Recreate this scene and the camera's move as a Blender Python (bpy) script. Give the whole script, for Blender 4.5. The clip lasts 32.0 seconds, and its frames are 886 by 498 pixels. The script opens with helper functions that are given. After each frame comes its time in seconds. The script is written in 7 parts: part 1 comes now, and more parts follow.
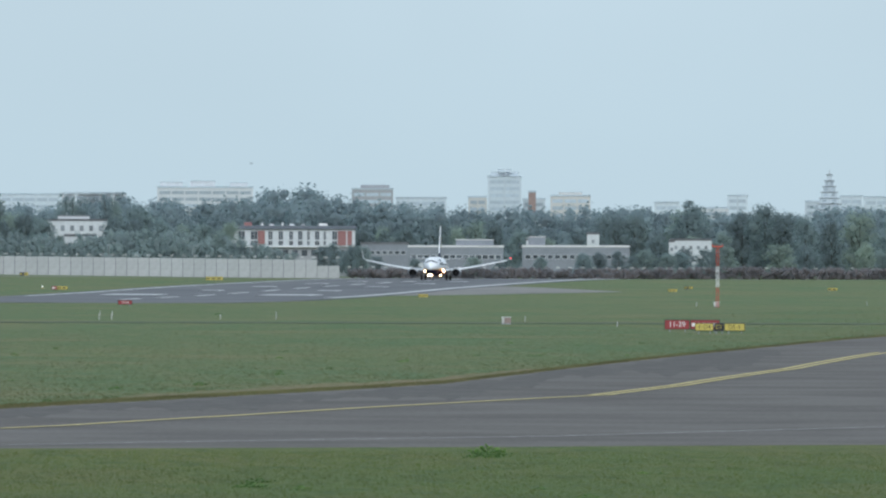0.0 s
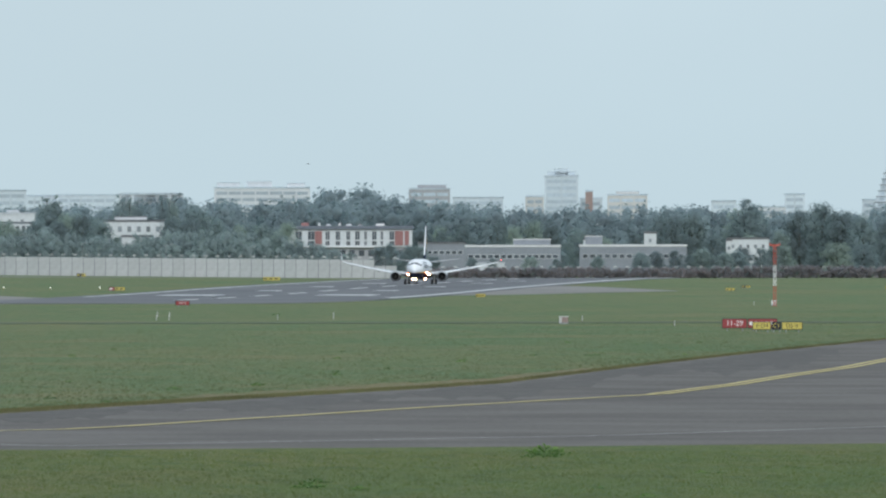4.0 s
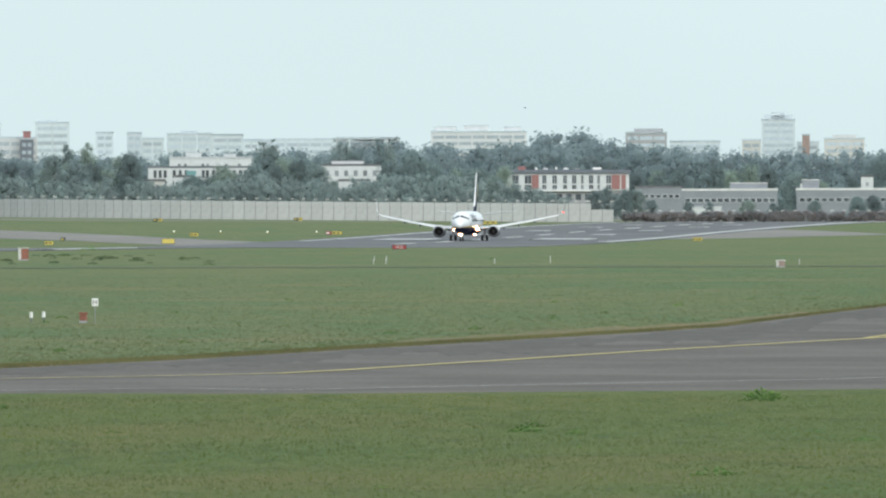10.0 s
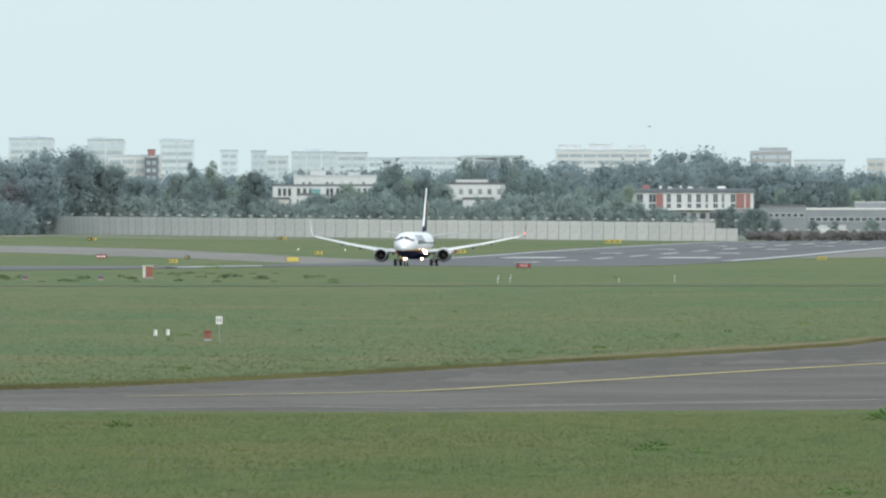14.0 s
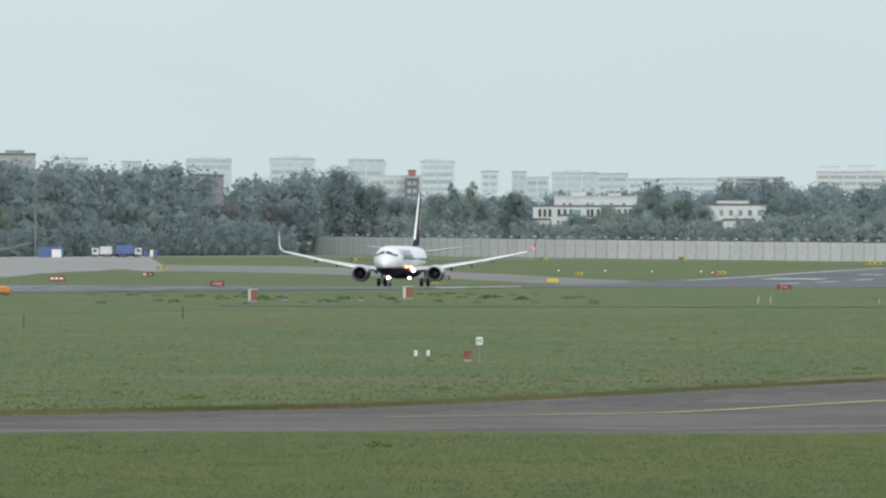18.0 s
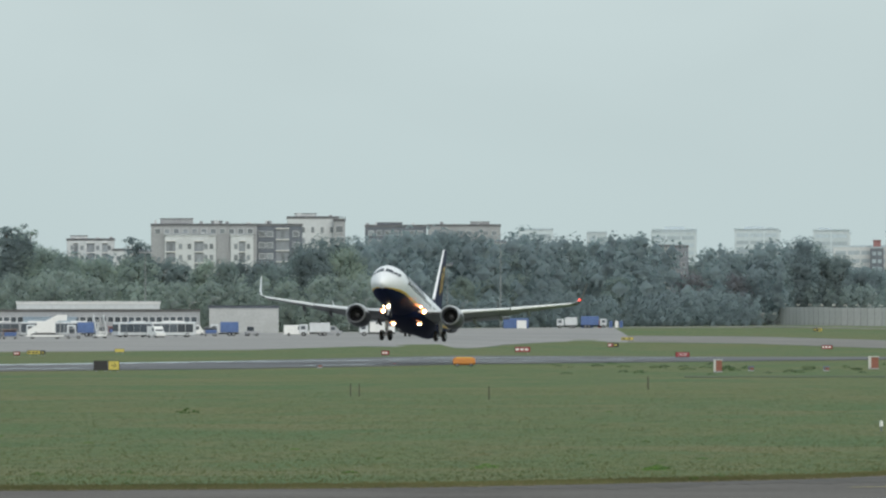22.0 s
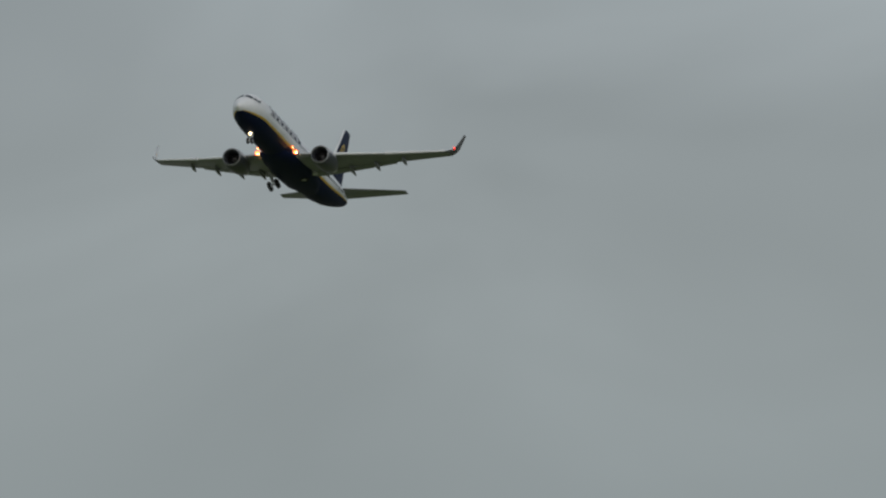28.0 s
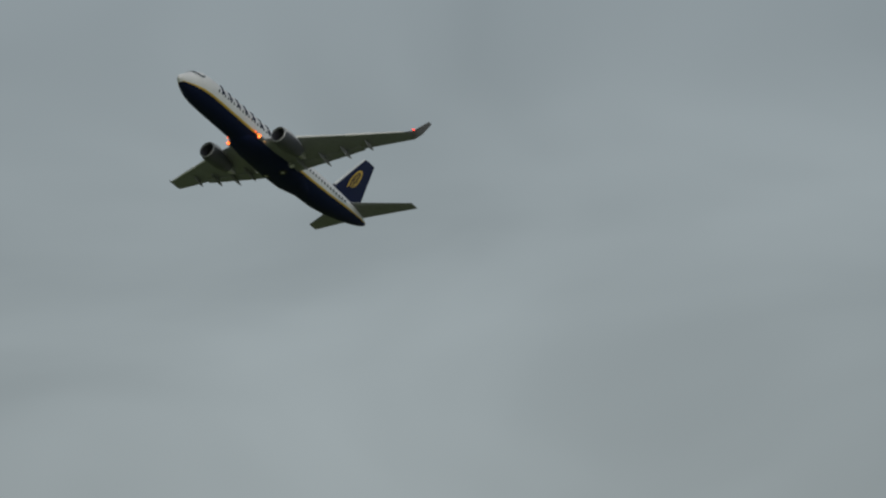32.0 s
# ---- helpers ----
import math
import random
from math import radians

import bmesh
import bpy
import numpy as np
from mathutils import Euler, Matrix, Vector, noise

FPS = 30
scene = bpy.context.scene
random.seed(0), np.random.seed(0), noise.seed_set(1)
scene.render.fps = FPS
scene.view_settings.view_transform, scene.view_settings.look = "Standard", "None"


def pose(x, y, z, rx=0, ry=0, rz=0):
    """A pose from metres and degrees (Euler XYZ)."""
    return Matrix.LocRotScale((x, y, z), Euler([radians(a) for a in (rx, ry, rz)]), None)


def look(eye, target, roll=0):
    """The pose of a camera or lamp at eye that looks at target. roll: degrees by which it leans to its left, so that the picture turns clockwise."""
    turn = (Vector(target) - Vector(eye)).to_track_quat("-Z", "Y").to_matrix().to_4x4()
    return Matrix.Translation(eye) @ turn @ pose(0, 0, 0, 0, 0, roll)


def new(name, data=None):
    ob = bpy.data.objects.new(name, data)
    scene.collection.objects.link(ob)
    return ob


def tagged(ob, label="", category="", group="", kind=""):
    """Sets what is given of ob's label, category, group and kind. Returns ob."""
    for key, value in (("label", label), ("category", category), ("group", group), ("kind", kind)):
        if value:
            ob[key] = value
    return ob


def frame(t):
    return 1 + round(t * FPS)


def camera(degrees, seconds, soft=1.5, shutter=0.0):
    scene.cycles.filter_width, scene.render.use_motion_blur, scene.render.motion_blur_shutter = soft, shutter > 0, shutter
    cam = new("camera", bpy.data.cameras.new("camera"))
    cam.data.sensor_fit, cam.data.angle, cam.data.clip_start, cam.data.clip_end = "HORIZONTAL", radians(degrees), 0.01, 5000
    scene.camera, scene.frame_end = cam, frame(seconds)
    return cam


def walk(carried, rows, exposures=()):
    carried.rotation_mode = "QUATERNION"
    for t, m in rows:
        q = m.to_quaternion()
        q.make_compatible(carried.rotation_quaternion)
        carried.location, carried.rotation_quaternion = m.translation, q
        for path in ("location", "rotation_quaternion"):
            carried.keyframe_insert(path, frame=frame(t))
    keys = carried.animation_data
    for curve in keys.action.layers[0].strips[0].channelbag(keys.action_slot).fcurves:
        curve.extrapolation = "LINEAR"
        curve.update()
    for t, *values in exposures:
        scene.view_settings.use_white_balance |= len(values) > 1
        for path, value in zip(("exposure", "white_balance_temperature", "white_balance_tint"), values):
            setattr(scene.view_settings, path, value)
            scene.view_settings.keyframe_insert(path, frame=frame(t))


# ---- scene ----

# ---- the camera: on one spot beside the field, panned after the departing airliner ----
EYE = Vector((0, 0, 5.85))


def view(bearing, rise, roll):
    b, e = radians(bearing), radians(rise)
    return look(EYE, EYE + 1000 * Vector((math.sin(b) * math.cos(e), math.cos(b) * math.cos(e), math.sin(e))), roll)


cam = camera(4.7158, 32.0, soft=2.3)
walk(cam, [
    (0.0, view(0.0000, 0.0270, 0.13)),
    (0.5, view(-0.0621, 0.0945, -0.01)),
    (1.0, view(-0.1147, 0.0737, 0.08)),
    (1.5, view(-0.0901, 0.0501, 0.22)),
    (2.0, view(-0.0747, 0.0384, 0.26)),
    (2.5, view(-0.1373, -0.0037, 0.14)),
    (3.0, view(-0.1655, -0.0125, -0.04)),
    (3.5, view(-0.2563, 0.0259, -0.03)),
    (5.5, view(-0.5609, -0.0100, -0.32)),
    (6.0, view(-0.6767, -0.0491, -0.41)),
    (6.5, view(-0.7713, -0.0268, -0.39)),
    (7.0, view(-0.8327, -0.0929, -0.32)),
    (7.5, view(-0.9007, -0.1475, -0.05)),
    (8.0, view(-1.0302, -0.2086, -0.09)),
    (8.5, view(-1.1182, -0.2493, -0.08)),
    (9.0, view(-1.1935, -0.2974, -0.01)),
    (9.5, view(-1.3421, -0.2946, -0.17)),
    (10.0, view(-1.4595, -0.2716, -0.12)),
    (10.5, view(-1.5842, -0.3519, -0.04)),
    (11.0, view(-1.6420, -0.3944, 0.11)),
    (11.5, view(-1.7388, -0.3666, 0.19)),
    (12.0, view(-1.8096, -0.3012, 0.22)),
    (12.5, view(-1.8611, -0.2992, 0.18)),
    (13.0, view(-1.9711, -0.2874, 0.24)),
    (13.5, view(-1.9949, -0.2479, 0.17)),
    (14.0, view(-2.1212, -0.1722, -0.03)),
    (14.5, view(-2.3960, -0.1511, -0.10)),
    (16.5, view(-2.8771, -0.0785, 0.26)),
    (17.0, view(-3.0557, -0.0250, 0.08)),
    (17.5, view(-3.2660, 0.0222, 0.08)),
    (18.0, view(-3.5074, -0.0616, 0.08)),
    (18.5, view(-3.8584, -0.1040, 0.19)),
    (19.0, view(-4.1751, -0.0913, 0.12)),
    (19.5, view(-4.6202, -0.0780, 0.13)),
    (20.0, view(-5.0349, -0.0889, 0.28)),
    (20.5, view(-5.1401, -0.0835, 0.27)),
    (21.0, view(-5.4192, 0.1004, 0.17)),
    (21.5, view(-5.6367, 0.2011, -0.12)),
    (22.0, view(-5.9834, 0.3142, -0.05)),
    (22.5, view(-6.4341, 0.2275, -0.00)),
    (23.0, view(-6.9078, 0.1623, -0.10)),
    (23.5, view(-7.2975, 0.1949, -0.19)),
    (24.0, view(-7.6277, 0.2990, -0.13)),
    (24.5, view(-8.1757, 0.3876, -0.24)),
    (25.0, view(-8.6742, 0.8039, -0.28)),
    (25.5, view(-9.2660, 0.9269, -0.11)),
    (26.0, view(-10.1902, 1.1609, -0.04)),
    (26.5, view(-10.4992, 1.5539, 0.00)),
    (28.5, view(-12.8990, 3.4767, 0.00)),
    (29, view(-13.6790, 3.9267, 0.00)),
    (30, view(-15.2389, 4.8266, 0.00)),
    (31, view(-16.9188, 5.5766, 0.00)),
    (32, view(-18.4486, 6.4765, 0.00)),
], exposures=[(0, -0.12, 5760, 6), (3, -0.1, 5870, 6), (6, -0.05, 6120, 7), (9, 0.17, 6340, 5), (13, 0.3, 6260, 4), (14, 0.2, 6300, 5), (17, 0.0, 6360, 6), (19, 0.03, 6360, 6), (21, 0.0, 6380, 4), (22, -0.2, 6400, 4), (23, -0.15, 6420, 4), (24.5, -0.3, 6400, 5), (26, -0.95, 6420, 8), (29, -1.27, 6500, 9), (31, -1.26, 6430, 4), (32, -1.38, 6520, 7)])

# ---- light: an even overcast sky, with a weak wide sun behind the cloud ----
SUN_EL, SUN_AZ = radians(38), radians(165)
world = bpy.data.worlds.new("overcast_sky")
scene.world = world
world.use_nodes = True
wn, wl = world.node_tree.nodes, world.node_tree.links
wn.clear()
sky = wn.new("ShaderNodeTexSky")
sky.sky_type, sky.sun_disc = "NISHITA", False
sky.sun_elevation, sky.sun_rotation = SUN_EL, SUN_AZ
sky.air_density, sky.dust_density = 1.0, 4.0
thin = wn.new("ShaderNodeVectorMath")
thin.operation = "SCALE"
thin.inputs["Scale"].default_value = 0.05
wl.new(sky.outputs[0], thin.inputs[0])
coord = wn.new("ShaderNodeTexCoord")
split = wn.new("ShaderNodeSeparateXYZ")
wl.new(coord.outputs["Generated"], split.inputs[0])
# brightness of the cloud deck, from the horizon up to three times that overhead
deck = wn.new("ShaderNodeMapRange")
deck.interpolation_type = "SMOOTHSTEP"
for k, v in (("From Min", 0.03), ("From Max", 0.9), ("To Min", 1.0), ("To Max", 1.0)):
    deck.inputs[k].default_value = v
wl.new(split.outputs["Z"], deck.inputs["Value"])
stretch = wn.new("ShaderNodeMapping")
stretch.inputs["Scale"].default_value = (16, 16, 34)
wl.new(coord.outputs["Generated"], stretch.inputs["Vector"])
clouds = wn.new("ShaderNodeTexNoise")
clouds.inputs["Scale"].default_value = 1.0
clouds.inputs["Detail"].default_value = 3.5
clouds.inputs["Roughness"].default_value = 0.45
clouds.inputs["Distortion"].default_value = 0.6
wl.new(stretch.outputs[0], clouds.inputs["Vector"])
# the clouds show their folds higher up and melt into an even veil near the horizon
folds = wn.new("ShaderNodeMapRange")
for k, v in (("From Min", 0.01), ("From Max", 0.07), ("To Min", 0.06), ("To Max", 0.95)):
    folds.inputs[k].default_value = v
wl.new(split.outputs["Z"], folds.inputs["Value"])
centred = wn.new("ShaderNodeMath")
centred.operation = "SUBTRACT"
centred.inputs[1].default_value = 0.5
wl.new(clouds.outputs[0], centred.inputs[0])
swing = wn.new("ShaderNodeMath")
swing.operation = "MULTIPLY_ADD"
swing.inputs[2].default_value = 1.0
wl.new(centred.outputs[0], swing.inputs[0])
wl.new(folds.outputs[0], swing.inputs[1])
level = wn.new("ShaderNodeMath")
level.operation = "MULTIPLY"
wl.new(swing.outputs[0], level.inputs[0])
wl.new(deck.outputs[0], level.inputs[1])
tone = wn.new("ShaderNodeMix")
tone.data_type = "RGBA"
tone.inputs["A"].default_value = (0.605, 0.70, 0.722, 1)
tone.inputs["B"].default_value = (0.60, 0.66, 0.70, 1)
wl.new(folds.outputs[0], tone.inputs["Factor"])
cover = wn.new("ShaderNodeVectorMath")
cover.operation = "SCALE"
wl.new(tone.outputs["Result"], cover.inputs[0])
wl.new(level.outputs[0], cover.inputs["Scale"])
# a long paler break in the cloud deck, low over the field
offset = wn.new("ShaderNodeMath")
offset.operation = "SUBTRACT"
offset.inputs[1].default_value = 0.094
wl.new(split.outputs["Z"], offset.inputs[0])
square = wn.new("ShaderNodeMath")
square.operation = "MULTIPLY"
wl.new(offset.outputs[0], square.inputs[0])
wl.new(offset.outputs[0], square.inputs[1])
bell = wn.new("ShaderNodeMapRange")
bell.interpolation_type = "SMOOTHSTEP"
for k, v in (("From Min", 0.0), ("From Max", 0.00030), ("To Min", 1.07), ("To Max", 0.985)):
    bell.inputs[k].default_value = v
wl.new(square.outputs[0], bell.inputs["Value"])
gap = wn.new("ShaderNodeVectorMath")
gap.operation = "SCALE"
wl.new(cover.outputs[0], gap.inputs[0])
wl.new(bell.outputs[0], gap.inputs["Scale"])
both = wn.new("ShaderNodeVectorMath")
both.operation = "ADD"
wl.new(gap.outputs[0], both.inputs[0])
wl.new(thin.outputs[0], both.inputs[1])
back = wn.new("ShaderNodeBackground")
back.inputs["Strength"].default_value = 1.0
wl.new(both.outputs[0], back.inputs["Color"])
wout = wn.new("ShaderNodeOutputWorld")
wl.new(back.outputs[0], wout.inputs["Surface"])

sun = new("sun", bpy.data.lights.new("sun", "SUN"))
sun.data.energy, sun.data.angle, sun.data.color = 1.15, radians(45), (1.0, 0.97, 0.92)
sun.matrix_world = look((0, 0, 50), (-math.sin(SUN_AZ) * math.cos(SUN_EL) * 50, -math.cos(SUN_AZ) * math.cos(SUN_EL) * 50, 50 - math.sin(SUN_EL) * 50))


# ---- materials ----
def mat(name, color, rough=0.7, metal=0.0, vary=0.15, scale=1.0, fine=12.0, bump=0.1, each=0.0, other=None, glow=0.0, spread=(0.35, 0.65), gloss=0.5):
    """A surface with a broad and a fine variation at real size; other: the colour of its stains; each: how far single pieces differ."""
    m = bpy.data.materials.new(name)
    m.use_nodes = True
    n, l = m.node_tree.nodes, m.node_tree.links
    b = n["Principled BSDF"]
    b.inputs["Roughness"].default_value, b.inputs["Metallic"].default_value = rough, metal
    b.inputs["Specular IOR Level"].default_value = gloss
    if glow:
        b.inputs["Emission Color"].default_value = (*color, 1)
        b.inputs["Emission Strength"].default_value = glow
        b.inputs["Base Color"].default_value = (*color, 1)
        return m
    tc = n.new("ShaderNodeTexCoord")
    broad, grain = n.new("ShaderNodeTexNoise"), n.new("ShaderNodeTexNoise")
    for tex, s in ((broad, scale), (grain, fine)):
        tex.inputs["Scale"].default_value = s
        tex.inputs["Detail"].default_value = 4
        l.new(tc.outputs["Object"], tex.inputs["Vector"])
    ramp = n.new("ShaderNodeMapRange")
    ramp.inputs["From Min"].default_value, ramp.inputs["From Max"].default_value = spread
    l.new(broad.outputs[0], ramp.inputs["Value"])
    mix = n.new("ShaderNodeMix")
    mix.data_type = "RGBA"
    mix.inputs["A"].default_value = (*color, 1)
    mix.inputs["B"].default_value = (*(other or [c * (1 - vary) for c in color]), 1)
    l.new(ramp.outputs[0], mix.inputs["Factor"])
    value = n.new("ShaderNodeMapRange")
    for k, v in (("From Min", 0.3), ("From Max", 0.7), ("To Min", 1 - vary), ("To Max", 1 + vary)):
        value.inputs[k].default_value = v
    l.new(grain.outputs[0], value.inputs["Value"])
    last = value.outputs[0]
    if each:
        info = n.new("ShaderNodeObjectInfo")
        swing = n.new("ShaderNodeMapRange")
        swing.inputs["To Min"].default_value, swing.inputs["To Max"].default_value = 1 - each, 1 + each
        l.new(info.outputs["Random"], swing.inputs["Value"])
        mul = n.new("ShaderNodeMath")
        mul.operation = "MULTIPLY"
        l.new(last, mul.inputs[0])
        l.new(swing.outputs[0], mul.inputs[1])
        last = mul.outputs[0]
    tint = n.new("ShaderNodeVectorMath")
    tint.operation = "SCALE"
    l.new(mix.outputs["Result"], tint.inputs[0])
    l.new(last, tint.inputs["Scale"])
    l.new(tint.outputs[0], b.inputs["Base Color"])
    if bump:
        bp = n.new("ShaderNodeBump")
        bp.inputs["Strength"].default_value = bump
        bp.inputs["Distance"].default_value = 0.05
        l.new(grain.outputs[0], bp.inputs["Height"])
        l.new(bp.outputs[0], b.inputs["Normal"])
    return m


def leaf_mat(name, dark, light, each=0.28, sheen=0.0):
    """Foliage: every clump of leaves has its own green, every tree its own depth of colour."""
    m = bpy.data.materials.new(name)
    m.use_nodes = True
    n, l = m.node_tree.nodes, m.node_tree.links
    b = n["Principled BSDF"]
    b.inputs["Roughness"].default_value = 0.7
    b.inputs["Specular IOR Level"].default_value = 0.3
    # the pale blue sheen stands in for haze over distant trees
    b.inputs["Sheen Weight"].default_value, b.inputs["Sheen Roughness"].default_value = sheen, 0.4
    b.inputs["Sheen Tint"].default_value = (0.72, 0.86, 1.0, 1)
    geo, info = n.new("ShaderNodeNewGeometry"), n.new("ShaderNodeObjectInfo")
    mix = n.new("ShaderNodeMix")
    mix.data_type = "RGBA"
    mix.inputs["A"].default_value, mix.inputs["B"].default_value = (*dark, 1), (*light, 1)
    l.new(geo.outputs["Random Per Island"], mix.inputs["Factor"])
    swing = n.new("ShaderNodeMapRange")
    swing.inputs["To Min"].default_value, swing.inputs["To Max"].default_value = 1 - each, 1 + each
    l.new(info.outputs["Random"], swing.inputs["Value"])
    tint = n.new("ShaderNodeVectorMath")
    tint.operation = "SCALE"
    broad = n.new("ShaderNodeTexNoise")
    broad.inputs["Scale"].default_value, broad.inputs["Detail"].default_value = 0.07, 2
    l.new(geo.outputs["Position"], broad.inputs["Vector"])
    patch = n.new("ShaderNodeMapRange")
    for k, v in (("From Min", 0.35), ("From Max", 0.65), ("To Min", 0.78), ("To Max", 1.18)):
        patch.inputs[k].default_value = v
    l.new(broad.outputs[0], patch.inputs["Value"])
    depth = n.new("ShaderNodeMath")
    depth.operation = "MULTIPLY"
    l.new(swing.outputs[0], depth.inputs[0])
    l.new(patch.outputs[0], depth.inputs[1])
    l.new(mix.outputs["Result"], tint.inputs[0])
    l.new(depth.outputs[0], tint.inputs["Scale"])
    # some trees turn towards yellow green
    hue = n.new("ShaderNodeMapRange")
    hue.inputs["From Min"].default_value, hue.inputs["From Max"].default_value = 0.55, 1.0
    l.new(info.outputs["Random"], hue.inputs["Value"])
    turn = n.new("ShaderNodeMix")
    turn.data_type, turn.blend_type = "RGBA", "MULTIPLY"
    turn.inputs["B"].default_value = (1.08, 1.03, 0.82, 1)
    l.new(hue.outputs[0], turn.inputs["Factor"])
    l.new(tint.outputs[0], turn.inputs["A"])
    l.new(turn.outputs["Result"], b.inputs["Base Color"])
    thin = n.new("ShaderNodeBsdfTranslucent")
    l.new(turn.outputs["Result"], thin.inputs["Color"])
    add = n.new("ShaderNodeMixShader")
    add.inputs[0].default_value = 0.5
    l.new(b.outputs[0], add.inputs[1])
    l.new(thin.outputs[0], add.inputs[2])
    l.new(add.outputs[0], n["Material Output"].inputs["Surface"])
    return m


def grass_mat(name, GREEN_A, GREEN_B, STRAW, DEEP):
    """Mown airfield grass: greens and straw in streaks, patches and tufts."""
    m = bpy.data.materials.new(name)
    m.use_nodes = True
    n, l = m.node_tree.nodes, m.node_tree.links
    b = n["Principled BSDF"]
    b.inputs["Roughness"].default_value = 0.9
    b.inputs["Specular IOR Level"].default_value = 0.2
    # a faint blue sheen stands in for haze over the ground
    b.inputs["Sheen Weight"].default_value, b.inputs["Sheen Roughness"].default_value = 0.012, 0.5
    b.inputs["Sheen Tint"].default_value = (0.75, 0.9, 1.0, 1)
    tc = n.new("ShaderNodeTexCoord")

    def tex(scale, detail=5, rough=0.6, squeeze=(1, 1, 1)):
        mp, t = n.new("ShaderNodeMapping"), n.new("ShaderNodeTexNoise")
        # the noise axis is turned to the mid bearing of the camera's view
        mp.vector_type = "TEXTURE"
        mp.inputs["Scale"].default_value = [1 / q for q in squeeze]
        mp.inputs["Rotation"].default_value = (0, 0, radians(3.6))
        t.inputs["Scale"].default_value, t.inputs["Detail"].default_value, t.inputs["Roughness"].default_value = scale, detail, rough
        l.new(tc.outputs["Object"], mp.inputs["Vector"])
        l.new(mp.outputs[0], t.inputs["Vector"])
        return t.outputs[0]

    def rng(src, a, c, lo=0.0, hi=1.0):
        r = n.new("ShaderNodeMapRange")
        for k, v in (("From Min", a), ("From Max", c), ("To Min", lo), ("To Max", hi)):
            r.inputs[k].default_value = v
        l.new(src, r.inputs["Value"])
        return r.outputs[0]

    def blend(fac, a, c):
        x = n.new("ShaderNodeMix")
        x.data_type = "RGBA"
        l.new(fac, x.inputs["Factor"])
        for k, v in (("A", a), ("B", c)):
            if isinstance(v, tuple):
                x.inputs[k].default_value = (*v, 1)
            else:
                l.new(v, x.inputs[k])
        return x.outputs["Result"]

    base = blend(rng(tex(0.03, 4, 0.55, (1, 0.30, 1)), 0.36, 0.64), GREEN_A, GREEN_B)
    base = blend(rng(tex(0.22, 4, 0.6, (1, 0.14, 1)), 0.46, 0.72, 0, 0.5), base, STRAW)
    base = blend(rng(tex(0.9, 5, 0.65, (1, 0.2, 1)), 0.46, 0.70, 0, 0.75), base, DEEP)
    base = blend(rng(tex(2.6, 4, 0.6, (1, 0.2, 1)), 0.55, 0.72, 0, 0.5), base, STRAW)
    base = blend(rng(tex(0.07, 3, 0.5, (0.6, 0.5, 1)), 0.52, 0.70, 0, 0.55), base, STRAW)
    shade = rng(tex(7.0, 7, 0.8, (1, 0.22, 1)), 0.34, 0.66, 0.66, 1.34)
    out = n.new("ShaderNodeVectorMath")
    out.operation = "SCALE"
    l.new(base, out.inputs[0])
    l.new(shade, out.inputs["Scale"])
    l.new(out.outputs[0], b.inputs["Base Color"])
    bp = n.new("ShaderNodeBump")
    bp.inputs["Strength"].default_value, bp.inputs["Distance"].default_value = 0.6, 0.08
    l.new(tex(7.0, 6, 0.8), bp.inputs["Height"])
    l.new(bp.outputs[0], b.inputs["Normal"])
    return m


# field grass paler and bluer than the near strip: haze put into its colour
GRASS = grass_mat("hazed_field_grass", (0.096, 0.150, 0.056), (0.136, 0.158, 0.060), (0.190, 0.165, 0.078), (0.060, 0.104, 0.038))
LAWN = grass_mat("roadside_grass", (0.086, 0.130, 0.032), (0.124, 0.138, 0.036), (0.152, 0.134, 0.045), (0.048, 0.085, 0.022))
ASPHALT = mat("worn_asphalt", (0.168, 0.156, 0.142), 0.95, vary=0.2, scale=0.10, fine=4, other=(0.122, 0.112, 0.102), gloss=0.06)
RUNWAY = mat("runway_asphalt", (0.15, 0.148, 0.15), 0.75, vary=0.14, scale=0.025, fine=0.5, other=(0.10, 0.10, 0.105), gloss=0.3)
CONCRETE = mat("apron_concrete", (0.335, 0.32, 0.305), 0.9, vary=0.10, scale=0.02, fine=0.4, other=(0.27, 0.263, 0.255), gloss=0.2)
SHOULDER = mat("pale_shoulder", (0.26, 0.245, 0.225), 0.9, vary=0.14, scale=0.04, fine=0.6, other=(0.19, 0.18, 0.165), gloss=0.2)
LINE_WHITE = mat("white_marking", (0.62, 0.62, 0.60), 0.6, vary=0.2, scale=0.2, fine=3, bump=0)
# muted red: distance haze mixed into the panel colour
RED_PANEL = mat("red_panel", (0.31, 0.155, 0.15), 0.7, vary=0.1, scale=0.4, fine=3)
TURQUOISE = mat("turquoise_panel", (0.22, 0.42, 0.45), 0.7, vary=0.1, scale=0.4, fine=3)
LINE_YELLOW = mat("yellow_marking", (0.56, 0.46, 0.18), 0.7, vary=0.2, scale=0.5, fine=5, bump=0)
EARTH = grass_mat("dry_verge", (0.175, 0.150, 0.075), (0.225, 0.165, 0.086), (0.120, 0.145, 0.052), (0.135, 0.128, 0.058))
WET = mat("wet_asphalt", (0.10, 0.10, 0.105), 0.2, vary=0.15, scale=0.03, fine=0.3, bump=0, gloss=1.0)
TAR = mat("tar_patch", (0.140, 0.131, 0.120), 0.9, vary=0.25, scale=0.5, fine=4, gloss=0.06)
# brick red drained and lightened: haze over the far chimney put into it
DULL_BRICK = mat("hazed_brick", (0.33, 0.25, 0.23), 0.85, vary=0.15, scale=0.4, fine=3)
SKYBLUE = mat("pale_blue_panel", (0.36, 0.44, 0.52), 0.7, vary=0.1, scale=0.3, fine=2)
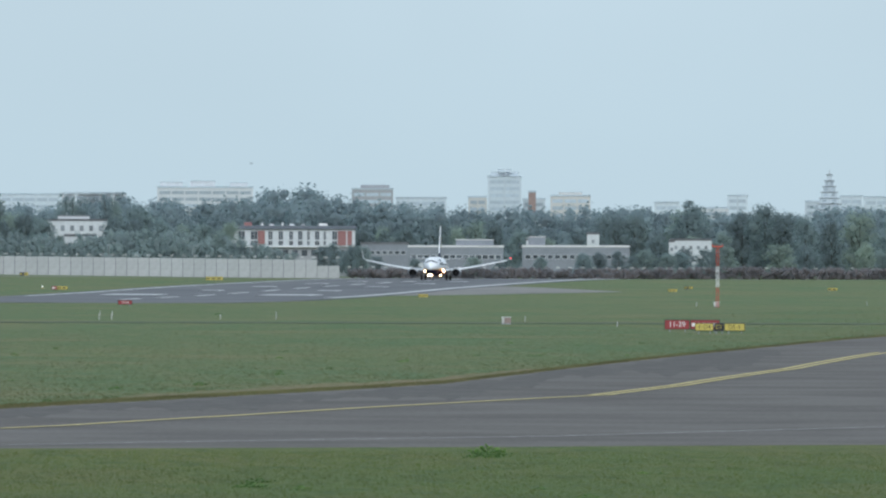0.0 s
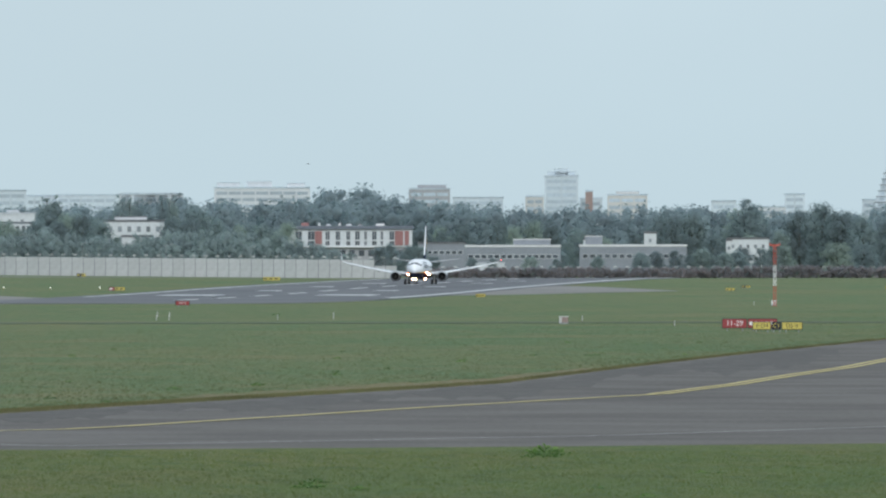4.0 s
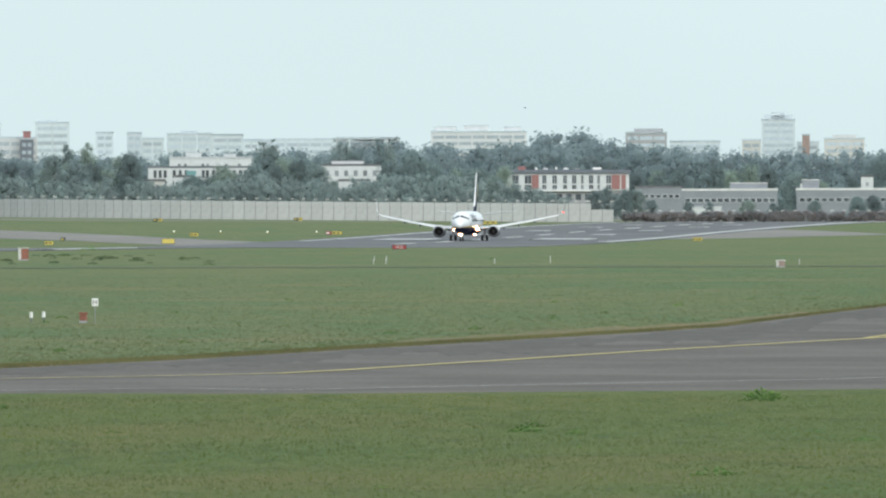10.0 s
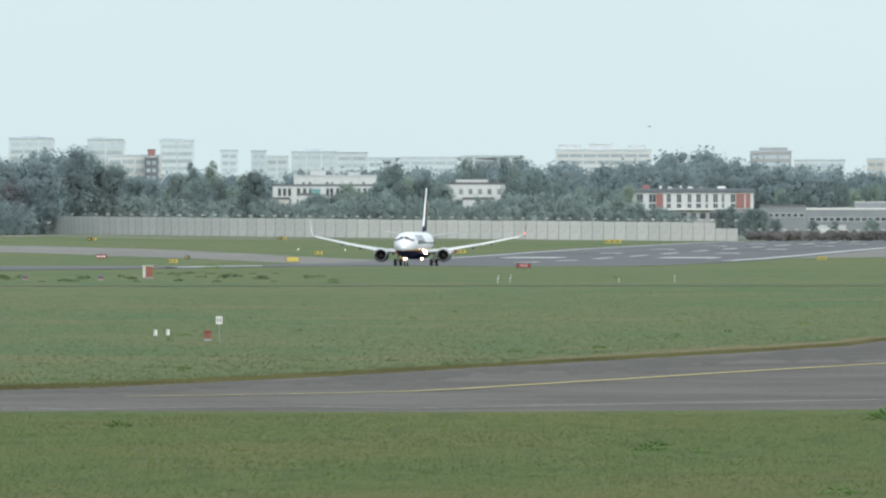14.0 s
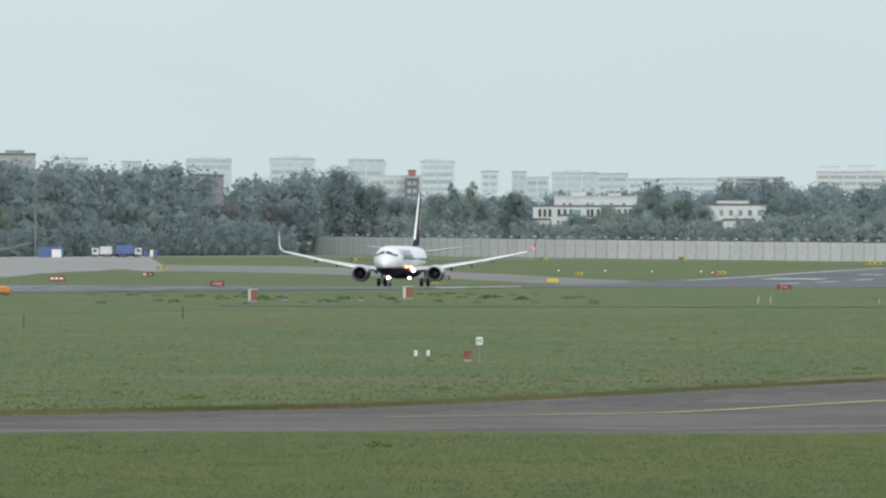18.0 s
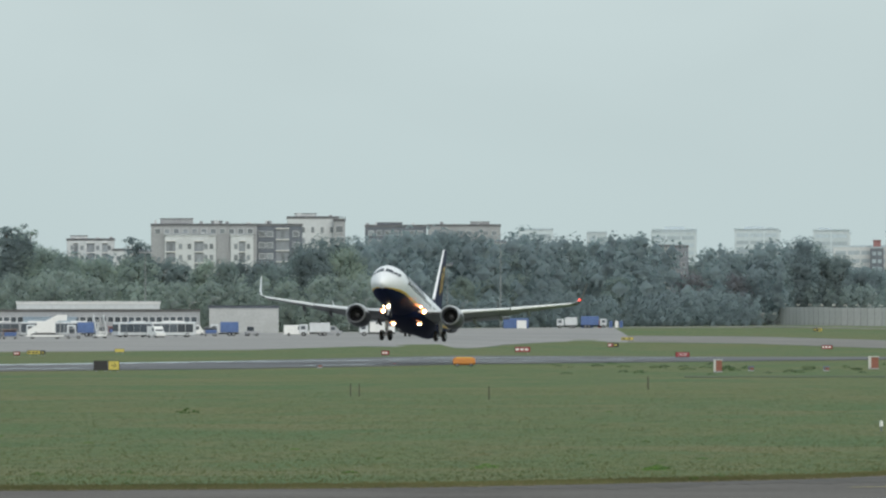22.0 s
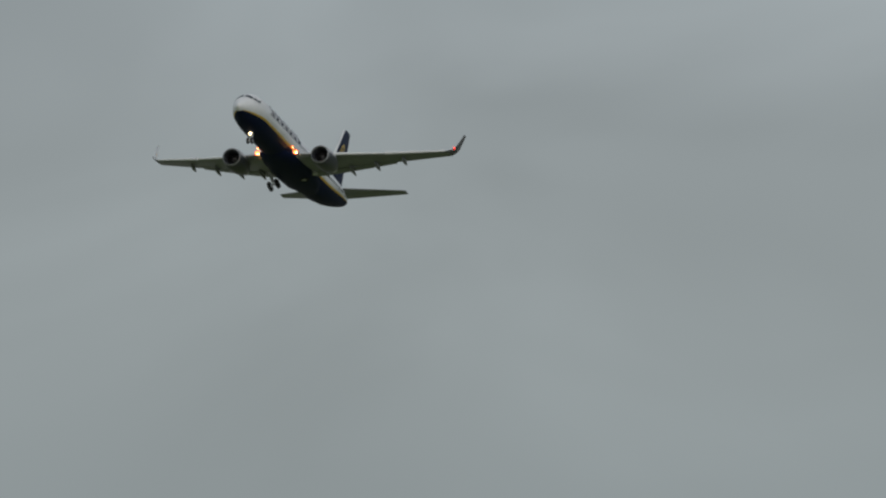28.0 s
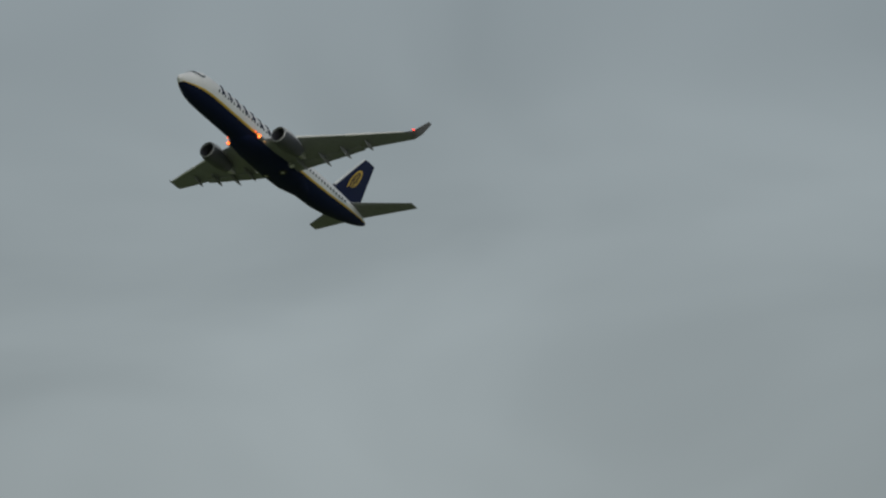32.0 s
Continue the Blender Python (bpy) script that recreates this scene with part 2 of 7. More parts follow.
WALL_GREY = mat("wall_concrete", (0.45, 0.462, 0.468), 0.85, vary=0.08, scale=0.3, fine=2.0, each=0.05, other=(0.40, 0.41, 0.415))
POST_GREY = mat("post_concrete", (0.16, 0.16, 0.16), 0.85, vary=0.1, scale=0.5, fine=3)
WHITE = mat("white_paint", (0.78, 0.78, 0.77), 0.45, vary=0.05, scale=0.3, fine=2, bump=0.02)
CREAM = mat("cream_render", (0.58, 0.575, 0.55), 0.8, vary=0.08, scale=0.2, fine=2)
PALE = mat("pale_render", (0.60, 0.625, 0.645), 0.8, vary=0.07, scale=0.1, fine=1)
# far walls made pale and bluish: distance haze put into the colour
FARWALL_HAZED = mat("hazed_block_grey", (0.57, 0.635, 0.68), 0.85, vary=0.07, scale=0.08, fine=0.6, each=0.10)
GREY = mat("grey_render", (0.36, 0.37, 0.39), 0.8, vary=0.1, scale=0.2, fine=2)
DARK = mat("dark_cladding", (0.145, 0.165, 0.20), 0.6, vary=0.15, scale=0.3, fine=3)
ROOFING = mat("roof_felt", (0.22, 0.225, 0.24), 0.85, vary=0.15, scale=0.3, fine=2)
BRICK = mat("red_cladding", (0.27, 0.11, 0.08), 0.75, vary=0.15, scale=0.4, fine=4)
ORANGE = mat("orange_paint", (0.56, 0.22, 0.05), 0.6, vary=0.12, scale=0.8, fine=5)
REDSIGN = mat("red_sign_face", (0.30, 0.045, 0.05), 0.6, vary=0.1, scale=1, fine=6, bump=0)
REDWHITE = mat("signal_red", (0.48, 0.10, 0.07), 0.6, vary=0.15, scale=1, fine=6)
YELLOW = mat("yellow_sign_face", (0.58, 0.48, 0.11), 0.6, vary=0.1, scale=1, fine=6, bump=0)
BLACK = mat("black_paint", (0.02, 0.02, 0.022), 0.5, vary=0.1, scale=1, fine=6, bump=0)
# blue greyed a little, with haze across the apron in its colour
BLUE = mat("blue_sheet", (0.09, 0.15, 0.33), 0.6, vary=0.15, scale=0.5, fine=3)
NAVY = mat("navy_paint", (0.013, 0.020, 0.058), 0.5, vary=0.08, scale=0.5, fine=4, bump=0, gloss=0.06)
GOLD = mat("yellow_paint", (0.72, 0.47, 0.05), 0.35, vary=0.05, scale=1, fine=4, bump=0)
SKIN = mat("aircraft_white", (0.85, 0.86, 0.87), 0.28, vary=0.04, scale=0.5, fine=3, bump=0)
# one wing grey in two tones: shaded for undersides, lit for tops
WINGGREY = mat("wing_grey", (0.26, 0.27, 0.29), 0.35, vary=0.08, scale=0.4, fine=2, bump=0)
WINGTOP_LIT = mat("lit_wing_grey", (0.56, 0.57, 0.58), 0.35, vary=0.06, scale=0.4, fine=2, bump=0)
ALLOY = mat("bare_metal", (0.60, 0.60, 0.61), 0.28, 1.0, vary=0.08, scale=1, fine=6, bump=0)
RUBBER = mat("tyre_rubber", (0.022, 0.022, 0.024), 0.8, vary=0.15, scale=2, fine=10)
STEEL = mat("galvanised_steel", (0.36, 0.37, 0.38), 0.5, 0.6, vary=0.12, scale=1, fine=8)
GLASS = mat("window_glass", (0.075, 0.088, 0.105), 0.12, vary=0.1, scale=0.4, fine=1, bump=0, each=0.3)
# far window glass paled almost to the wall tone, as haze would
FARGLASS_HAZED = mat("hazed_far_glass", (0.43, 0.50, 0.56), 0.3, vary=0.12, scale=0.4, fine=1.5, bump=0, each=0.2)
# paler than GLASS: reflected sky put into the base colour
PANE = mat("sky_toned_window_glass", (0.25, 0.275, 0.30), 0.2, vary=0.15, scale=0.4, fine=1.5, bump=0, each=0.3)
SLATE = mat("dull_sheet_cladding", (0.25, 0.27, 0.30), 0.8, vary=0.12, scale=0.2, fine=2)
DITCH = mat("dark_ditch_grass", (0.055, 0.07, 0.03), 0.9, vary=0.3, scale=0.2, fine=1.5, other=(0.075, 0.095, 0.04))
TRUNK = mat("bark", (0.10, 0.085, 0.065), 0.9, vary=0.2, scale=1, fine=6)
# tree leaves paled and blued: distance haze put into base colour and sheen
LEAF_HAZED = leaf_mat("leaves", (0.228, 0.296, 0.284), (0.266, 0.336, 0.302), 0.36, sheen=0.6)
LEAF_FAR_HAZED = leaf_mat("hazed_far_leaves", (0.262, 0.332, 0.336), (0.286, 0.358, 0.352), 0.16, sheen=0.6)
LEAF_RUST = leaf_mat("autumn_leaves", (0.215, 0.170, 0.155), (0.265, 0.205, 0.175), sheen=1.0)
DARK_WEED = leaf_mat("field_weed_leaves", (0.060, 0.105, 0.050), (0.095, 0.145, 0.062))
WEED = leaf_mat("weed_leaves", (0.10, 0.19, 0.05), (0.18, 0.30, 0.09))
TUFT = leaf_mat("grass_tufts", (0.098, 0.156, 0.036), (0.150, 0.172, 0.048), 0.0)
FIELD_TUFT = leaf_mat("field_grass_tufts", (0.118, 0.158, 0.060), (0.178, 0.172, 0.076), 0.0)
DRY_TUFT = leaf_mat("dry_grass_tufts", (0.15, 0.168, 0.070), (0.205, 0.182, 0.090), 0.0)
LAMP_WARM = mat("landing_light", (1.0, 0.72, 0.40), glow=34.0)
# bowls made to glow orange, in place of the halo around the lamps
LAMP_HALO = mat("lamp_halo_bowl", (1.0, 0.42, 0.13), glow=1.0)
NACELLE = mat("nacelle_grey", (0.075, 0.08, 0.095), 0.32, vary=0.06, scale=0.5, fine=3, bump=0)
LAMP_RED = mat("red_navigation_light", (1.0, 0.06, 0.04), glow=5.0)
LAMP_WHITE = mat("white_lamp_glass", (1.0, 0.96, 0.85), glow=0.9)


# ---- plan lines: bearing in degrees and distance in metres from the viewing spot ----
NEAR_FAR = [(6, 1158.0), (2.5, 788.1), (2.2, 749.0), (1.8, 688.1), (1.3, 622.9), (0.8, 563.0), (0.4, 520.1), (0, 482.8), (-0.5, 461.1), (-1, 443.9), (-1.6, 424.6), (-2.2, 407.2), (-2.8, 390.3), (-3.4, 377.7), (-4, 366.6), (-5, 357.1), (-6, 349.5), (-7, 346.3), (-9, 342.8), (-12, 343.0), (-24, 343.0)]
NEAR_NEAR = [(6, 330.0), (2.5, 330.0), (2.2, 329.6), (1.8, 328.6), (1.3, 327.3), (0.8, 326.0), (0.4, 324.9), (0, 323.9), (-0.5, 323.1), (-1, 322.2), (-1.6, 321.2), (-2.2, 320.2), (-2.8, 320.7), (-3.4, 321.7), (-4, 322.0), (-5, 320.8), (-6, 319.1), (-7, 317.4), (-9, 313.6), (-12, 313.0), (-24, 313.0)]
CENTRE_LINE = [(0.903, 446.0), (0.05, 420.0), (-1.148, 385.0), (-2.013, 363.0), (-2.345, 357.0), (-2.913, 353.0), (-3.814, 348.0)]
CENTRE_WIDE = [(2.349, 643.0), (1.846, 548.0), (1.247, 477.0), (0.828, 444.0)]
EDGE_LINE = [(6, 364.0), (2.349, 364.0), (0.649, 344.0), (-2.345, 326.0), (-2.913, 330.0), (-4.125, 325.0), (-4.32, 327.0), (-5.367, 323.0), (-8.376, 317.0), (-9.285, 316.0), (-24, 316.0)]
TAXI_FAR = [(-2.0, 1850), (-2.52, 1957), (-2.97, 2063), (-3.72, 2240), (-4.32, 2350), (-4.9, 2390), (-5.02, 2390)]
TAXI_NEAR = [(-2.0, 1770), (-2.52, 1795), (-2.88, 1835), (-3.42, 1985), (-4.32, 2130), (-4.9, 2170), (-5.02, 2170)]
APRON_FRONT = [(-5.0, 2165), (-5.3, 2170), (-5.5, 2090), (-5.66, 1980), (-5.76, 1830), (-5.85, 1700), (-6.4, 1640), (-7.0, 1500), (-8, 1450), (-10, 1390), (-13, 1330), (-16, 1300)]
APRON_BACK = [(-5.0, 2385), (-5.08, 2960), (-5.5, 2970), (-5.8, 2975), (-5.98, 2960), (-6.4, 2620), (-7.0, 2560), (-8, 2580), (-10, 2580), (-13, 2580), (-16, 2580)]
ROAD_FRONT = [(-0.3, 2700), (-2, 2720), (-3.6, 2770), (-4.2, 2860), (-5.09, 2880)]
ROAD_BACK = [(-0.3, 2740), (-2, 2765), (-3.6, 2830), (-4.2, 2930), (-5.09, 2955)]


# ---- shaping helpers ----
def lerp(x, knots):
    """Straight interpolation through (x, value) knots."""
    if x <= knots[0][0]:
        return knots[0][1]
    for (a, va), (b, vb) in zip(knots, knots[1:]):
        if x <= b:
            return va + (vb - va) * (x - a) / (b - a)
    return knots[-1][1]


def smooth(x, a, b):
    s = min(1.0, max(0.0, (x - a) / (b - a)))
    return s * s * (3 - 2 * s)


def at(bearing, dist):
    """Plan position by bearing (degrees, clockwise from +y) and distance from the viewing spot."""
    return dist * math.sin(radians(bearing)), dist * math.cos(radians(bearing))


DIP = [(1000, 0.0), (1250, -0.08), (1347, -0.35), (1428, -0.75), (1560, -1.4), (1680, -1.95), (1780, -2.2), (1900, -2.15), (2027, -1.8), (2175, -1.05), (2330, -0.55), (2470, -0.2), (2650, 0.0)]


def height(x, y):
    """Height of the ground: flat, with a shallow hollow along the far runway and a slight rise to one side behind it."""
    d = math.hypot(x, y)
    if d < 900:
        return 0.0
    b = math.degrees(math.atan2(x, y))
    side = smooth(b, -6.3, -5.0) * (1 - smooth(b, 12, 20)) if y > 0 else 0.0
    z = 0.5 * (lerp(d - 35, DIP) + lerp(d + 35, DIP)) * side
    if d > 2500:
        far = lerp(b, [(-6.5, 0.0), (-4.2, 0.9), (-0.56, -1.1), (2.0, -1.3), (5, -1.0)])
        z += far * smooth(d, 2500, 3050)
    return z


def finish(name, bm, material, smooth_angle=None):
    me = bpy.data.meshes.new(name)
    bm.to_mesh(me)
    bm.free()
    for m in material if isinstance(material, (list, tuple)) else [material]:
        me.materials.append(m)
    if smooth_angle:
        for p in me.polygons:
            p.use_smooth = True
        me.set_sharp_from_angle(angle=radians(smooth_angle))
    return me


def part(name, bm, material, parent, label="", m=None, smooth_angle=None):
    ob = new(name, bm if isinstance(bm, bpy.types.Mesh) else finish(name, bm, material, smooth_angle))
    ob.parent = parent
    if m is not None:
        ob.matrix_basis = m
    return tagged(ob, label) if label else ob


def thing(name, label, category, bearing, dist, turn=0.0, z=None, group="", kind=""):
    """An empty base on the ground; its x runs to the right and its y away, as seen from the viewing spot, then turned."""
    x, y = at(bearing, dist)
    ob = new(name)
    ob.matrix_basis = pose(x, y, height(x, y) if z is None else z, 0, 0, -bearing + turn)
    return tagged(ob, label, category, group, kind)


def box(bm, x0, y0, z0, x1, y1, z1, mi=0, bevel=0.0):
    vs = [bm.verts.new((x, y, z)) for z in (z0, z1) for x, y in ((x0, y0), (x1, y0), (x1, y1), (x0, y1))]
    fs = [bm.faces.new([vs[i] for i in f]) for f in ((3, 2, 1, 0), (4, 5, 6, 7), (0, 1, 5, 4), (1, 2, 6, 5), (2, 3, 7, 6), (3, 0, 4, 7))]
    for f in fs:
        f.material_index = mi
    if bevel:
        edges = {e for f in fs for e in f.edges}
        for f in bmesh.ops.bevel(bm, geom=list(edges), offset=bevel, segments=1, affect="EDGES")["faces"]:
            f.material_index = mi
    return fs


def solid(*a, **k):
    bm = bmesh.new()
    box(bm, *a, **k)
    return bm


def tube(bm, p0, p1, r0, r1=None, seg=8, mi=0, caps=True):
    r1 = r0 if r1 is None else r1
    p0, p1 = Vector(p0), Vector(p1)
    q = (p1 - p0).to_track_quat("Z", "Y")
    rings = []
    for p, r in ((p0, r0), (p1, r1)):
        rings.append([bm.verts.new(p + q @ Vector((r * math.cos(2 * math.pi * i / seg), r * math.sin(2 * math.pi * i / seg), 0))) for i in range(seg)])
    for i in range(seg):
        bm.faces.new((rings[0][i], rings[0][(i + 1) % seg], rings[1][(i + 1) % seg], rings[1][i])).material_index = mi
    if caps:
        bm.faces.new(rings[0][::-1]).material_index = mi
        bm.faces.new(rings[1]).material_index = mi


def rod(*a, **k):
    bm = bmesh.new()
    tube(bm, *a, **k)
    return bm


def skin(bm, rings, closed=True, mi=0, cap=True):
    """Faces between rings of points."""
    vs = [[bm.verts.new(p) for p in r] for r in rings]
    n = len(vs[0])
    for a, b in zip(vs, vs[1:]):
        for i in range(n if closed else n - 1):
            j = (i + 1) % n
            bm.faces.new((a[i], a[j], b[j], b[i])).material_index = mi(i) if callable(mi) else mi
    if cap:
        for r, flip in ((vs[0], True), (vs[-1], False)):
            bm.faces.new(r[::-1] if flip else r).material_index = mi(0) if callable(mi) else mi
    return vs


def writing(name, text, size, material, parent, m, label=""):
    """Flat raised lettering in the built-in font, turned into a mesh."""
    cu = bpy.data.curves.new(name, "FONT")
    cu.body, cu.size, cu.extrude, cu.align_x, cu.align_y = text, size, 0.006, "CENTER", "CENTER"
    tmp = bpy.data.objects.new(name, cu)
    me = bpy.data.meshes.new_from_object(tmp)
    bpy.data.objects.remove(tmp)
    me.materials.clear()
    me.materials.append(material)
    return part(name, me, None, parent, label, m)


# ---- ground, runway, taxiways and apron ----
def sheet(name, points, uv_rows, material, label, category, kind="structure"):
    me = bpy.data.meshes.new(name)
    me.from_pydata(points, [], uv_rows)
    me.materials.append(material)
    for p in me.polygons:
        p.use_smooth = True
    return tagged(new(name, me), label, category, kind=kind)


def build_ground():
    dists = [0.0, 60, 120, 200, 260, 300, 350, 420, 500, 600, 700, 800, 900] + list(range(940, 2700, 40)) + [2750, 2850, 2950, 3050, 3200, 3500, 4000, 5000, 7000, 12000]
    bears = [-180, -150, -120, -90, -70, -50, -40, -32, -27, -23] + [k * 0.5 for k in range(-42, 17)] + [10, 13, 17, 22, 30, 45, 60, 90, 120, 150]
    pts, faces = [], []
    for d in dists:
        for b in bears:
            x, y = at(b, max(d, 0.5))
            pts.append((x, y, height(x, y)))
    w = len(bears)
    for i in range(len(dists) - 1):
        for j in range(w):
            k = (j + 1) % w
            faces.append((i * w + k, i * w + j, (i + 1) * w + j, (i + 1) * w + k))
    faces.append(tuple(range(w)))
    sheet("ground", pts, faces, GRASS, "wide flat airfield of patchy mown green grass", "grass")


def strip(name, left, right, material, label, category, step=30.0, lift=0.04):
    """A band between two lines of plan points, draped over the ground."""
    pts, faces = [], []
    rows = []
    for (a, b), (c, d) in zip(zip(left, right), zip(left[1:], right[1:])):
        n = max(1, int(max(math.dist(a, c), math.dist(b, d)) / step))
        for i in range(n):
            f = i / n
            rows.append(((a[0] + (c[0] - a[0]) * f, a[1] + (c[1] - a[1]) * f), (b[0] + (d[0] - b[0]) * f, b[1] + (d[1] - b[1]) * f)))
    rows.append((left[-1], right[-1]))
    across = max(2, int(max(math.dist(a, b) for a, b in rows) / step) + 1)
    for a, b in rows:
        for j in range(across + 1):
            f = j / across
            x, y = a[0] + (b[0] - a[0]) * f, a[1] + (b[1] - a[1]) * f
            pts.append((x, y, height(x, y) + lift))
    w = across + 1
    for side in (0, across) if category != "marking" or lift > 0.1 else ():
        # the edge of the slab goes down into the ground
        k0 = len(pts)
        for i in range(len(rows)):
            p = pts[i * w + side]
            pts.append((p[0], p[1], p[2] - lift - 0.03))
        for i in range(len(rows) - 1):
            a, b, c, d = i * w + side, (i + 1) * w + side, k0 + i + 1, k0 + i
            out = Vector(pts[a]) - Vector(pts[i * w + (1 if side == 0 else across - 1)])
            nor = (Vector(pts[b]) - Vector(pts[a])).cross(Vector(pts[d]) - Vector(pts[a]))
            faces.append((a, b, c, d) if nor.dot(out) > 0 else (d, c, b, a))
    skirt = len(faces)
    for i in range(len(rows) - 1):
        for j in range(across):
            q = (i * w + j, i * w + j + 1, (i + 1) * w + j + 1, (i + 1) * w + j)
            e1, e2 = Vector(pts[q[1]]) - Vector(pts[q[0]]), Vector(pts[q[3]]) - Vector(pts[q[0]])
            faces.append(q if e1.cross(e2).z > 0 else q[::-1])
    ob = sheet(name, pts, faces, material, label, category)
    for p in list(ob.data.polygons)[:skirt]:
        p.use_smooth = False
    ob.data.set_sharp_from_angle(angle=radians(40))
    return ob


def path_of(points, width, shift=0.0):
    """Two lines at either side of a line of plan points."""
    left, right = [], []
    for i, p in enumerate(points):
        a, b = points[max(0, i - 1)], points[min(len(points) - 1, i + 1)]
        dx, dy = b[0] - a[0], b[1] - a[1]
        s = math.hypot(dx, dy)
        nx, ny = -dy / s, dx / s
        left.append((p[0] + nx * (shift + width / 2), p[1] + ny * (shift + width / 2)))
        right.append((p[0] + nx * (shift - width / 2), p[1] + ny * (shift - width / 2)))
    return left, right


RW_A, RW_B = (13.4, 2640.0), (-185.0, 345.0)
RW_SLOPE = (RW_A[0] - RW_B[0]) / (RW_A[1] - RW_B[1])


def runway_point(along, side):
    """along: metres from the far end towards the viewer; side: metres to the viewer's right."""
    s = math.hypot(1, RW_SLOPE)
    dx, dy = -RW_SLOPE / s, -1 / s
    return RW_A[0] + dx * along - dy * side, RW_A[1] + dy * along + dx * side


def runway_bar(name, a0, a1, s0, s1, material, label, lift=0.16):
    l = [runway_point(a0, s0), runway_point(a1, s0)]
    r = [runway_point(a0, s1), runway_point(a1, s1)]
    return strip(name, l, r, material, label, "marking", 25.0, lift)


def even(points, n):
    """The same line in n equal steps."""
    run = [0.0]
    for a, b in zip(points, points[1:]):
        run.append(run[-1] + math.dist(a, b))
    out = []
    for k in range(n + 1):
        s = run[-1] * k / n
        out.append(tuple(lerp(s, [(r, p[i]) for r, p in zip(run, points)]) for i in (0, 1)))
    return out


def build_pavements():
    far_left = [runway_point(a, -33) for a in (0, 600, 1200, 1380)] + [at(b, d) for b, d in ((-7.1, 1182), (-7.8, 1138), (-8.6, 1100), (-9.6, 1072), (-12.2, 1020), (-18, 950))]
    near_right = [runway_point(a, 33) for a in (0, 600, 1200, 1420)] + [at(b, d) for b, d in ((-4.7, 1172), (-5.5, 1148), (-6.3, 1080), (-6.9, 1042), (-7.7, 1008), (-9.4, 980), (-18, 900))]
    far_left, near_right = [even(p, 40) for p in (far_left, near_right)]
    strip("runway", far_left, near_right, RUNWAY, "long dark asphalt runway, damp and streaked", "runway", 30, 0.08)
    runway_bar("runway_edge_line", 5, 735, 28.9, 30.5, LINE_WHITE, "white painted runway edge line")
    runway_bar("runway_edge_line", 1330, 1400, 28.9, 30.5, LINE_WHITE, "short piece of a white runway edge line, cut to fit the camera's view")
    runway_bar("runway_edge_line", 5, 690, -30.4, -29.0, LINE_WHITE, "white painted runway edge line", 0.1)
    # standing water: streaks placed and sized to fit the camera's view
    for knots, wide in ((((-9.8, 1050), (-8.8, 1075), (-8.0, 1108), (-7.3, 1146), (-6.8, 1176)), 30), (((-7.2, 1135), (-6.7, 1168), (-6.0, 1200)), 16), (((-6.75, 1075), (-6.3, 1105)), 14),
                        (((-6.3, 1222), (-5.6, 1248), (-5.2, 1275)), 18), (((-5.15, 1236), (-4.5, 1270)), 16), (((-9.4, 1008), (-8.2, 1024), (-7.6, 1038)), 10), (((-6.05, 1150), (-5.4, 1190), (-4.9, 1205)), 10)):
        line = dense(knots, 0.06)
        n = len(line) - 1
        half = [wide / 2 * min(1.0, 0.08 + 5 * min(k, n - k) / n) * (0.8 + 0.2 * math.sin(k * 1.7)) for k in range(n + 1)]
        strip("wet_streak", [at(b, d + h) for (b, d), h in zip(line, half)], [at(b, d - h) for (b, d), h in zip(line, half)], WET, "shining film of water on the runway", "water", 30, 0.12)
    for k in range(12):
        runway_bar("runway_centre_dash", 110 + k * 60, 140 + k * 60, -0.45, 0.45, LINE_WHITE, "white painted runway centreline dash")
    # touchdown and aiming bars
    for a, w in ((240, 3.6), (330, 4.0), (440, 4.0), (540, 4.0), (640, 10.0)):
        for s in (-1, 1):
            runway_bar("touchdown_bar", a, a + (26 if w > 5 else 12), s * 9.5, s * (9.5 + w), LINE_WHITE, "broad white painted runway touchdown bar")
    # pale strip where the crossing taxiway joins the runway
    left = [at(b, d) for b, d in TAXI_FAR]
    right = [at(b, d) for b, d in TAXI_NEAR]
    strip("taxiway_far", left, right, SHOULDER, "pale worn concrete taxiway joining the runway", "taxiway", 25, 0.05)
    strip("apron", [at(b, d) for b, d in APRON_BACK], [at(b, d) for b, d in APRON_FRONT], CONCRETE, "broad pale grey concrete apron", "apron", 60, 0.055)
    strip("road", [at(b, d) for b, d in ROAD_BACK], [at(b, d) for b, d in ROAD_FRONT], SHOULDER, "thin pale service road across the far grass", "road", 60, 0.05)
    strip("taxiway_near", [at(b, d) for b, d in NEAR_FAR], [at(b, d) for b, d in NEAR_NEAR], ASPHALT, "worn grey asphalt taxiway between grass strips", "taxiway", 8, 0.03)
    strip("shoulder_earth", [at(b, d + 6.0 + 17.0 * smooth(b, -2.4, -0.9) * (1 - smooth(b, 0.1, 1.1)) + 2.4 * math.sin(b * 7) + 2.2 * math.sin(b * 19) + 1.4 * math.sin(b * 47)) for b, d in dense(NEAR_FAR, 0.05)], [at(b, d - 0.3 + 0.8 * math.sin(b * 23) * math.sin(b * 3) + 0.5 * math.sin(b * 61)) for b, d in dense(NEAR_FAR, 0.05)], EARTH, "dry brown verge along the taxiway edge", "verge", 4, 0.045)
    # older, darker tar along the far side of the taxiway
    bs = [k * 0.04 for k in range(45, -150, -1)]
    wide = [lerp(b, NEAR_FAR[::-1]) - lerp(b, NEAR_NEAR[::-1]) for b in bs]
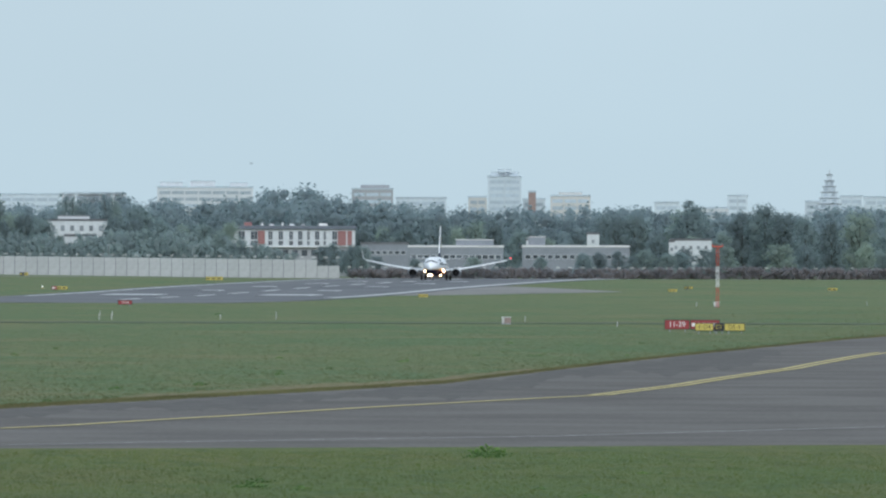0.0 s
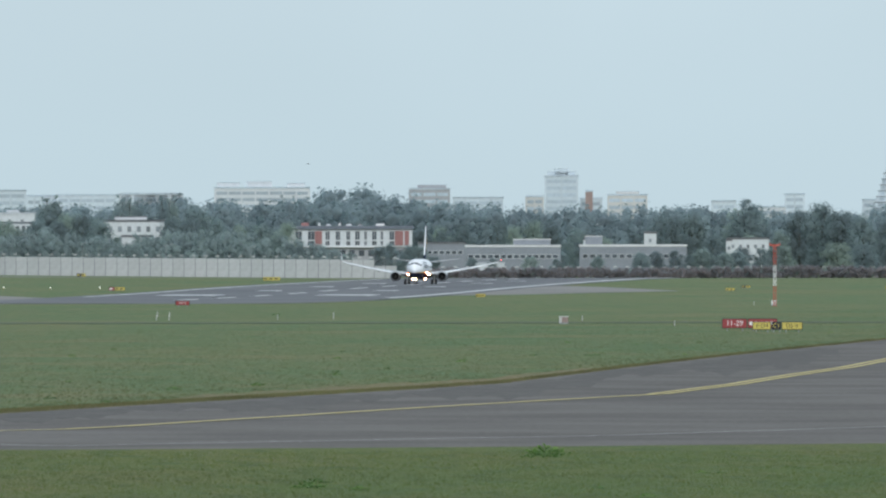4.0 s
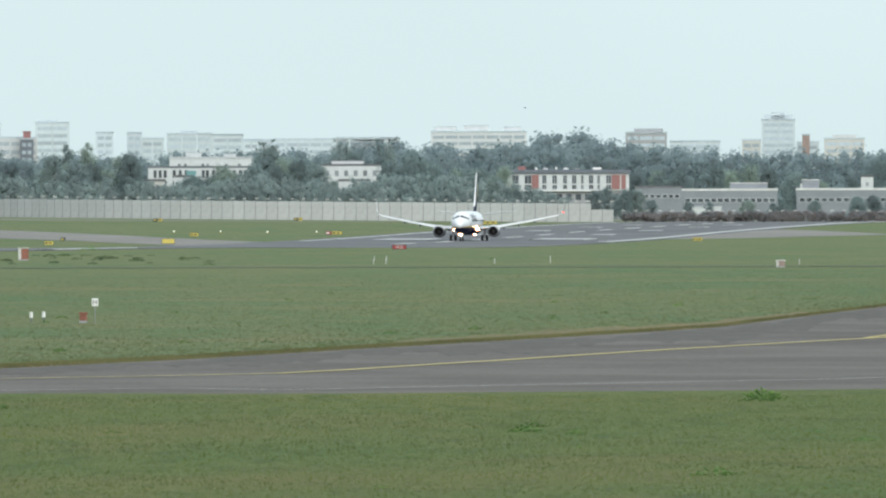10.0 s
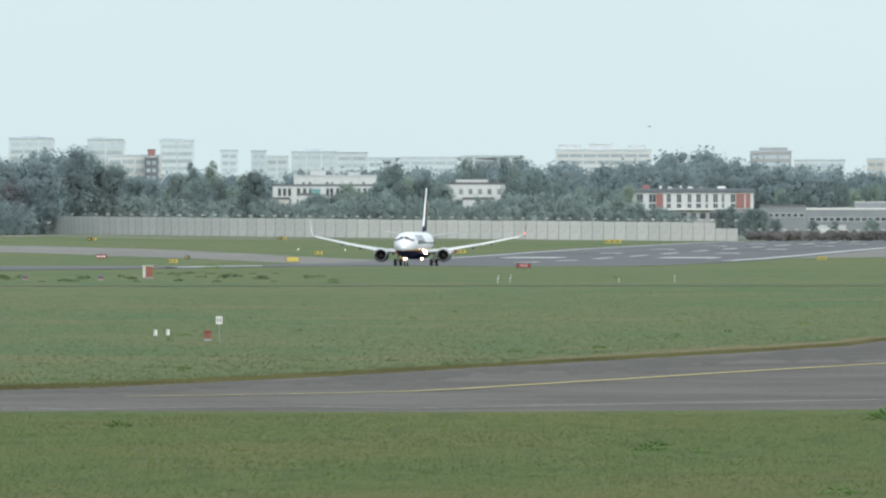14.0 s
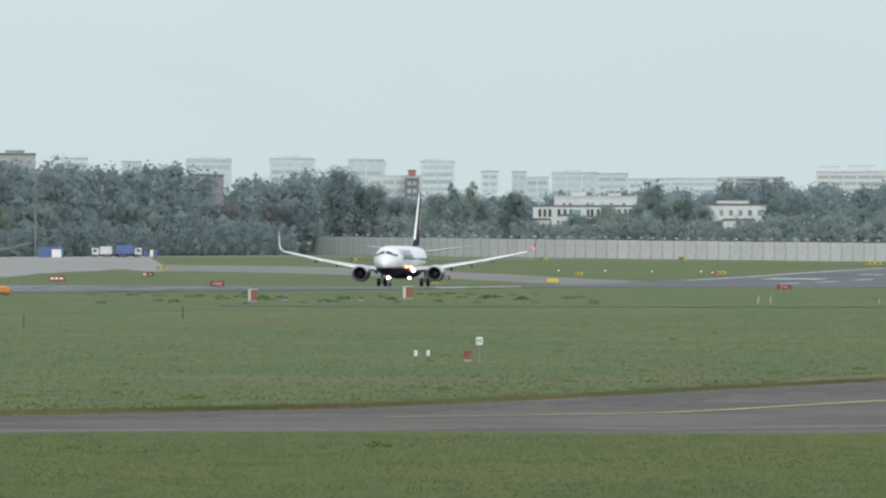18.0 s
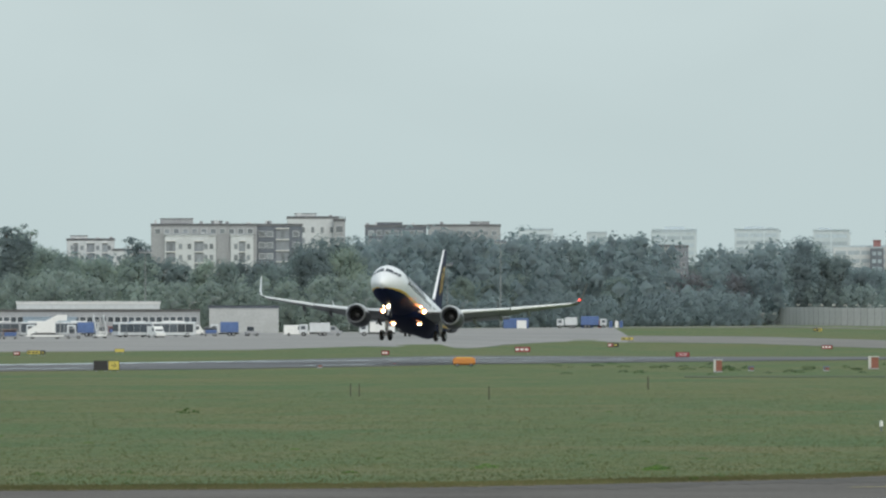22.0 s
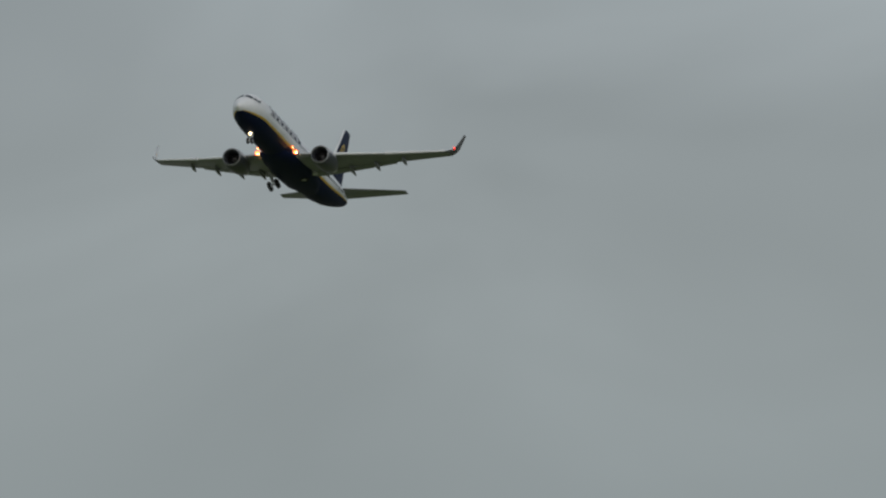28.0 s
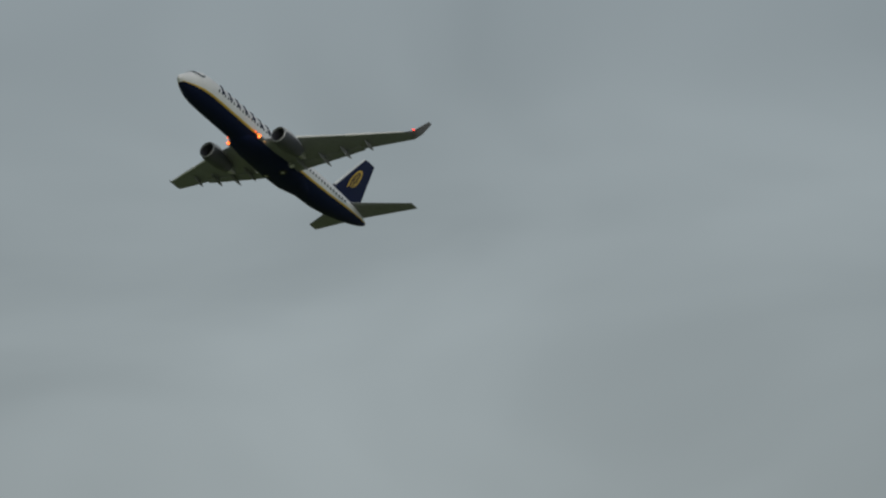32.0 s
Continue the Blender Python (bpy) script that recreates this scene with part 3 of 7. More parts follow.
    strip("tar_patch", [at(b, lerp(b, NEAR_FAR[::-1]) - w * (0.05 + 0.03 * math.sin(b * 8) + 0.02 * math.sin(b * 29))) for b, w in zip(bs, wide)],
          [at(b, lerp(b, NEAR_FAR[::-1]) - w * (0.24 + 0.07 * math.sin(b * 5 + 1) + 0.04 * math.sin(b * 17) + 0.03 * math.sin(b * 43))) for b, w in zip(bs, wide)], TAR, "darker irregular tar along the taxiway edge", "tar patch", 8, 0.034)
    strip("ditch", [at(b, 921 + 2.5 * math.sin(b * 9)) for b in (k * 0.1 for k in range(30, -48, -1))], [at(b, 903 + 2 * math.sin(b * 13 + 1)) for b in (k * 0.1 for k in range(30, -48, -1))], DITCH, "flat strip of darker grass for a ditch across the field", "ditch", 20, 0.03)
    bs = [k * 0.4 for k in range(10, -33, -1)]
    strip("lawn", [at(b, lerp(b, NEAR_NEAR[::-1]) + 0.15 + 0.25 * math.sin(b * 11) * math.sin(b * 5)) for b in bs], [at(b, 150) for b in bs], LAWN, "rough mown strip of green and brown grass beside the taxiway", "grass", 8, 0.036)
    l, r = path_of([at(b, d) for b, d in dense(CENTRE_LINE)], 0.5)
    strip("taxiway_centre_line", l, r, LINE_YELLOW, "worn yellow painted taxiway centreline", "marking", 6, 0.05)
    l, r = path_of([at(b, d) for b, d in dense(EDGE_LINE)], 0.15)
    strip("taxiway_edge_line", l, r, LINE_WHITE, "thin pale painted taxiway edge line", "marking", 6, 0.05)
    for side in (-0.3, 0.3):
        l, r = path_of([at(b, d) for b, d in dense(CENTRE_WIDE)], 0.34, side)
        strip("taxiway_turn_line", l, r, LINE_YELLOW, "one of two parallel yellow taxiway turn lines", "marking", 6, 0.052)
    strip("taxiway_stub", [at(b, d) for b, d in ((-0.05, 2200), (0.3, 2240), (0.56, 2190), (0.8, 2130), (0.95, 2096))], [at(b, d) for b, d in ((-0.3, 1990), (0.2, 2020), (0.56, 2060), (0.8, 2080), (0.95, 2092))], SHOULDER, "pale concrete stub leaving the runway", "taxiway", 25, 0.05)


def dense(points, step=0.12):
    out = []
    for (b0, d0), (b1, d1) in zip(points, points[1:]):
        n = max(1, int(abs(b1 - b0) / step))
        out += [(b0 + (b1 - b0) * i / n, d0 + (d1 - d0) * i / n) for i in range(n)]
    return out + [points[-1]]


# ---- the airliner ----
FUS = [(20.6, 2.86, 0.05, 0.05), (20.48, 2.88, 0.27, 0.27), (20.05, 2.95, 0.56, 0.57), (19.5, 3.07, 0.88, 0.90), (19.1, 3.16, 1.08, 1.12), (18.6, 3.26, 1.30, 1.38), (17.4, 3.37, 1.68, 1.82), (16.0, 3.37, 1.84, 1.97), (14.0, 3.37, 1.88, 2.00),
       (8.0, 3.37, 1.88, 2.00), (0.0, 3.37, 1.88, 2.00), (-6.0, 3.37, 1.88, 2.00), (-9.0, 3.47, 1.83, 1.88), (-12.0, 3.72, 1.62, 1.58), (-14.5, 4.02, 1.28, 1.22), (-16.5, 4.28, 0.88, 0.86), (-17.8, 4.45, 0.52, 0.52), (-18.4, 4.52, 0.24, 0.26)]
NR = 9


def ring_angles(x, z, rz):
    """Angles round one section: belly, a thin stripe, then the upper shell; the stripe runs level to the nose."""
    level = math.degrees(math.asin(max(-0.996, min(0.0, (2.45 - z) / rz))))
    low = lerp(-x, [(-8, level), (-2, -25), (12, -19)])
    half = [-90 + (low + 90) * k / 4 for k in range(5)] + [low + 7] + [low + 7 + (90 - low - 7) * k / NR for k in range(1, NR + 1)]
    return half + [180 - a for a in half[-2:0:-1]]


def fuselage_ring(x, z, ry, rz):
    return [(x, ry * math.cos(radians(a)), z + rz * math.sin(radians(a))) for a in ring_angles(x, z, rz)]


def shell_colour(i):
    n = len(ring_angles(0, 3.37, 2.0))
    k = min(i, n - 1 - i)
    return 1 if k < 4 else 2 if k == 4 else 0


def on_shell(x, a, out=1.01):
    z, ry, rz = (lerp(-x, [(-f[0], f[k]) for f in FUS]) for k in (1, 2, 3))
    return x, ry * out * math.cos(radians(a)), z + rz * out * math.sin(radians(a))


def foil(x_le, y, z, chord, thick, axis="z"):
    """One section of a wing or fin, fore to aft and back along the underside."""
    pts = []
    for f, t in ((0, 0), (0.03, 0.5), (0.12, 0.85), (0.35, 1.0), (0.65, 0.62), (1.0, 0.04), (0.65, -0.38), (0.35, -0.62), (0.12, -0.55), (0.03, -0.32)):
        o = t * thick * chord / 2
        pts.append((x_le - f * chord, y, z + o) if axis == "z" else (x_le - f * chord, y + o, z))
    return pts


def wheel_mesh(name, r, w, material, inner=0.0):
    bm = bmesh.new()
    seg = 20
    prof = [(inner, -w / 2 * 0.9), (r * 0.82, -w / 2), (r * 0.97, -w * 0.33), (r, 0), (r * 0.97, w * 0.33), (r * 0.82, w / 2), (inner, w / 2 * 0.9)]
    rings = [[(p * math.cos(2 * math.pi * i / seg), o, p * math.sin(2 * math.pi * i / seg)) for i in range(seg)] for p, o in prof]
    skin(bm, rings, cap=inner < 0.02)
    return finish(name, bm, material, 40)


def gear(parent, name, x, y, r, leg_top, spread):
    """A leg with two wheels, hung from the point about which it folds."""
    leg = new(name)
    leg.parent = parent
    leg.matrix_basis = pose(x, y, leg_top)
    bm = bmesh.new()
    tube(bm, (0, 0, 0), (0, 0, -leg_top * 0.55), 0.14, 0.13, 10)
    tube(bm, (0, 0, -leg_top * 0.5), (0, 0, r - leg_top), 0.085, 0.085, 10)
    tube(bm, (0, -spread, r - leg_top), (0, spread, r - leg_top), 0.08, 0.08, 8)
    tube(bm, (0.0, 0, -leg_top * 0.6), (0.55, 0, -0.05), 0.06, 0.06, 6)
    box(bm, -0.25, -0.03 + 0.16, -leg_top * 0.62, 0.25, 0.02 + 0.16, -0.05)
    # a mesh leg stands for the whole assembly, the wheels hang on it
    ob = part(name, bm, SKIN, parent, "white painted landing gear leg", pose(x, y, leg_top), 40)
    bpy.data.objects.remove(leg)
    for s in (-1, 1):
        part("wheel", WHEELS[r][0], None, ob, "black rubber tyre", pose(0, s * spread, r - leg_top))
        part("rim", WHEELS[r][1], None, ob, "pale metal wheel rim", pose(0, s * spread, r - leg_top))
    return ob


WHEELS = {}


def airliner(m, label, lit=True):
    belly_lights = []
    root = new("airliner")
    root.matrix_basis = m
    tagged(root, label, "airliner", "airliners")
    for r in (0.56, 0.35):
        if r not in WHEELS:
            WHEELS[r] = (wheel_mesh("tyre", r, 0.40 if r > 0.4 else 0.22, RUBBER, r * 0.5), wheel_mesh("rim", r * 0.52, 0.34 if r > 0.4 else 0.18, ALLOY))
    bm = bmesh.new()
    skin(bm, [fuselage_ring(*f) for f in FUS], mi=shell_colour)
    for f in bm.faces:
        if f.calc_center_median().x > 20.2:
            f.material_index = 0
    part("fuselage", bm, [SKIN, NAVY, GOLD], root, "white fuselage with a navy belly and thin yellow stripe", smooth_angle=50)
    # belly fairing between the wings
    bm = bmesh.new()
    rings = []
    for x, w, d in ((8.6, 0.6, 0.05), (7.2, 1.75, 0.32), (4.5, 2.15, 0.45), (0.0, 2.2, 0.46), (-3.2, 2.0, 0.38), (-6.2, 0.9, 0.08)):
        rings.append([(x, w * math.cos(radians(a)), 1.95 + (1.95 - 1.38 + d) * math.sin(radians(a)) * 0.9) for a in range(180, 361, 20)])
    skin(bm, rings, closed=False, cap=False)
    part("belly_fairing", bm, NAVY, root, "navy wing root fairing", smooth_angle=50)
    # cockpit glass, laid on the shell pane by pane
    for s in (-1, 1):
        for quad in (((19.12, 86), (18.92, 46), (18.42, 49), (18.58, 86)), ((18.84, 43), (18.36, 27), (17.98, 35), (18.38, 46)), ((18.28, 25), (17.8, 20), (17.45, 29), (17.9, 33))):
            bm = bmesh.new()
            grid = []
            for v in range(5):
                row = []
                for u in range(5):
                    f, g = u / 4, v / 4
                    x = (quad[0][0] * (1 - f) + quad[1][0] * f) * (1 - g) + (quad[3][0] * (1 - f) + quad[2][0] * f) * g
                    a = (quad[0][1] * (1 - f) + quad[1][1] * f) * (1 - g) + (quad[3][1] * (1 - f) + quad[2][1] * f) * g
                    p = on_shell(x, a, 1.02)
                    row.append(bm.verts.new((p[0] + 0.02, s * p[1], p[2])))
                grid.append(row)
            for v in range(4):
                for u in range(4):
                    q = (grid[v][u], grid[v][u + 1], grid[v + 1][u + 1], grid[v + 1][u])
                    bm.faces.new(q if s < 0 else q[::-1])
            part("cockpit_pane", bm, GLASS, root, "dark cockpit window pane")
    # cabin windows and the airline's lettering as plain slanted bars
    for s in (-1, 1):
        if ("cabin", s) not in WHEELS:
            bm = bmesh.new()
            box(bm, -0.12, -0.012, -0.16, 0.12, 0.012, 0.16)
            WHEELS["cabin", s] = finish("cabin_window", bm, GLASS)
        for k in range(44):
            x = 15.0 - k * 0.62
            if not -0.7 < x < 0.4:
                part("cabin_window", WHEELS["cabin", s], None, root, m=pose(x, s * 1.872, 3.62))
        for k in range(7):
            bm = bmesh.new()
            x = 14.4 - k * 1.6
            pts = []
            for dx, lo, hi in ((0.0, -0.62, 1.4), (0.62, -0.62, 1.4)):
                for f in (0, 0.5, 1):
                    h = lo + (hi - lo) * f
                    pts.append((x - dx + h * 0.14, s * (1.88 * math.sqrt(max(0, 1 - (h / 2.0) ** 2)) + 0.02), 3.37 + 0.25 + h * 0.86))
            vs = [bm.verts.new(p) for p in pts]
            for a in (0, 1):
                q = (vs[a], vs[a + 1], vs[a + 4], vs[a + 3])
                bm.faces.new(q if s < 0 else q[::-1])
            part("lettering_bar", bm, NAVY, root)
    # wings: inboard panel, outer panel, blended winglet
    for s in (-1, 1):
        bm = bmesh.new()
        secs = [(6.4, 1.2, 2.05, 8.0, 0.14), (4.9, 4.9, 2.42, 5.6, 0.125), (1.6, 10.5, 3.42, 3.5, 0.11), (-2.1, 16.4, 4.68, 1.85, 0.10)]
        skin(bm, [foil(x, s * y, z, c, t) if s > 0 else foil(x, s * y, z, c, t)[::-1] for x, y, z, c, t in secs])
        bmesh.ops.recalc_face_normals(bm, faces=bm.faces)
        # faces that look up get the lit tone, the others the shaded one
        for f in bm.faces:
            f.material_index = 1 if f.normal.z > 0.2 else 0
        part("wing", bm, [WINGGREY, WINGTOP_LIT], root, "grey swept wing, lit tone on top and shaded tone beneath", smooth_angle=40)
        bm = bmesh.new()
        skin(bm, [foil(-2.08, s * 16.4, 4.68, 1.86, 0.10), foil(-2.5, s * 16.87, 4.96, 1.5, 0.09), foil(-3.1, s * 17.08, 5.5, 1.3, 0.08), foil(-4.8, s * 17.36, 7.3, 0.62, 0.08)])
        bmesh.ops.recalc_face_normals(bm, faces=bm.faces)
        for f in bm.faces:
            f.material_index = 1 if f.normal.y * s > 0.2 and f.normal.x < 0.35 else 0
        part("winglet", bm, [SKIN, POST_GREY], root, "upturned winglet, white inside and dark outside", smooth_angle=50)
        # slat edge along the front
        bm = bmesh.new()
        for (xa, ya, za), (xb, yb, zb) in zip(((4.45, 5.7, 2.56), (1.6, 10.5, 3.42)), ((1.66, 10.4, 3.39), (-1.95, 16.2, 4.64))):
            tube(bm, (xa + 0.08, s * ya, za - 0.06), (xb + 0.08, s * yb, zb - 0.05), 0.17, 0.09, 8)
        part("slat", bm, SKIN, root, "pale leading edge slat", smooth_angle=40)
        for y, x, z, ln in ((3.6, 0.2, 2.05, 2.9), (6.3, -0.5, 2.45, 3.0), (9.0, -0.9, 2.92, 2.6), (11.9, -1.5, 3.5, 2.1)):
            bm = bmesh.new()
            rings = []
            for f, r in ((0, 0.03), (0.2, 0.20), (0.5, 0.26), (0.8, 0.17), (1.0, 0.03)):
                rings.append([(x + 1.2 - f * ln, s * y + r * 0.7 * math.cos(a * math.pi / 4), z - 0.02 - 0.22 * f + r * math.sin(a * math.pi / 4)) for a in range(8)])
            skin(bm, rings)
            bmesh.ops.recalc_face_normals(bm, faces=bm.faces)
            part("flap_fairing", bm, WINGGREY, root, smooth_angle=50)
        # flap panel hanging slightly open
        bm = bmesh.new()
        skin(bm, [foil(-0.0, s * 2.0, 2.03, 1.7, 0.10), foil(-0.2, s * 5.0, 2.36, 1.5, 0.10), foil(-1.2, s * 10.9, 3.45, 1.05, 0.10)])
        bmesh.ops.recalc_face_normals(bm, faces=bm.faces)
        part("flap", bm, WINGGREY, root, smooth_angle=40)
        # engine
        bm = bmesh.new()
        ey, ez = s * 4.95, 1.72
        prof = [(6.75, 0.80), (6.95, 0.90), (6.9, 1.0), (6.5, 1.12), (5.6, 1.19), (4.4, 1.15), (3.3, 0.96), (2.7, 0.80), (2.7, 0.74), (4.5, 0.78), (5.9, 0.80)]
        rings = []
        for x, r in prof:
            rings.append([(x, ey + r * math.cos(2 * math.pi * i / 28), ez + r * (0.93 if math.sin(2 * math.pi * i / 28) < 0 else 1.0) * math.sin(2 * math.pi * i / 28)) for i in range(28)])
        skin(bm, rings + [rings[0]], cap=False, mi=0)
        bmesh.ops.recalc_face_normals(bm, faces=bm.faces)
        for f in bm.faces:
            c = f.calc_center_median()
            out = (c.y - ey) * f.normal.y + (c.z - ez) * f.normal.z > 0
            f.material_index = 1 if out and c.z > ez + 0.25 and c.x > 3.2 else 0
        eng = part("engine", bm, [NACELLE, WINGTOP_LIT], root, "turbofan nacelle, pale above and dark below", smooth_angle=50)
        bm = bmesh.new()
        rr = [[(x, ey + r * math.cos(2 * math.pi * i / 28), ez + r * 0.98 * math.sin(2 * math.pi * i / 28)) for i in range(28)] for x, r in ((6.76, 0.815), (6.98, 0.91), (6.88, 1.03))]
        skin(bm, rr, cap=False)
        bmesh.ops.recalc_face_normals(bm, faces=bm.faces)
        part("inlet_lip", bm, STEEL, eng, "bare metal inlet lip", smooth_angle=60)
        bm = bmesh.new()
        for k in range(24):
            a, b = 2 * math.pi * k / 24, 2 * math.pi * (k + 0.55) / 24
            vs = [bm.verts.new((x, ey + r * math.cos(t), ez + r * math.sin(t))) for x, r, t in ((5.85, 0.2, a), (5.85, 0.79, a), (5.72, 0.79, b), (5.72, 0.2, b))]
            bm.faces.new(vs)
        tube(bm, (5.6, ey, ez), (5.62, ey, ez), 0.8, 0.8, 24)
        tagged(part("fan", bm, BLACK, eng, "dark fan blades"), kind="stuff")
        bm = rod((5.75, ey, ez), (6.25, ey, ez), 0.24, 0.03, seg=12)
        part("spinner", bm, POST_GREY, eng, "dark grey spinner", smooth_angle=60)
        bm = rod((3.0, ey, ez), (1.6, ey, ez), 0.62, 0.40, seg=20)
        tube(bm, (1.6, ey, ez), (1.0, ey, ez), 0.28, 0.05, 12)
        part("exhaust", bm, ALLOY, eng, "bare metal exhaust nozzle", smooth_angle=50)
        bm = bmesh.new()
        skin(bm, [foil(6.0, ey, ez + 1.05, 4.6, 0.08, "y"), foil(4.9, ey, 2.55, 4.6, 0.08, "y")])
        bmesh.ops.recalc_face_normals(bm, faces=bm.faces)
        part("pylon", bm, SKIN, root, smooth_angle=40)
        # tailplane
        bm = bmesh.new()
        skin(bm, [foil(-13.3, s * 0.6, 4.55, 3.9, 0.10), foil(-17.4, s * 7.15, 5.42, 1.35, 0.09)])
        bmesh.ops.recalc_face_normals(bm, faces=bm.faces)
        # the tailplane has its light and shade painted by face direction too
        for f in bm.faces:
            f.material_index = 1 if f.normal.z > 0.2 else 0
        part("tailplane", bm, [WINGGREY, WINGTOP_LIT], root, "grey tailplane, lit tone on top and shaded tone beneath", smooth_angle=40)
        # landing lights in the wing roots and under the belly, and the wing tip lights
        if lit:
            for x, y, z, r in ((6.75, 2.15, 2.12, 0.18), (7.3, 1.93, 2.5, 0.08), (4.6, 1.35, 1.18, 0.16)):
                lamp = part("landing_light", rod((-4.6 * r, 0, 0), (0, 0, 0), r * 1.15, r * 1.3, seg=16, caps=False), LAMP_HALO, root, "landing light bowl, its orange glow standing in for the lamp's halo", pose(x, s * y, z))
                part("bulb", rod((-4.5 * r, 0, 0), (-4.0 * r, 0, 0), r * 1.05, r * 1.1, seg=14), LAMP_WARM, lamp, "white hot lamp glass")
                part("housing", rod((-4.7 * r, 0, 0), (-0.02, 0, 0), r * 1.22, r * 1.37, seg=16, caps=False), WINGGREY, lamp, "grey lamp housing")
                if x < 5:
                    belly_lights.append((lamp, x, s * y, z))
        bm = rod((-2.75, s * 16.98, 5.12), (-2.42, s * 16.98, 5.12), 0.1, 0.05, seg=8)
        part("wingtip_light", bm, LAMP_RED if s > 0 else GLASS, root, "red wing tip light" if s > 0 else "clear wing tip lens")
    # fin, rudder and the tail emblem as plain shapes
    bm = bmesh.new()
    skin(bm, [foil(-7.0, 0, 5.1, 3.0, 0.03, "y"), foil(-10.2, 0, 5.55, 6.6, 0.05, "y"), foil(-11.6, 0, 6.2, 5.4, 0.09, "y"), foil(-16.7, 0, 12.35, 2.1, 0.09, "y"), foil(-17.2, 0, 12.5, 1.6, 0.05, "y")])
    bmesh.ops.recalc_face_normals(bm, faces=bm.faces)
    fin = part("fin", bm, NAVY, root, "navy tail fin", smooth_angle=40)
    for s in (-1, 1):
        bm = bmesh.new()
        arc = [(1.0 * math.cos(radians(a)), 1.5 * math.sin(radians(a))) for a in range(-60, 211, 30)]
        quads = [(p, q, (q[0] * 0.72, q[1] * 0.8), (p[0] * 0.72, p[1] * 0.8)) for p, q in zip(arc, arc[1:])]
        arc = [(u * 0.8, v) for u, v in arc]
        quads += [((u, -0.95), (u + 0.13, -0.95), (u + 0.13, 1.0 - abs(u) * 0.6), (u, 1.0 - abs(u) * 0.6)) for u in (-0.5, -0.12, 0.26)]
        for quad in quads:
            pts = [(-15.1 + 0.72 * u - 0.76 * v, 8.6 + 1.3 * v) for u, v in quad]
            vs = [bm.verts.new((x, s * (0.275 - (z - 7) * 0.012), z)) for x, z in pts]
            bm.faces.new(vs)
        part("tail_emblem", bm, GOLD, fin, "plain yellow emblem shape")
    # a pale fin leading edge
    bm = bmesh.new()
    tube(bm, (-11.65, 0, 6.25), (-16.75, 0, 12.35), 0.17, 0.09, 8)
    part("fin_edge", bm, SKIN, fin, "white fin leading edge", smooth_angle=50)
    gears = [gear(root, "main_gear", 0.0, s * 2.86, 0.56, 2.1, 0.43) for s in (1, -1)] + [gear(root, "nose_gear", 15.6, 0.0, 0.35, 1.75, 0.22)]
    if lit:
        part("nose_light", rod((0.12, 0, -0.55), (0.24, 0, -0.56), 0.17, 0.14, seg=10), LAMP_WARM, gears[2], "glowing taxi light")
    return root, gears, belly_lights


# ---- trees and woods ----
def crown_points(kind, rng):
    """Centres and radii of the leaf masses of one crown, for a tree one unit high."""
    out = []
    if kind == "poplar":
        for k in range(26):
            h = 0.10 + 0.86 * k / 25
            r = 0.125 * math.sin(min(1.0, (1.02 - h) * 1.9) * math.pi / 2) + 0.012
            a = rng.uniform(0, 6.28)
            out.append((0.05 * math.cos(a), 0.05 * math.sin(a), h, r * rng.uniform(0.8, 1.15)))
        return out
    wide = {"round": 0.36, "tall": 0.27, "shrub": 0.50}[kind]
    low = {"round": 0.10, "tall": 0.12, "shrub": 0.06}[kind]
    for k in range(24):
        h = low + (0.90 - low) * (k + rng.random()) / 24
        f = (h - low) / (0.95 - low)
        reach = wide * math.sqrt(max(0.05, 1 - (2 * f - 0.85) ** 2 * 0.85)) * 0.66
        a, q = k * 2.4 + rng.uniform(-0.6, 0.6), rng.uniform(0.3, 1.0)
        out.append((reach * q * math.cos(a), reach * q * math.sin(a), h, rng.uniform(0.10, 0.165) * (1.1 - 0.35 * f)))
    return out


SKY_STOP = [Vector(p) for p in ((1, 0, 0), (0, 1, 0), (-1, 0, 0), (0, -1, 0), (0, 0, 1), (0, 0, -1))]


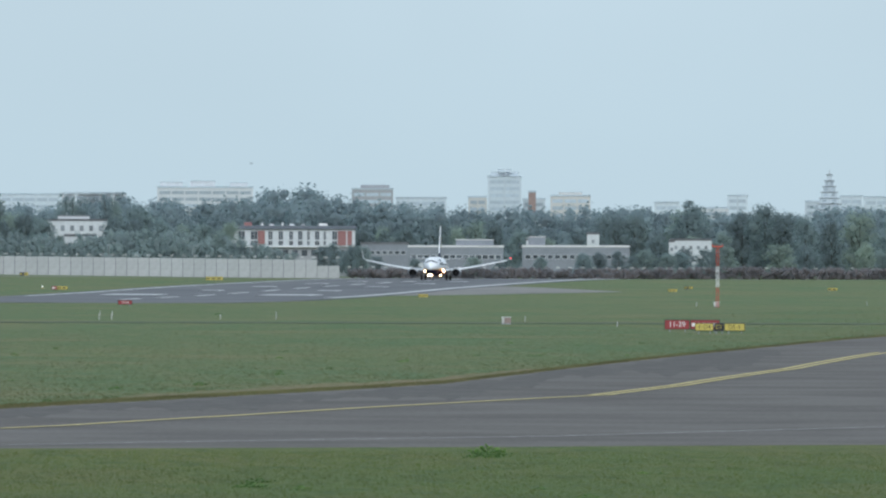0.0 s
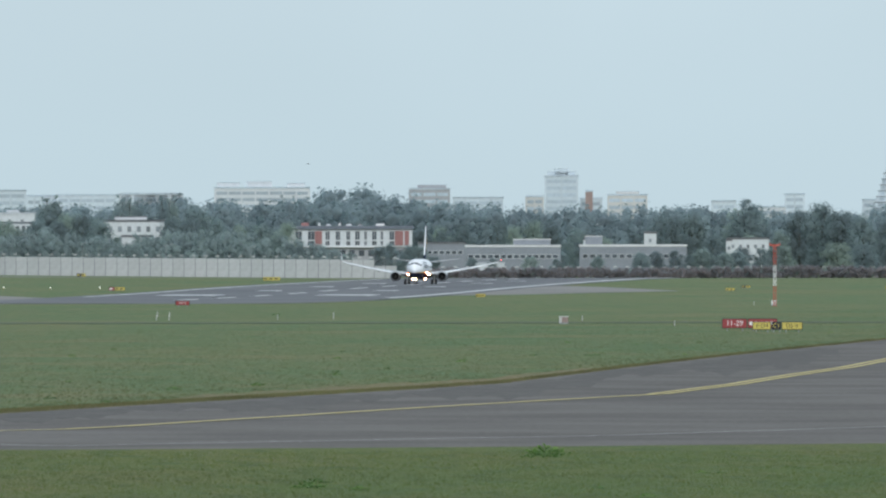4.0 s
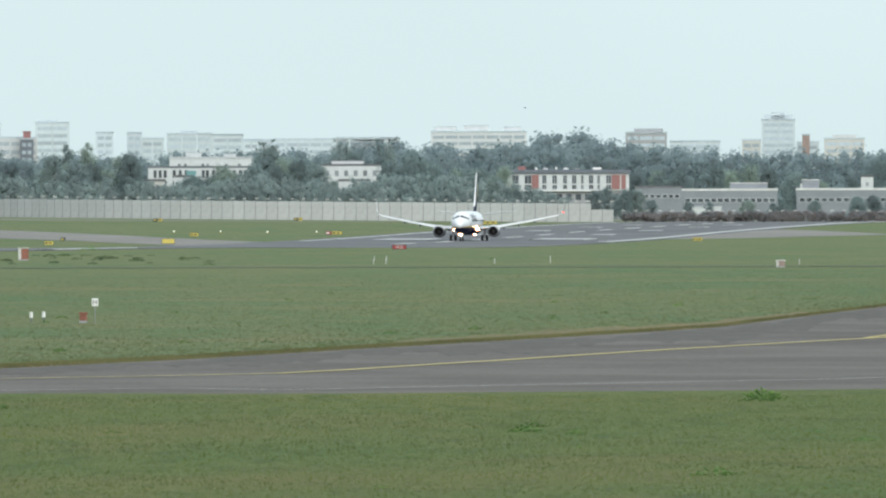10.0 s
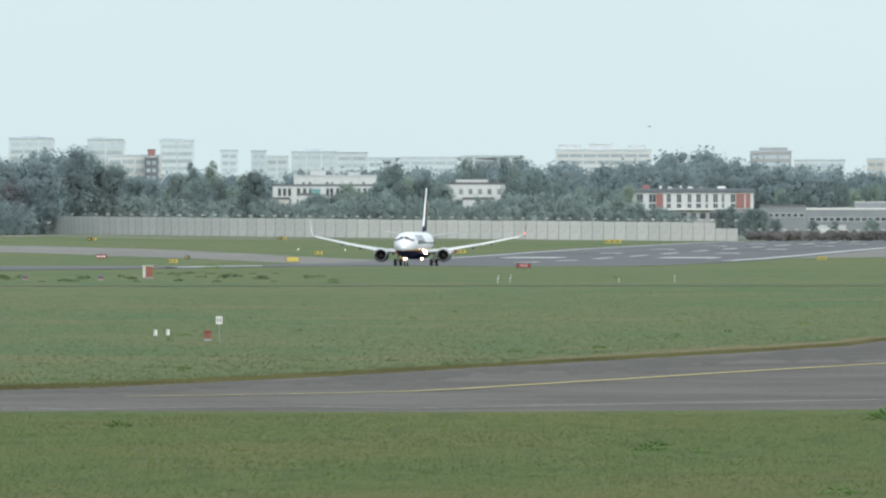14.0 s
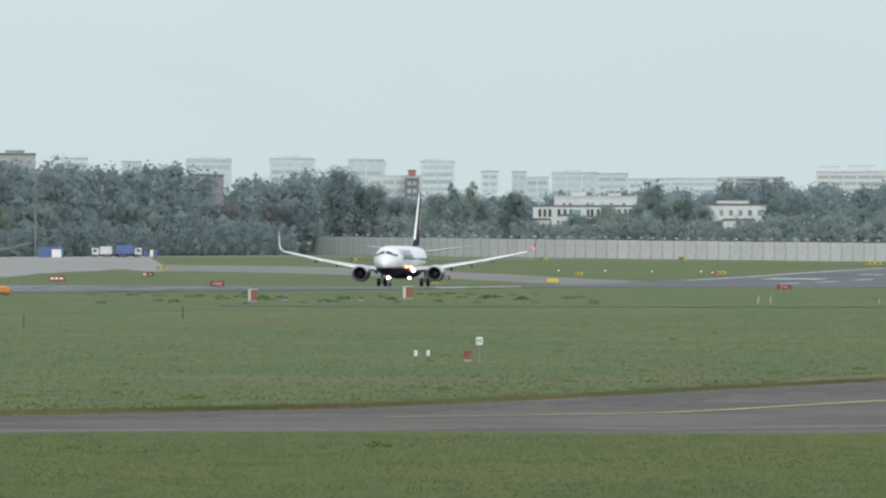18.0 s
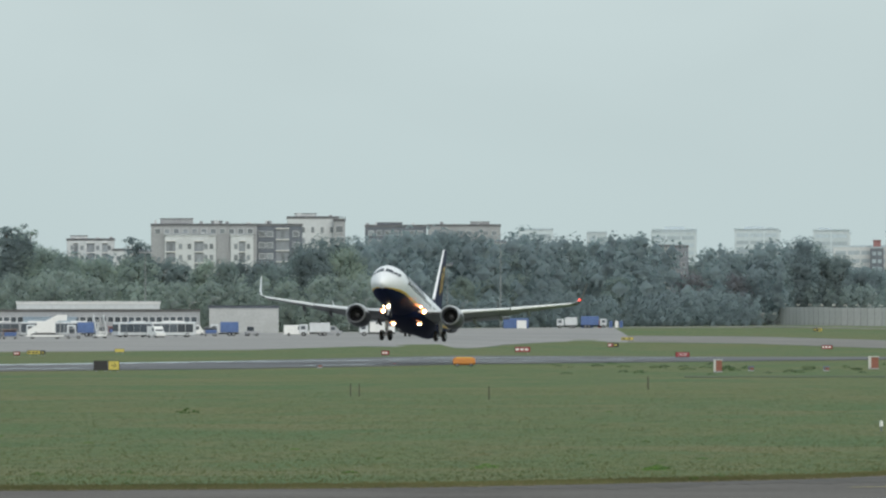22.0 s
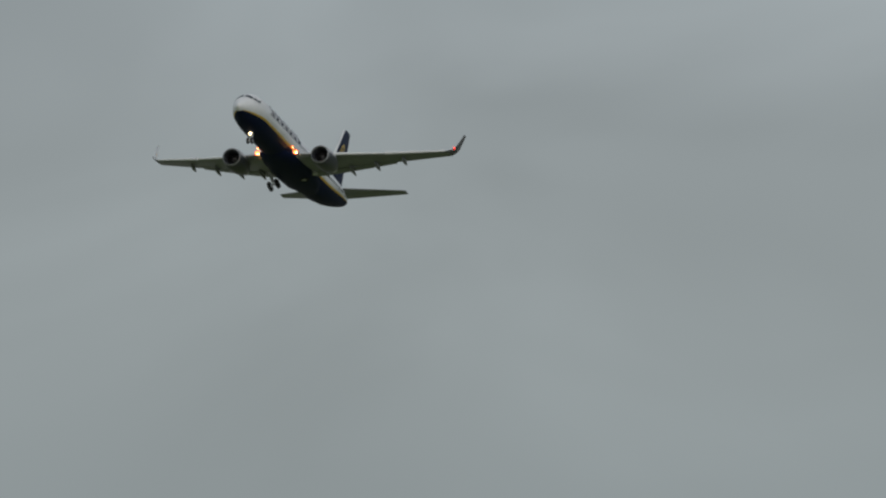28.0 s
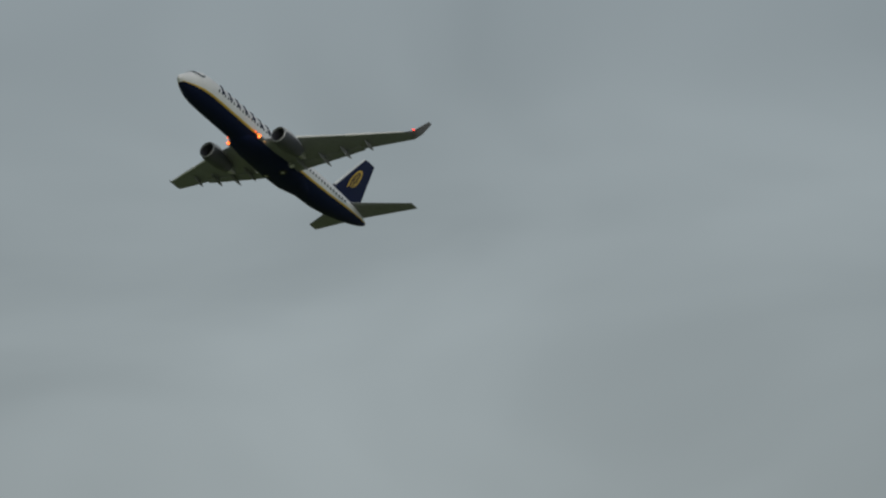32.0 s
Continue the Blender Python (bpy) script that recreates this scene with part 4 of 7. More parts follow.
def leaf_cloud(masses, leaves, size, rng):
    """Many small leaf sprays through the outer shells of the leaf masses."""
    verts, faces, normals = [], [], []
    total = sum(m[3] ** 2 for m in masses)
    for x, y, z, r in masses:
        for _ in range(max(6, int(leaves * r * r / total))):
            u, a = rng.uniform(-0.8, 1), rng.uniform(0, 6.28)
            s = math.sqrt(1 - u * u)
            n = Vector((s * math.cos(a), s * math.sin(a), u))
            c = Vector((x, y, z)) + n * r * (0.52 + 0.55 * math.sqrt(rng.random()))
            # shading normals turned up, so crowns look evenly lit and catch the sheen
            soft = (n * 0.28 + Vector((0, 0, 0.85))).normalized()
            normals += [soft, soft, soft]
            n = (n + Vector((rng.uniform(-0.5, 0.5), rng.uniform(-0.5, 0.5), rng.uniform(-0.1, 0.5)))).normalized()
            t = n.orthogonal().normalized()
            b = n.cross(t)
            a2 = rng.uniform(0, 6.28)
            t, b = t * math.cos(a2) + b * math.sin(a2), b * math.cos(a2) - t * math.sin(a2)
            w = size * rng.uniform(0.6, 1.4)
            i = len(verts)
            verts += [c - t * w, c - b * w * 0.75 + t * w * 0.4, c + b * w * 0.75 + t * w * 0.6]
            faces.append((i, i + 1, i + 2))
        # an added octahedron core in each mass stops sky showing through the leaves
        i = len(verts)
        for n in SKY_STOP:
            verts.append(Vector((x, y, z)) + n * r * rng.uniform(0.42, 0.58))
            normals.append((n * 0.28 + Vector((0, 0, 0.85))).normalized())
        faces += [(i + p, i + q, i + 4) for p, q in ((0, 1), (1, 2), (2, 3), (3, 0))] + [(i + q, i + p, i + 5) for p, q in ((0, 1), (1, 2), (2, 3), (3, 0))]
    return verts, faces, normals


def tree_kind(kind, seed, leaves=5200, size=0.014, far=False, rust=False):
    """Meshes of a trunk with limbs and of a crown, one unit high."""
    rng = random.Random(seed)
    masses = crown_points(kind, rng)
    verts, faces, normals = leaf_cloud(masses, leaves, size, rng)
    crown = bpy.data.meshes.new("crown")
    crown.from_pydata(verts, [], faces)
    crown.normals_split_custom_set_from_vertices(normals)
    # far picks the leaf colour with more haze in it
    crown.materials.append(LEAF_RUST if rust else LEAF_FAR_HAZED if far else LEAF_HAZED)
    bm = bmesh.new()
    tube(bm, (0, 0, -0.03), (0.01, 0, 0.32), 0.026, 0.017, 7)
    tube(bm, (0.01, 0, 0.30), (0.0, 0.01, 0.72), 0.017, 0.006, 6)
    for x, y, z, r in masses[::3]:
        z0 = max(0.16, z * 0.6)
        tube(bm, (0, 0, z0), (x * 0.9, y * 0.9, z), 0.010, 0.004, 5)
    trunk = finish("trunk", bm, TRUNK, 60)
    return crown, trunk


TREES = {}


def tree(b, d, h, kind="round", wide=1.0, label="", far=False, rust=False):
    """One tree h metres high; wide stretches its crown."""
    key = (kind, far, rust)
    if key not in TREES:
        TREES[key] = [tree_kind(kind, 11 + 7 * i + len(kind), 5300, 0.0130 if kind == "poplar" else 0.0139, far, rust) for i in range(3)]
    crown, trunk = TREES[key][RNG.randrange(3)]
    root = thing("tree", label or {"poplar": "slender dark green poplar", "shrub": "dense dark green bush by the fence", "tall": "tall dark green broadleaf tree with uneven crown", "round": "full dark green broadleaf tree with rounded crown"}[kind], "tree", b, d, RNG.uniform(0, 360), group="trees behind the airfield")
    x = h * wide
    root.scale = (x, x, h)
    part("trunk", trunk, None, root)
    part("crown", crown, None, root)
    return root


RNG = random.Random(5)


def tree_row(knots, d0, d1, step, far=False, tall=0.3, jitter=0.14, wide=1.0):
    """Trees along a stretch of bearings; knots: bearing and height of the tree tops."""
    b, end = knots[0][0], knots[-1][0]
    while b <= end:
        d = RNG.uniform(d0, d1)
        h = max(4.0, lerp(b, knots) * (1 - jitter * RNG.random() ** 1.5))
        tree(b, d, h, "tall" if RNG.random() < tall else "round", wide * RNG.uniform(0.85, 1.25), far=far)
        b += step * RNG.uniform(0.6, 1.4)


def woods(name, knots, d0, d1, count, label, leaves=290, rust=False):
    """A far belt of wood, too dense to count."""
    rng = random.Random(len(name) + count)
    verts, faces, normals = [], [], []
    for _ in range(count):
        b = rng.uniform(knots[0][0], knots[-1][0])
        d = rng.uniform(d0, d1)
        h = lerp(b, knots) * rng.uniform(0.88, 1.12)
        x0, y0 = at(b, d)
        z0 = height(x0, y0)
        masses = []
        for k in range(9):
            f = (k + rng.random()) / 9 * 0.84 + 0.04
            a, q = rng.uniform(0, 6.28), rng.uniform(0, 0.30) * h * (1.1 - 0.6 * f)
            masses.append((x0 + q * math.cos(a), y0 + q * math.sin(a), z0 + h * f, h * rng.uniform(0.13, 0.21) * (1.1 - 0.4 * f)))
        v, f, nn = leaf_cloud(masses, leaves, h * 0.029, rng)
        k = len(verts)
        verts += v
        normals += nn
        faces += [tuple(i + k for i in q) for q in f]
    me = bpy.data.meshes.new(name)
    me.from_pydata(verts, [], faces)
    me.normals_split_custom_set_from_vertices(normals)
    me.materials.append(LEAF_RUST if rust else LEAF_FAR_HAZED)
    return tagged(new(name, me), label, "woods", kind="stuff")


def hedge(knots, d, count, label):
    """One clipped belt of bushes, dense from the ground up."""
    rng = random.Random(41)
    masses = []
    for k in range(count):
        b = knots[0][0] + (knots[-1][0] - knots[0][0]) * (k + rng.random()) / count
        x, y = at(b, d + rng.uniform(-2.5, 2.5))
        h, r = lerp(b, knots), rng.uniform(0.55, 1.0)
        masses.append((x, y, height(x, y) + rng.uniform(0.2, h - r * 0.8), r))
    verts, faces, normals = leaf_cloud(masses, count * 70, 0.24, rng)
    me = bpy.data.meshes.new("hedge")
    me.from_pydata(verts, [], faces)
    me.normals_split_custom_set_from_vertices(normals)
    me.materials.append(LEAF_RUST)
    tagged(new("hedge", me), label, "hedge", kind="stuff")


# ---- buildings ----
PANES = {}


def pane_mesh(w, h, glass=None):
    key = (round(w, 2), round(h, 2), glass)
    if key not in PANES:
        bm = bmesh.new()
        t = min(0.12, w * 0.08)
        box(bm, -w / 2, -0.02, -h / 2, w / 2, 0.06, h / 2, 0)
        for a in ((-w / 2, -h / 2, w / 2, -h / 2 + t), (-w / 2, h / 2 - t, w / 2, h / 2), (-w / 2, -h / 2 + t, -w / 2 + t, h / 2 - t), (w / 2 - t, -h / 2 + t, w / 2, h / 2 - t)):
            box(bm, a[0], -0.08, a[1], a[2], -0.021, a[3], 1)
        PANES[key] = finish("window", bm, [glass or PANE, PALE])
    return PANES[key]


def windows(parent, x0, x1, ztop, rows, cols, storey, w, h, y=-0.05, skip=(), glass=None, bays=()):
    me = pane_mesh(w, h, glass)
    cols = len(bays) or cols
    for r in range(rows):
        for c in range(cols):
            if (r, c) in skip:
                continue
            part("window", me, None, parent, m=pose(x0 + (x1 - x0) * (bays[c] if bays else (c + 0.5) / cols), y, ztop - storey * (r + 0.5)))


def block(name, label, b, d, w, top, depth=14.0, wall=None, rows=0, cols=0, storey=3.0, win=(1.5, 1.5), turn=0.0, first=1.0, penthouse=(), bands=0, loft=None, category="building", roof=None, group="", skip=(), glass=None, bays=(), loggias=()):
    """A building on its base; top: height of its eaves over the level of the field."""
    root = thing(name, label, category, b, d, turn, group=group)
    z = root.matrix_basis.translation.z
    h = top - z
    hw = w / 2
    part("wall", solid(-hw, 0, -0.5, hw, depth, h - 0.35, bevel=0.04), wall or PALE, root)
    # far roofs share the wall colour that has the haze in it
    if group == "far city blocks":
        roof = roof or FARWALL_HAZED
    bm = bmesh.new()
    lid = box(bm, -hw - 0.15, -0.15, h - 0.35, hw + 0.15, depth + 0.15, h + 0.3)[1]
    bmesh.ops.inset_region(bm, faces=[lid], thickness=0.3)
    bmesh.ops.translate(bm, verts=lid.verts, vec=(0, 0, -0.4))
    part("roof", bm, roof or ROOFING, root, "flat roof with a low parapet")
    if rows:
        windows(root, -hw + 0.6, hw - 0.6, h - first, rows, cols, storey, win[0], win[1], skip=skip, glass=glass, bays=bays)
    for k in range(bands):
        bm = solid(-hw + 0.8, -0.04, h - first - storey * (k + 0.7), hw - 0.8, 0.05, h - first - storey * (k + 0.22))
        part("window_band", bm, FARGLASS_HAZED if group == "far city blocks" else GLASS, root, "band of windows")
    if bands:
        n = max(2, int(w / 5))
        for k in range(1, n):
            x = -hw + w * k / n
            part("pier", solid(x - 0.3, -0.10, h - first - storey * bands, x + 0.3, -0.045, h - 0.5), wall or PALE, root)
    # loggias: flat dark panels with recess shade in the colour, white slab every floor
    for f0, f1 in loggias:
        x0, x1 = -hw + w * f0, -hw + w * f1
        n = max(1, rows)
        low = h - first - storey * n
        bay = part("loggia", solid(x0, -0.05, low, x1, 0.02, h - first), SLATE, root, "flat loggia panel, recess shade put into its dark colour")
        for k in range(n + 1):
            part("slab", solid(x0 - 0.1, -0.5, low + storey * k - 0.12, x1 + 0.1, -0.052, low + storey * k + 0.12), WHITE, bay)
        for k in range(n):
            part("balcony_door", solid((x0 + x1) / 2 - 0.5, -0.07, low + storey * k + 0.2, (x0 + x1) / 2 + 0.5, -0.051, low + storey * k + 2.2), PANE, bay)
    if group == "apartment blocks" and w > 8:
        for k in range(int(w / 5)):
            x = RNG.uniform(-hw + 0.8, hw - 0.8)
            part("roof_vent", solid(x - RNG.uniform(0.2, 0.8), depth * 0.1, h - 0.1, x + RNG.uniform(0.2, 0.8), depth * 0.1 + 1.2, h + RNG.uniform(0.6, 1.3), bevel=0.03), GREY if k % 2 else PALE, root)
    for x0, x1, ph in penthouse:
        unit = part("penthouse", solid(x0, depth * 0.2, h - 0.05, x1, depth * 0.7, h + ph, bevel=0.05), loft or wall or PALE, root, "set-back roof storey")
        part("cap", solid(x0 - 0.15, depth * 0.2 - 0.15, h + ph, x1 + 0.15, depth * 0.7 + 0.15, h + ph + 0.2), roof or ROOFING, unit)
    return root


def red_white_office(b, d):
    """A white framed upper floor with tall windows and red panels over a grey base."""
    root = thing("office_building", "white office with tall dark windows and red panels behind the wall", "building", b, d, group="buildings behind the wall")
    lift = -root.matrix_basis.translation.z
    part("base", solid(-19.0, 0.6, -0.5, 17.6, 13, 8.0 + lift, bevel=0.05), GREY, root, "grey lower storeys")
    part("wall", solid(-19.2, 0.0, 8.0 + lift, 19.2, 13.4, 13.3 + lift, bevel=0.05), PALE, root, "white upper storey")
    part("roof", solid(-19.6, -0.5, 13.3 + lift, 19.6, 13.8, 14.45 + lift, bevel=0.08), DARK, root, "dark flat roof with a deep edge")
    part("ledge", solid(-15.5, -0.45, 7.85 + lift, 7.6, 0.59, 8.1 + lift), WHITE, root, "white ledge over the base")
    for x0, x1 in ((-16.6, -14.7), (-12.8, -10.8), (-7.4, -6.2), (-4.3, -3.0), (-1.0, 0.1), (1.7, 3.0), (4.5, 5.2), (6.9, 8.2), (9.5, 10.2), (12.2, 13.6)):
        for z0, z1 in ((10.2, 12.75), (8.5, 9.8)):
            pane = part("window", solid(x0, -0.05, z0 + lift, x1, -0.004, z1 + lift), GLASS, root)
            part("mullion", solid((x0 + x1) / 2 - 0.05, -0.09, z0 + lift, (x0 + x1) / 2 + 0.05, -0.051, z1 + lift), PALE, pane)
    for x0, x1 in ((-10.7, -8.5), (13.8, 16.4), (16.8, 18.2)):
        part("red_panel", solid(x0, -0.12, 8.4 + lift, x1, -0.004, 12.9 + lift, bevel=0.02), RED_PANEL, root, "dull red cladding panel")
    for k in range(12):
        x = -17.5 + 2.9 * k
        part("base_window", solid(x, 0.53, 5.2 + lift, x + 1.7, 0.598, 7.0 + lift), GLASS, root)
        part("base_window", solid(x, 0.53, 2.0 + lift, x + 1.7, 0.598, 3.8 + lift), GLASS, root)
    for x, w, h, m in ((-13.7, 2.4, 1.0, RED_PANEL), (-9.3, 0.7, 0.8, WHITE), (-6.5, 1.4, 0.6, PALE), (-3.1, 0.6, 0.9, WHITE), (-0.2, 1.6, 0.6, PALE), (3.2, 1.0, 0.5, GREY), (9.4, 2.6, 0.7, WHITE)):
        part("roof_unit", solid(x - w / 2, 3, 14.4 + lift, x + w / 2, 4.2, 14.45 + h + lift, bevel=0.04), m, root, "small roof unit")


# ---- airfield furniture ----
def sign(b, d, panels, h=0.8, label="", legs=0.25):
    """A lit airfield sign board; panels: width, face, ink, text (or a count of bars where it cannot be read)."""
    total = sum(p[0] for p in panels)
    root = thing("airfield_sign", label, "sign", b, d, group="airfield signs")
    x = -total / 2
    for w, face, ink, text in panels:
        case = part("panel", solid(x, 0, legs, x + w - 0.04, 0.22, legs + h, bevel=0.02), BLACK, root, "black sign case")
        part("face", solid(x + 0.05, -0.012, legs + 0.05, x + w - 0.09, -0.001, legs + h - 0.05), face, case)
        if isinstance(text, str):
            writing("lettering", text, h * 0.74, ink, case, pose(x + w / 2 - 0.02, -0.022, legs + h / 2, 90), "painted sign characters")
        else:
            for k in range(text):
                bw = (w - 0.3) / max(1, text)
                part("bar", solid(x + 0.13 + k * bw, -0.02, legs + h * 0.32, x + 0.13 + (k + 0.7) * bw, -0.013, legs + h * 0.68), ink, case)
        for lx in (x + w * 0.2, x + w * 0.8):
            part("leg", rod((lx, 0.11, -0.05), (lx, 0.11, legs), 0.04, seg=8), STEEL, root)
        x += w
    return root


def marker_post(b, d, h=0.8, label="short white marker post in the grass", top=None, body=None):
    root = thing("marker_post", label, "post", b, d, group="marker posts")
    part("stake", rod((0, 0, -0.1), (0, 0, h * (0.8 if body else 0.5)), 0.035, 0.03, seg=8), body or DARK, root)
    part("cap", rod((0, 0, h * (0.8 if body else 0.5)), (0, 0, h + 0.05), 0.04 if body else 0.085, 0.03 if body else 0.075, seg=8), top or body or WHITE, root)
    return root


def runway_light(b, d):
    root = thing("runway_light", "small white elevated edge light on a short stem", "light", b, d, group="edge lights")
    part("stem", rod((0, 0, -0.05), (0, 0, 0.25), 0.04, seg=8), GOLD, root)
    part("lens", rod((0, 0, 0.25), (0, 0, 0.48), 0.11, 0.07, seg=10), LAMP_WHITE, root, "pale lit lens")
    return root


def shelter(b, d, w, h, left, right, label):
    """A small equipment box painted in two colours on a plinth."""
    root = thing("equipment_box", label, "box", b, d, group="equipment boxes")
    part("plinth", solid(-w / 2 - 0.01, -0.01, -0.05, w / 2 + 0.01, w * 0.8 + 0.01, 0.1), GREY, root)
    part("cabinet", solid(-w / 2, 0, 0.1, -w * 0.22, w * 0.8, h, bevel=0.03), left, root)
    part("door", solid(-w * 0.22 + 0.004, 0, 0.1, w / 2, w * 0.8, h, bevel=0.03), right, root, "painted cabinet door")
    part("lid", solid(-w / 2 - 0.05, -0.06, h, w / 2 + 0.05, w * 0.8 + 0.06, h + 0.08, bevel=0.02), left, root)
    return root


# ---- vehicles ----
def wheel_pair(root, xs, y0, y1, r):
    key = "road%.2f" % r
    if key not in WHEELS:
        WHEELS[key] = (wheel_mesh("tyre", r, 0.28, RUBBER, r * 0.5), wheel_mesh("rim", r * 0.55, 0.24, STEEL))
    for x in xs:
        for y in (y0, y1):
            w = part("wheel", WHEELS[key][0], None, root, m=pose(x, y, r))
            part("rim", WHEELS[key][1], None, w)


def rounded(w, d, z0, z1, r=0.12, x=0.0, y=0.0):
    return solid(x - w / 2, y - d / 2, z0, x + w / 2, y + d / 2, z1, bevel=r)


def bus(b, d, turn=0.0, length=11.5, label="white airport bus with dark windows parked on the apron", body=None, glass_low=1.0):
    root = thing("bus", label, "bus", b, d, turn, group="buses on the apron")
    part("body", rounded(length, 2.5, 0.38, 3.0, 0.14), body or PALE, root)
    n = int(length / 1.7)
    for s in (-1, 1):
        for k in range(n):
            x = -length / 2 + 0.35 + k * (length - 0.7) / n
            part("window", solid(x, s * 1.24 - 0.03, glass_low, x + (length - 0.7) / n - 0.06, s * 1.24 + 0.03, 2.68), GLASS, root)
    for s in (-1, 1):
        part("windscreen", solid(s * length / 2 - 0.03, -1.1, 1.2, s * length / 2 + 0.03, 1.1, 2.6), GLASS, root)
    part("roof_unit", rounded(length * 0.3, 1.6, 3.0, 3.22, 0.06, length * 0.12), WHITE, root)
    wheel_pair(root, (-length * 0.3, length * 0.32), -1.12, 1.12, 0.48)
    return root


def van(b, d, turn=0.0, length=5.4, h=2.3, body=None, label="white service van parked on the apron"):
    root = thing("van", label, "van", b, d, turn, group="vans on the apron")
    bm = bmesh.new()
    prof = [(-length / 2, 0.35), (length / 2, 0.35), (length / 2, 1.05), (length / 2 - 0.8, 1.25), (length / 2 - 1.5, h), (-length / 2, h)]
    skin(bm, [[(x, y, z) for x, z in prof] for y in (-0.95, 0.95)])
    bmesh.ops.recalc_face_normals(bm, faces=bm.faces)
    bmesh.ops.bevel(bm, geom=list(bm.edges), offset=0.06, segments=1, affect="EDGES")
    part("body", bm, body or WHITE, root)
    for s in (-1, 1):
        part("window", solid(length / 2 - 2.4, s * 0.95 - 0.02, 1.3, length / 2 - 1.55, s * 0.95 + 0.02, h - 0.3), GLASS, root)
    bm = bmesh.new()
    vs = [bm.verts.new(p) for p in ((length / 2 - 0.83, -0.8, 1.32), (length / 2 - 0.83, 0.8, 1.32), (length / 2 - 1.40, 0.75, h - 0.18), (length / 2 - 1.40, -0.75, h - 0.18))]
    bm.faces.new(vs)
    part("windscreen", bm, GLASS, root)
    wheel_pair(root, (-length * 0.3, length * 0.31), -0.85, 0.85, 0.34)
    return root


def truck(b, d, turn=0.0, length=7.5, h=3.2, cargo=None, label="white box truck parked on the apron", cab=None):
    root = thing("truck", label, "truck", b, d, turn, group="trucks on the apron")
    part("chassis", rounded(length, 0.9, 0.45, 0.75, 0.03), BLACK, root)
    c = part("cab", rounded(1.9, 2.3, 0.55, 2.45, 0.18, length / 2 - 0.95), cab or PALE, root)
    part("windscreen", solid(length / 2 - 0.03, -1.0, 1.45, length / 2 + 0.02, 1.0, 2.2), GLASS, c)
    for s in (-1, 1):
        part("side_window", solid(length / 2 - 1.3, s * 1.15 - 0.02, 1.4, length / 2 - 0.4, s * 1.15 + 0.02, 2.15), GLASS, c)
    part("cargo_box", rounded(length - 2.2, 2.4, 0.8, h, 0.05, -1.05), cargo or PALE, root)
    wheel_pair(root, (-length * 0.32, -length * 0.18, length * 0.36), -1.05, 1.05, 0.46)
    return root


def tanker(b, d, turn=0.0, length=9.0, label="pale fuel tanker parked on the apron"):
    root = thing("tanker", label, "truck", b, d, turn, group="trucks on the apron")
    part("chassis", rounded(length, 0.9, 0.45, 0.75, 0.03), BLACK, root)
    c = part("cab", rounded(2.0, 2.3, 0.55, 2.6, 0.2, length / 2 - 1.0), WHITE, root)
    part("windscreen", solid(length / 2 - 0.03, -1.0, 1.5, length / 2 + 0.02, 1.0, 2.3), GLASS, c)
    bm = rod((-length / 2, 0, 1.75), (length / 2 - 2.3, 0, 1.75), 1.0, seg=18)
    part("tank", bm, PALE, root, "rounded pale tank", smooth_angle=50)
    wheel_pair(root, (-length * 0.38, -length * 0.25, length * 0.36), -1.05, 1.05, 0.46)
    return root


def baggage_cart(b, d, turn=0.0, load=None, label="canopied baggage cart on the apron"):
    root = thing("baggage_cart", label, "cart", b, d, turn, group="baggage carts")
    part("deck", rounded(2.9, 1.4, 0.45, 0.6, 0.02), STEEL, root)
    for x in (-1.35, 1.35):
        for y in (-0.62, 0.62):
            part("post", rod((x, y, 0.6), (x, y, 1.85), 0.035, seg=6), STEEL, root)
    part("canopy", rounded(2.95, 1.5, 1.85, 1.95, 0.03), load or GREY, root)
    part("curtain", solid(-1.3, 0.55, 0.65, 1.3, 0.6, 1.8), load or GREY, root)
    part("luggage", rounded(2.3, 0.9, 0.6, 1.35, 0.12, 0.1, -0.05), (DARK, GREY, BLUE, DULL_BRICK, CREAM)[RNG.randrange(5)], root, "stacked luggage")
    wheel_pair(root, (-1.05, 1.05), -0.58, 0.58, 0.22)
    return root


def tractor(b, d, turn=0.0, body=None, label="small white baggage tractor on the apron"):
    root = thing("tractor", label, "tractor", b, d, turn, group="tractors on the apron")
    part("body", rounded(2.9, 1.35, 0.35, 1.05, 0.1), body or WHITE, root)
    part("cab", rounded(1.1, 1.25, 1.05, 1.95, 0.08, -0.3), GLASS, root, "glazed driver's cab")
    part("roof", rounded(1.25, 1.35, 1.95, 2.05, 0.03, -0.3), body or WHITE, root)
    wheel_pair(root, (-0.95, 0.95), -0.6, 0.6, 0.32)
    return root


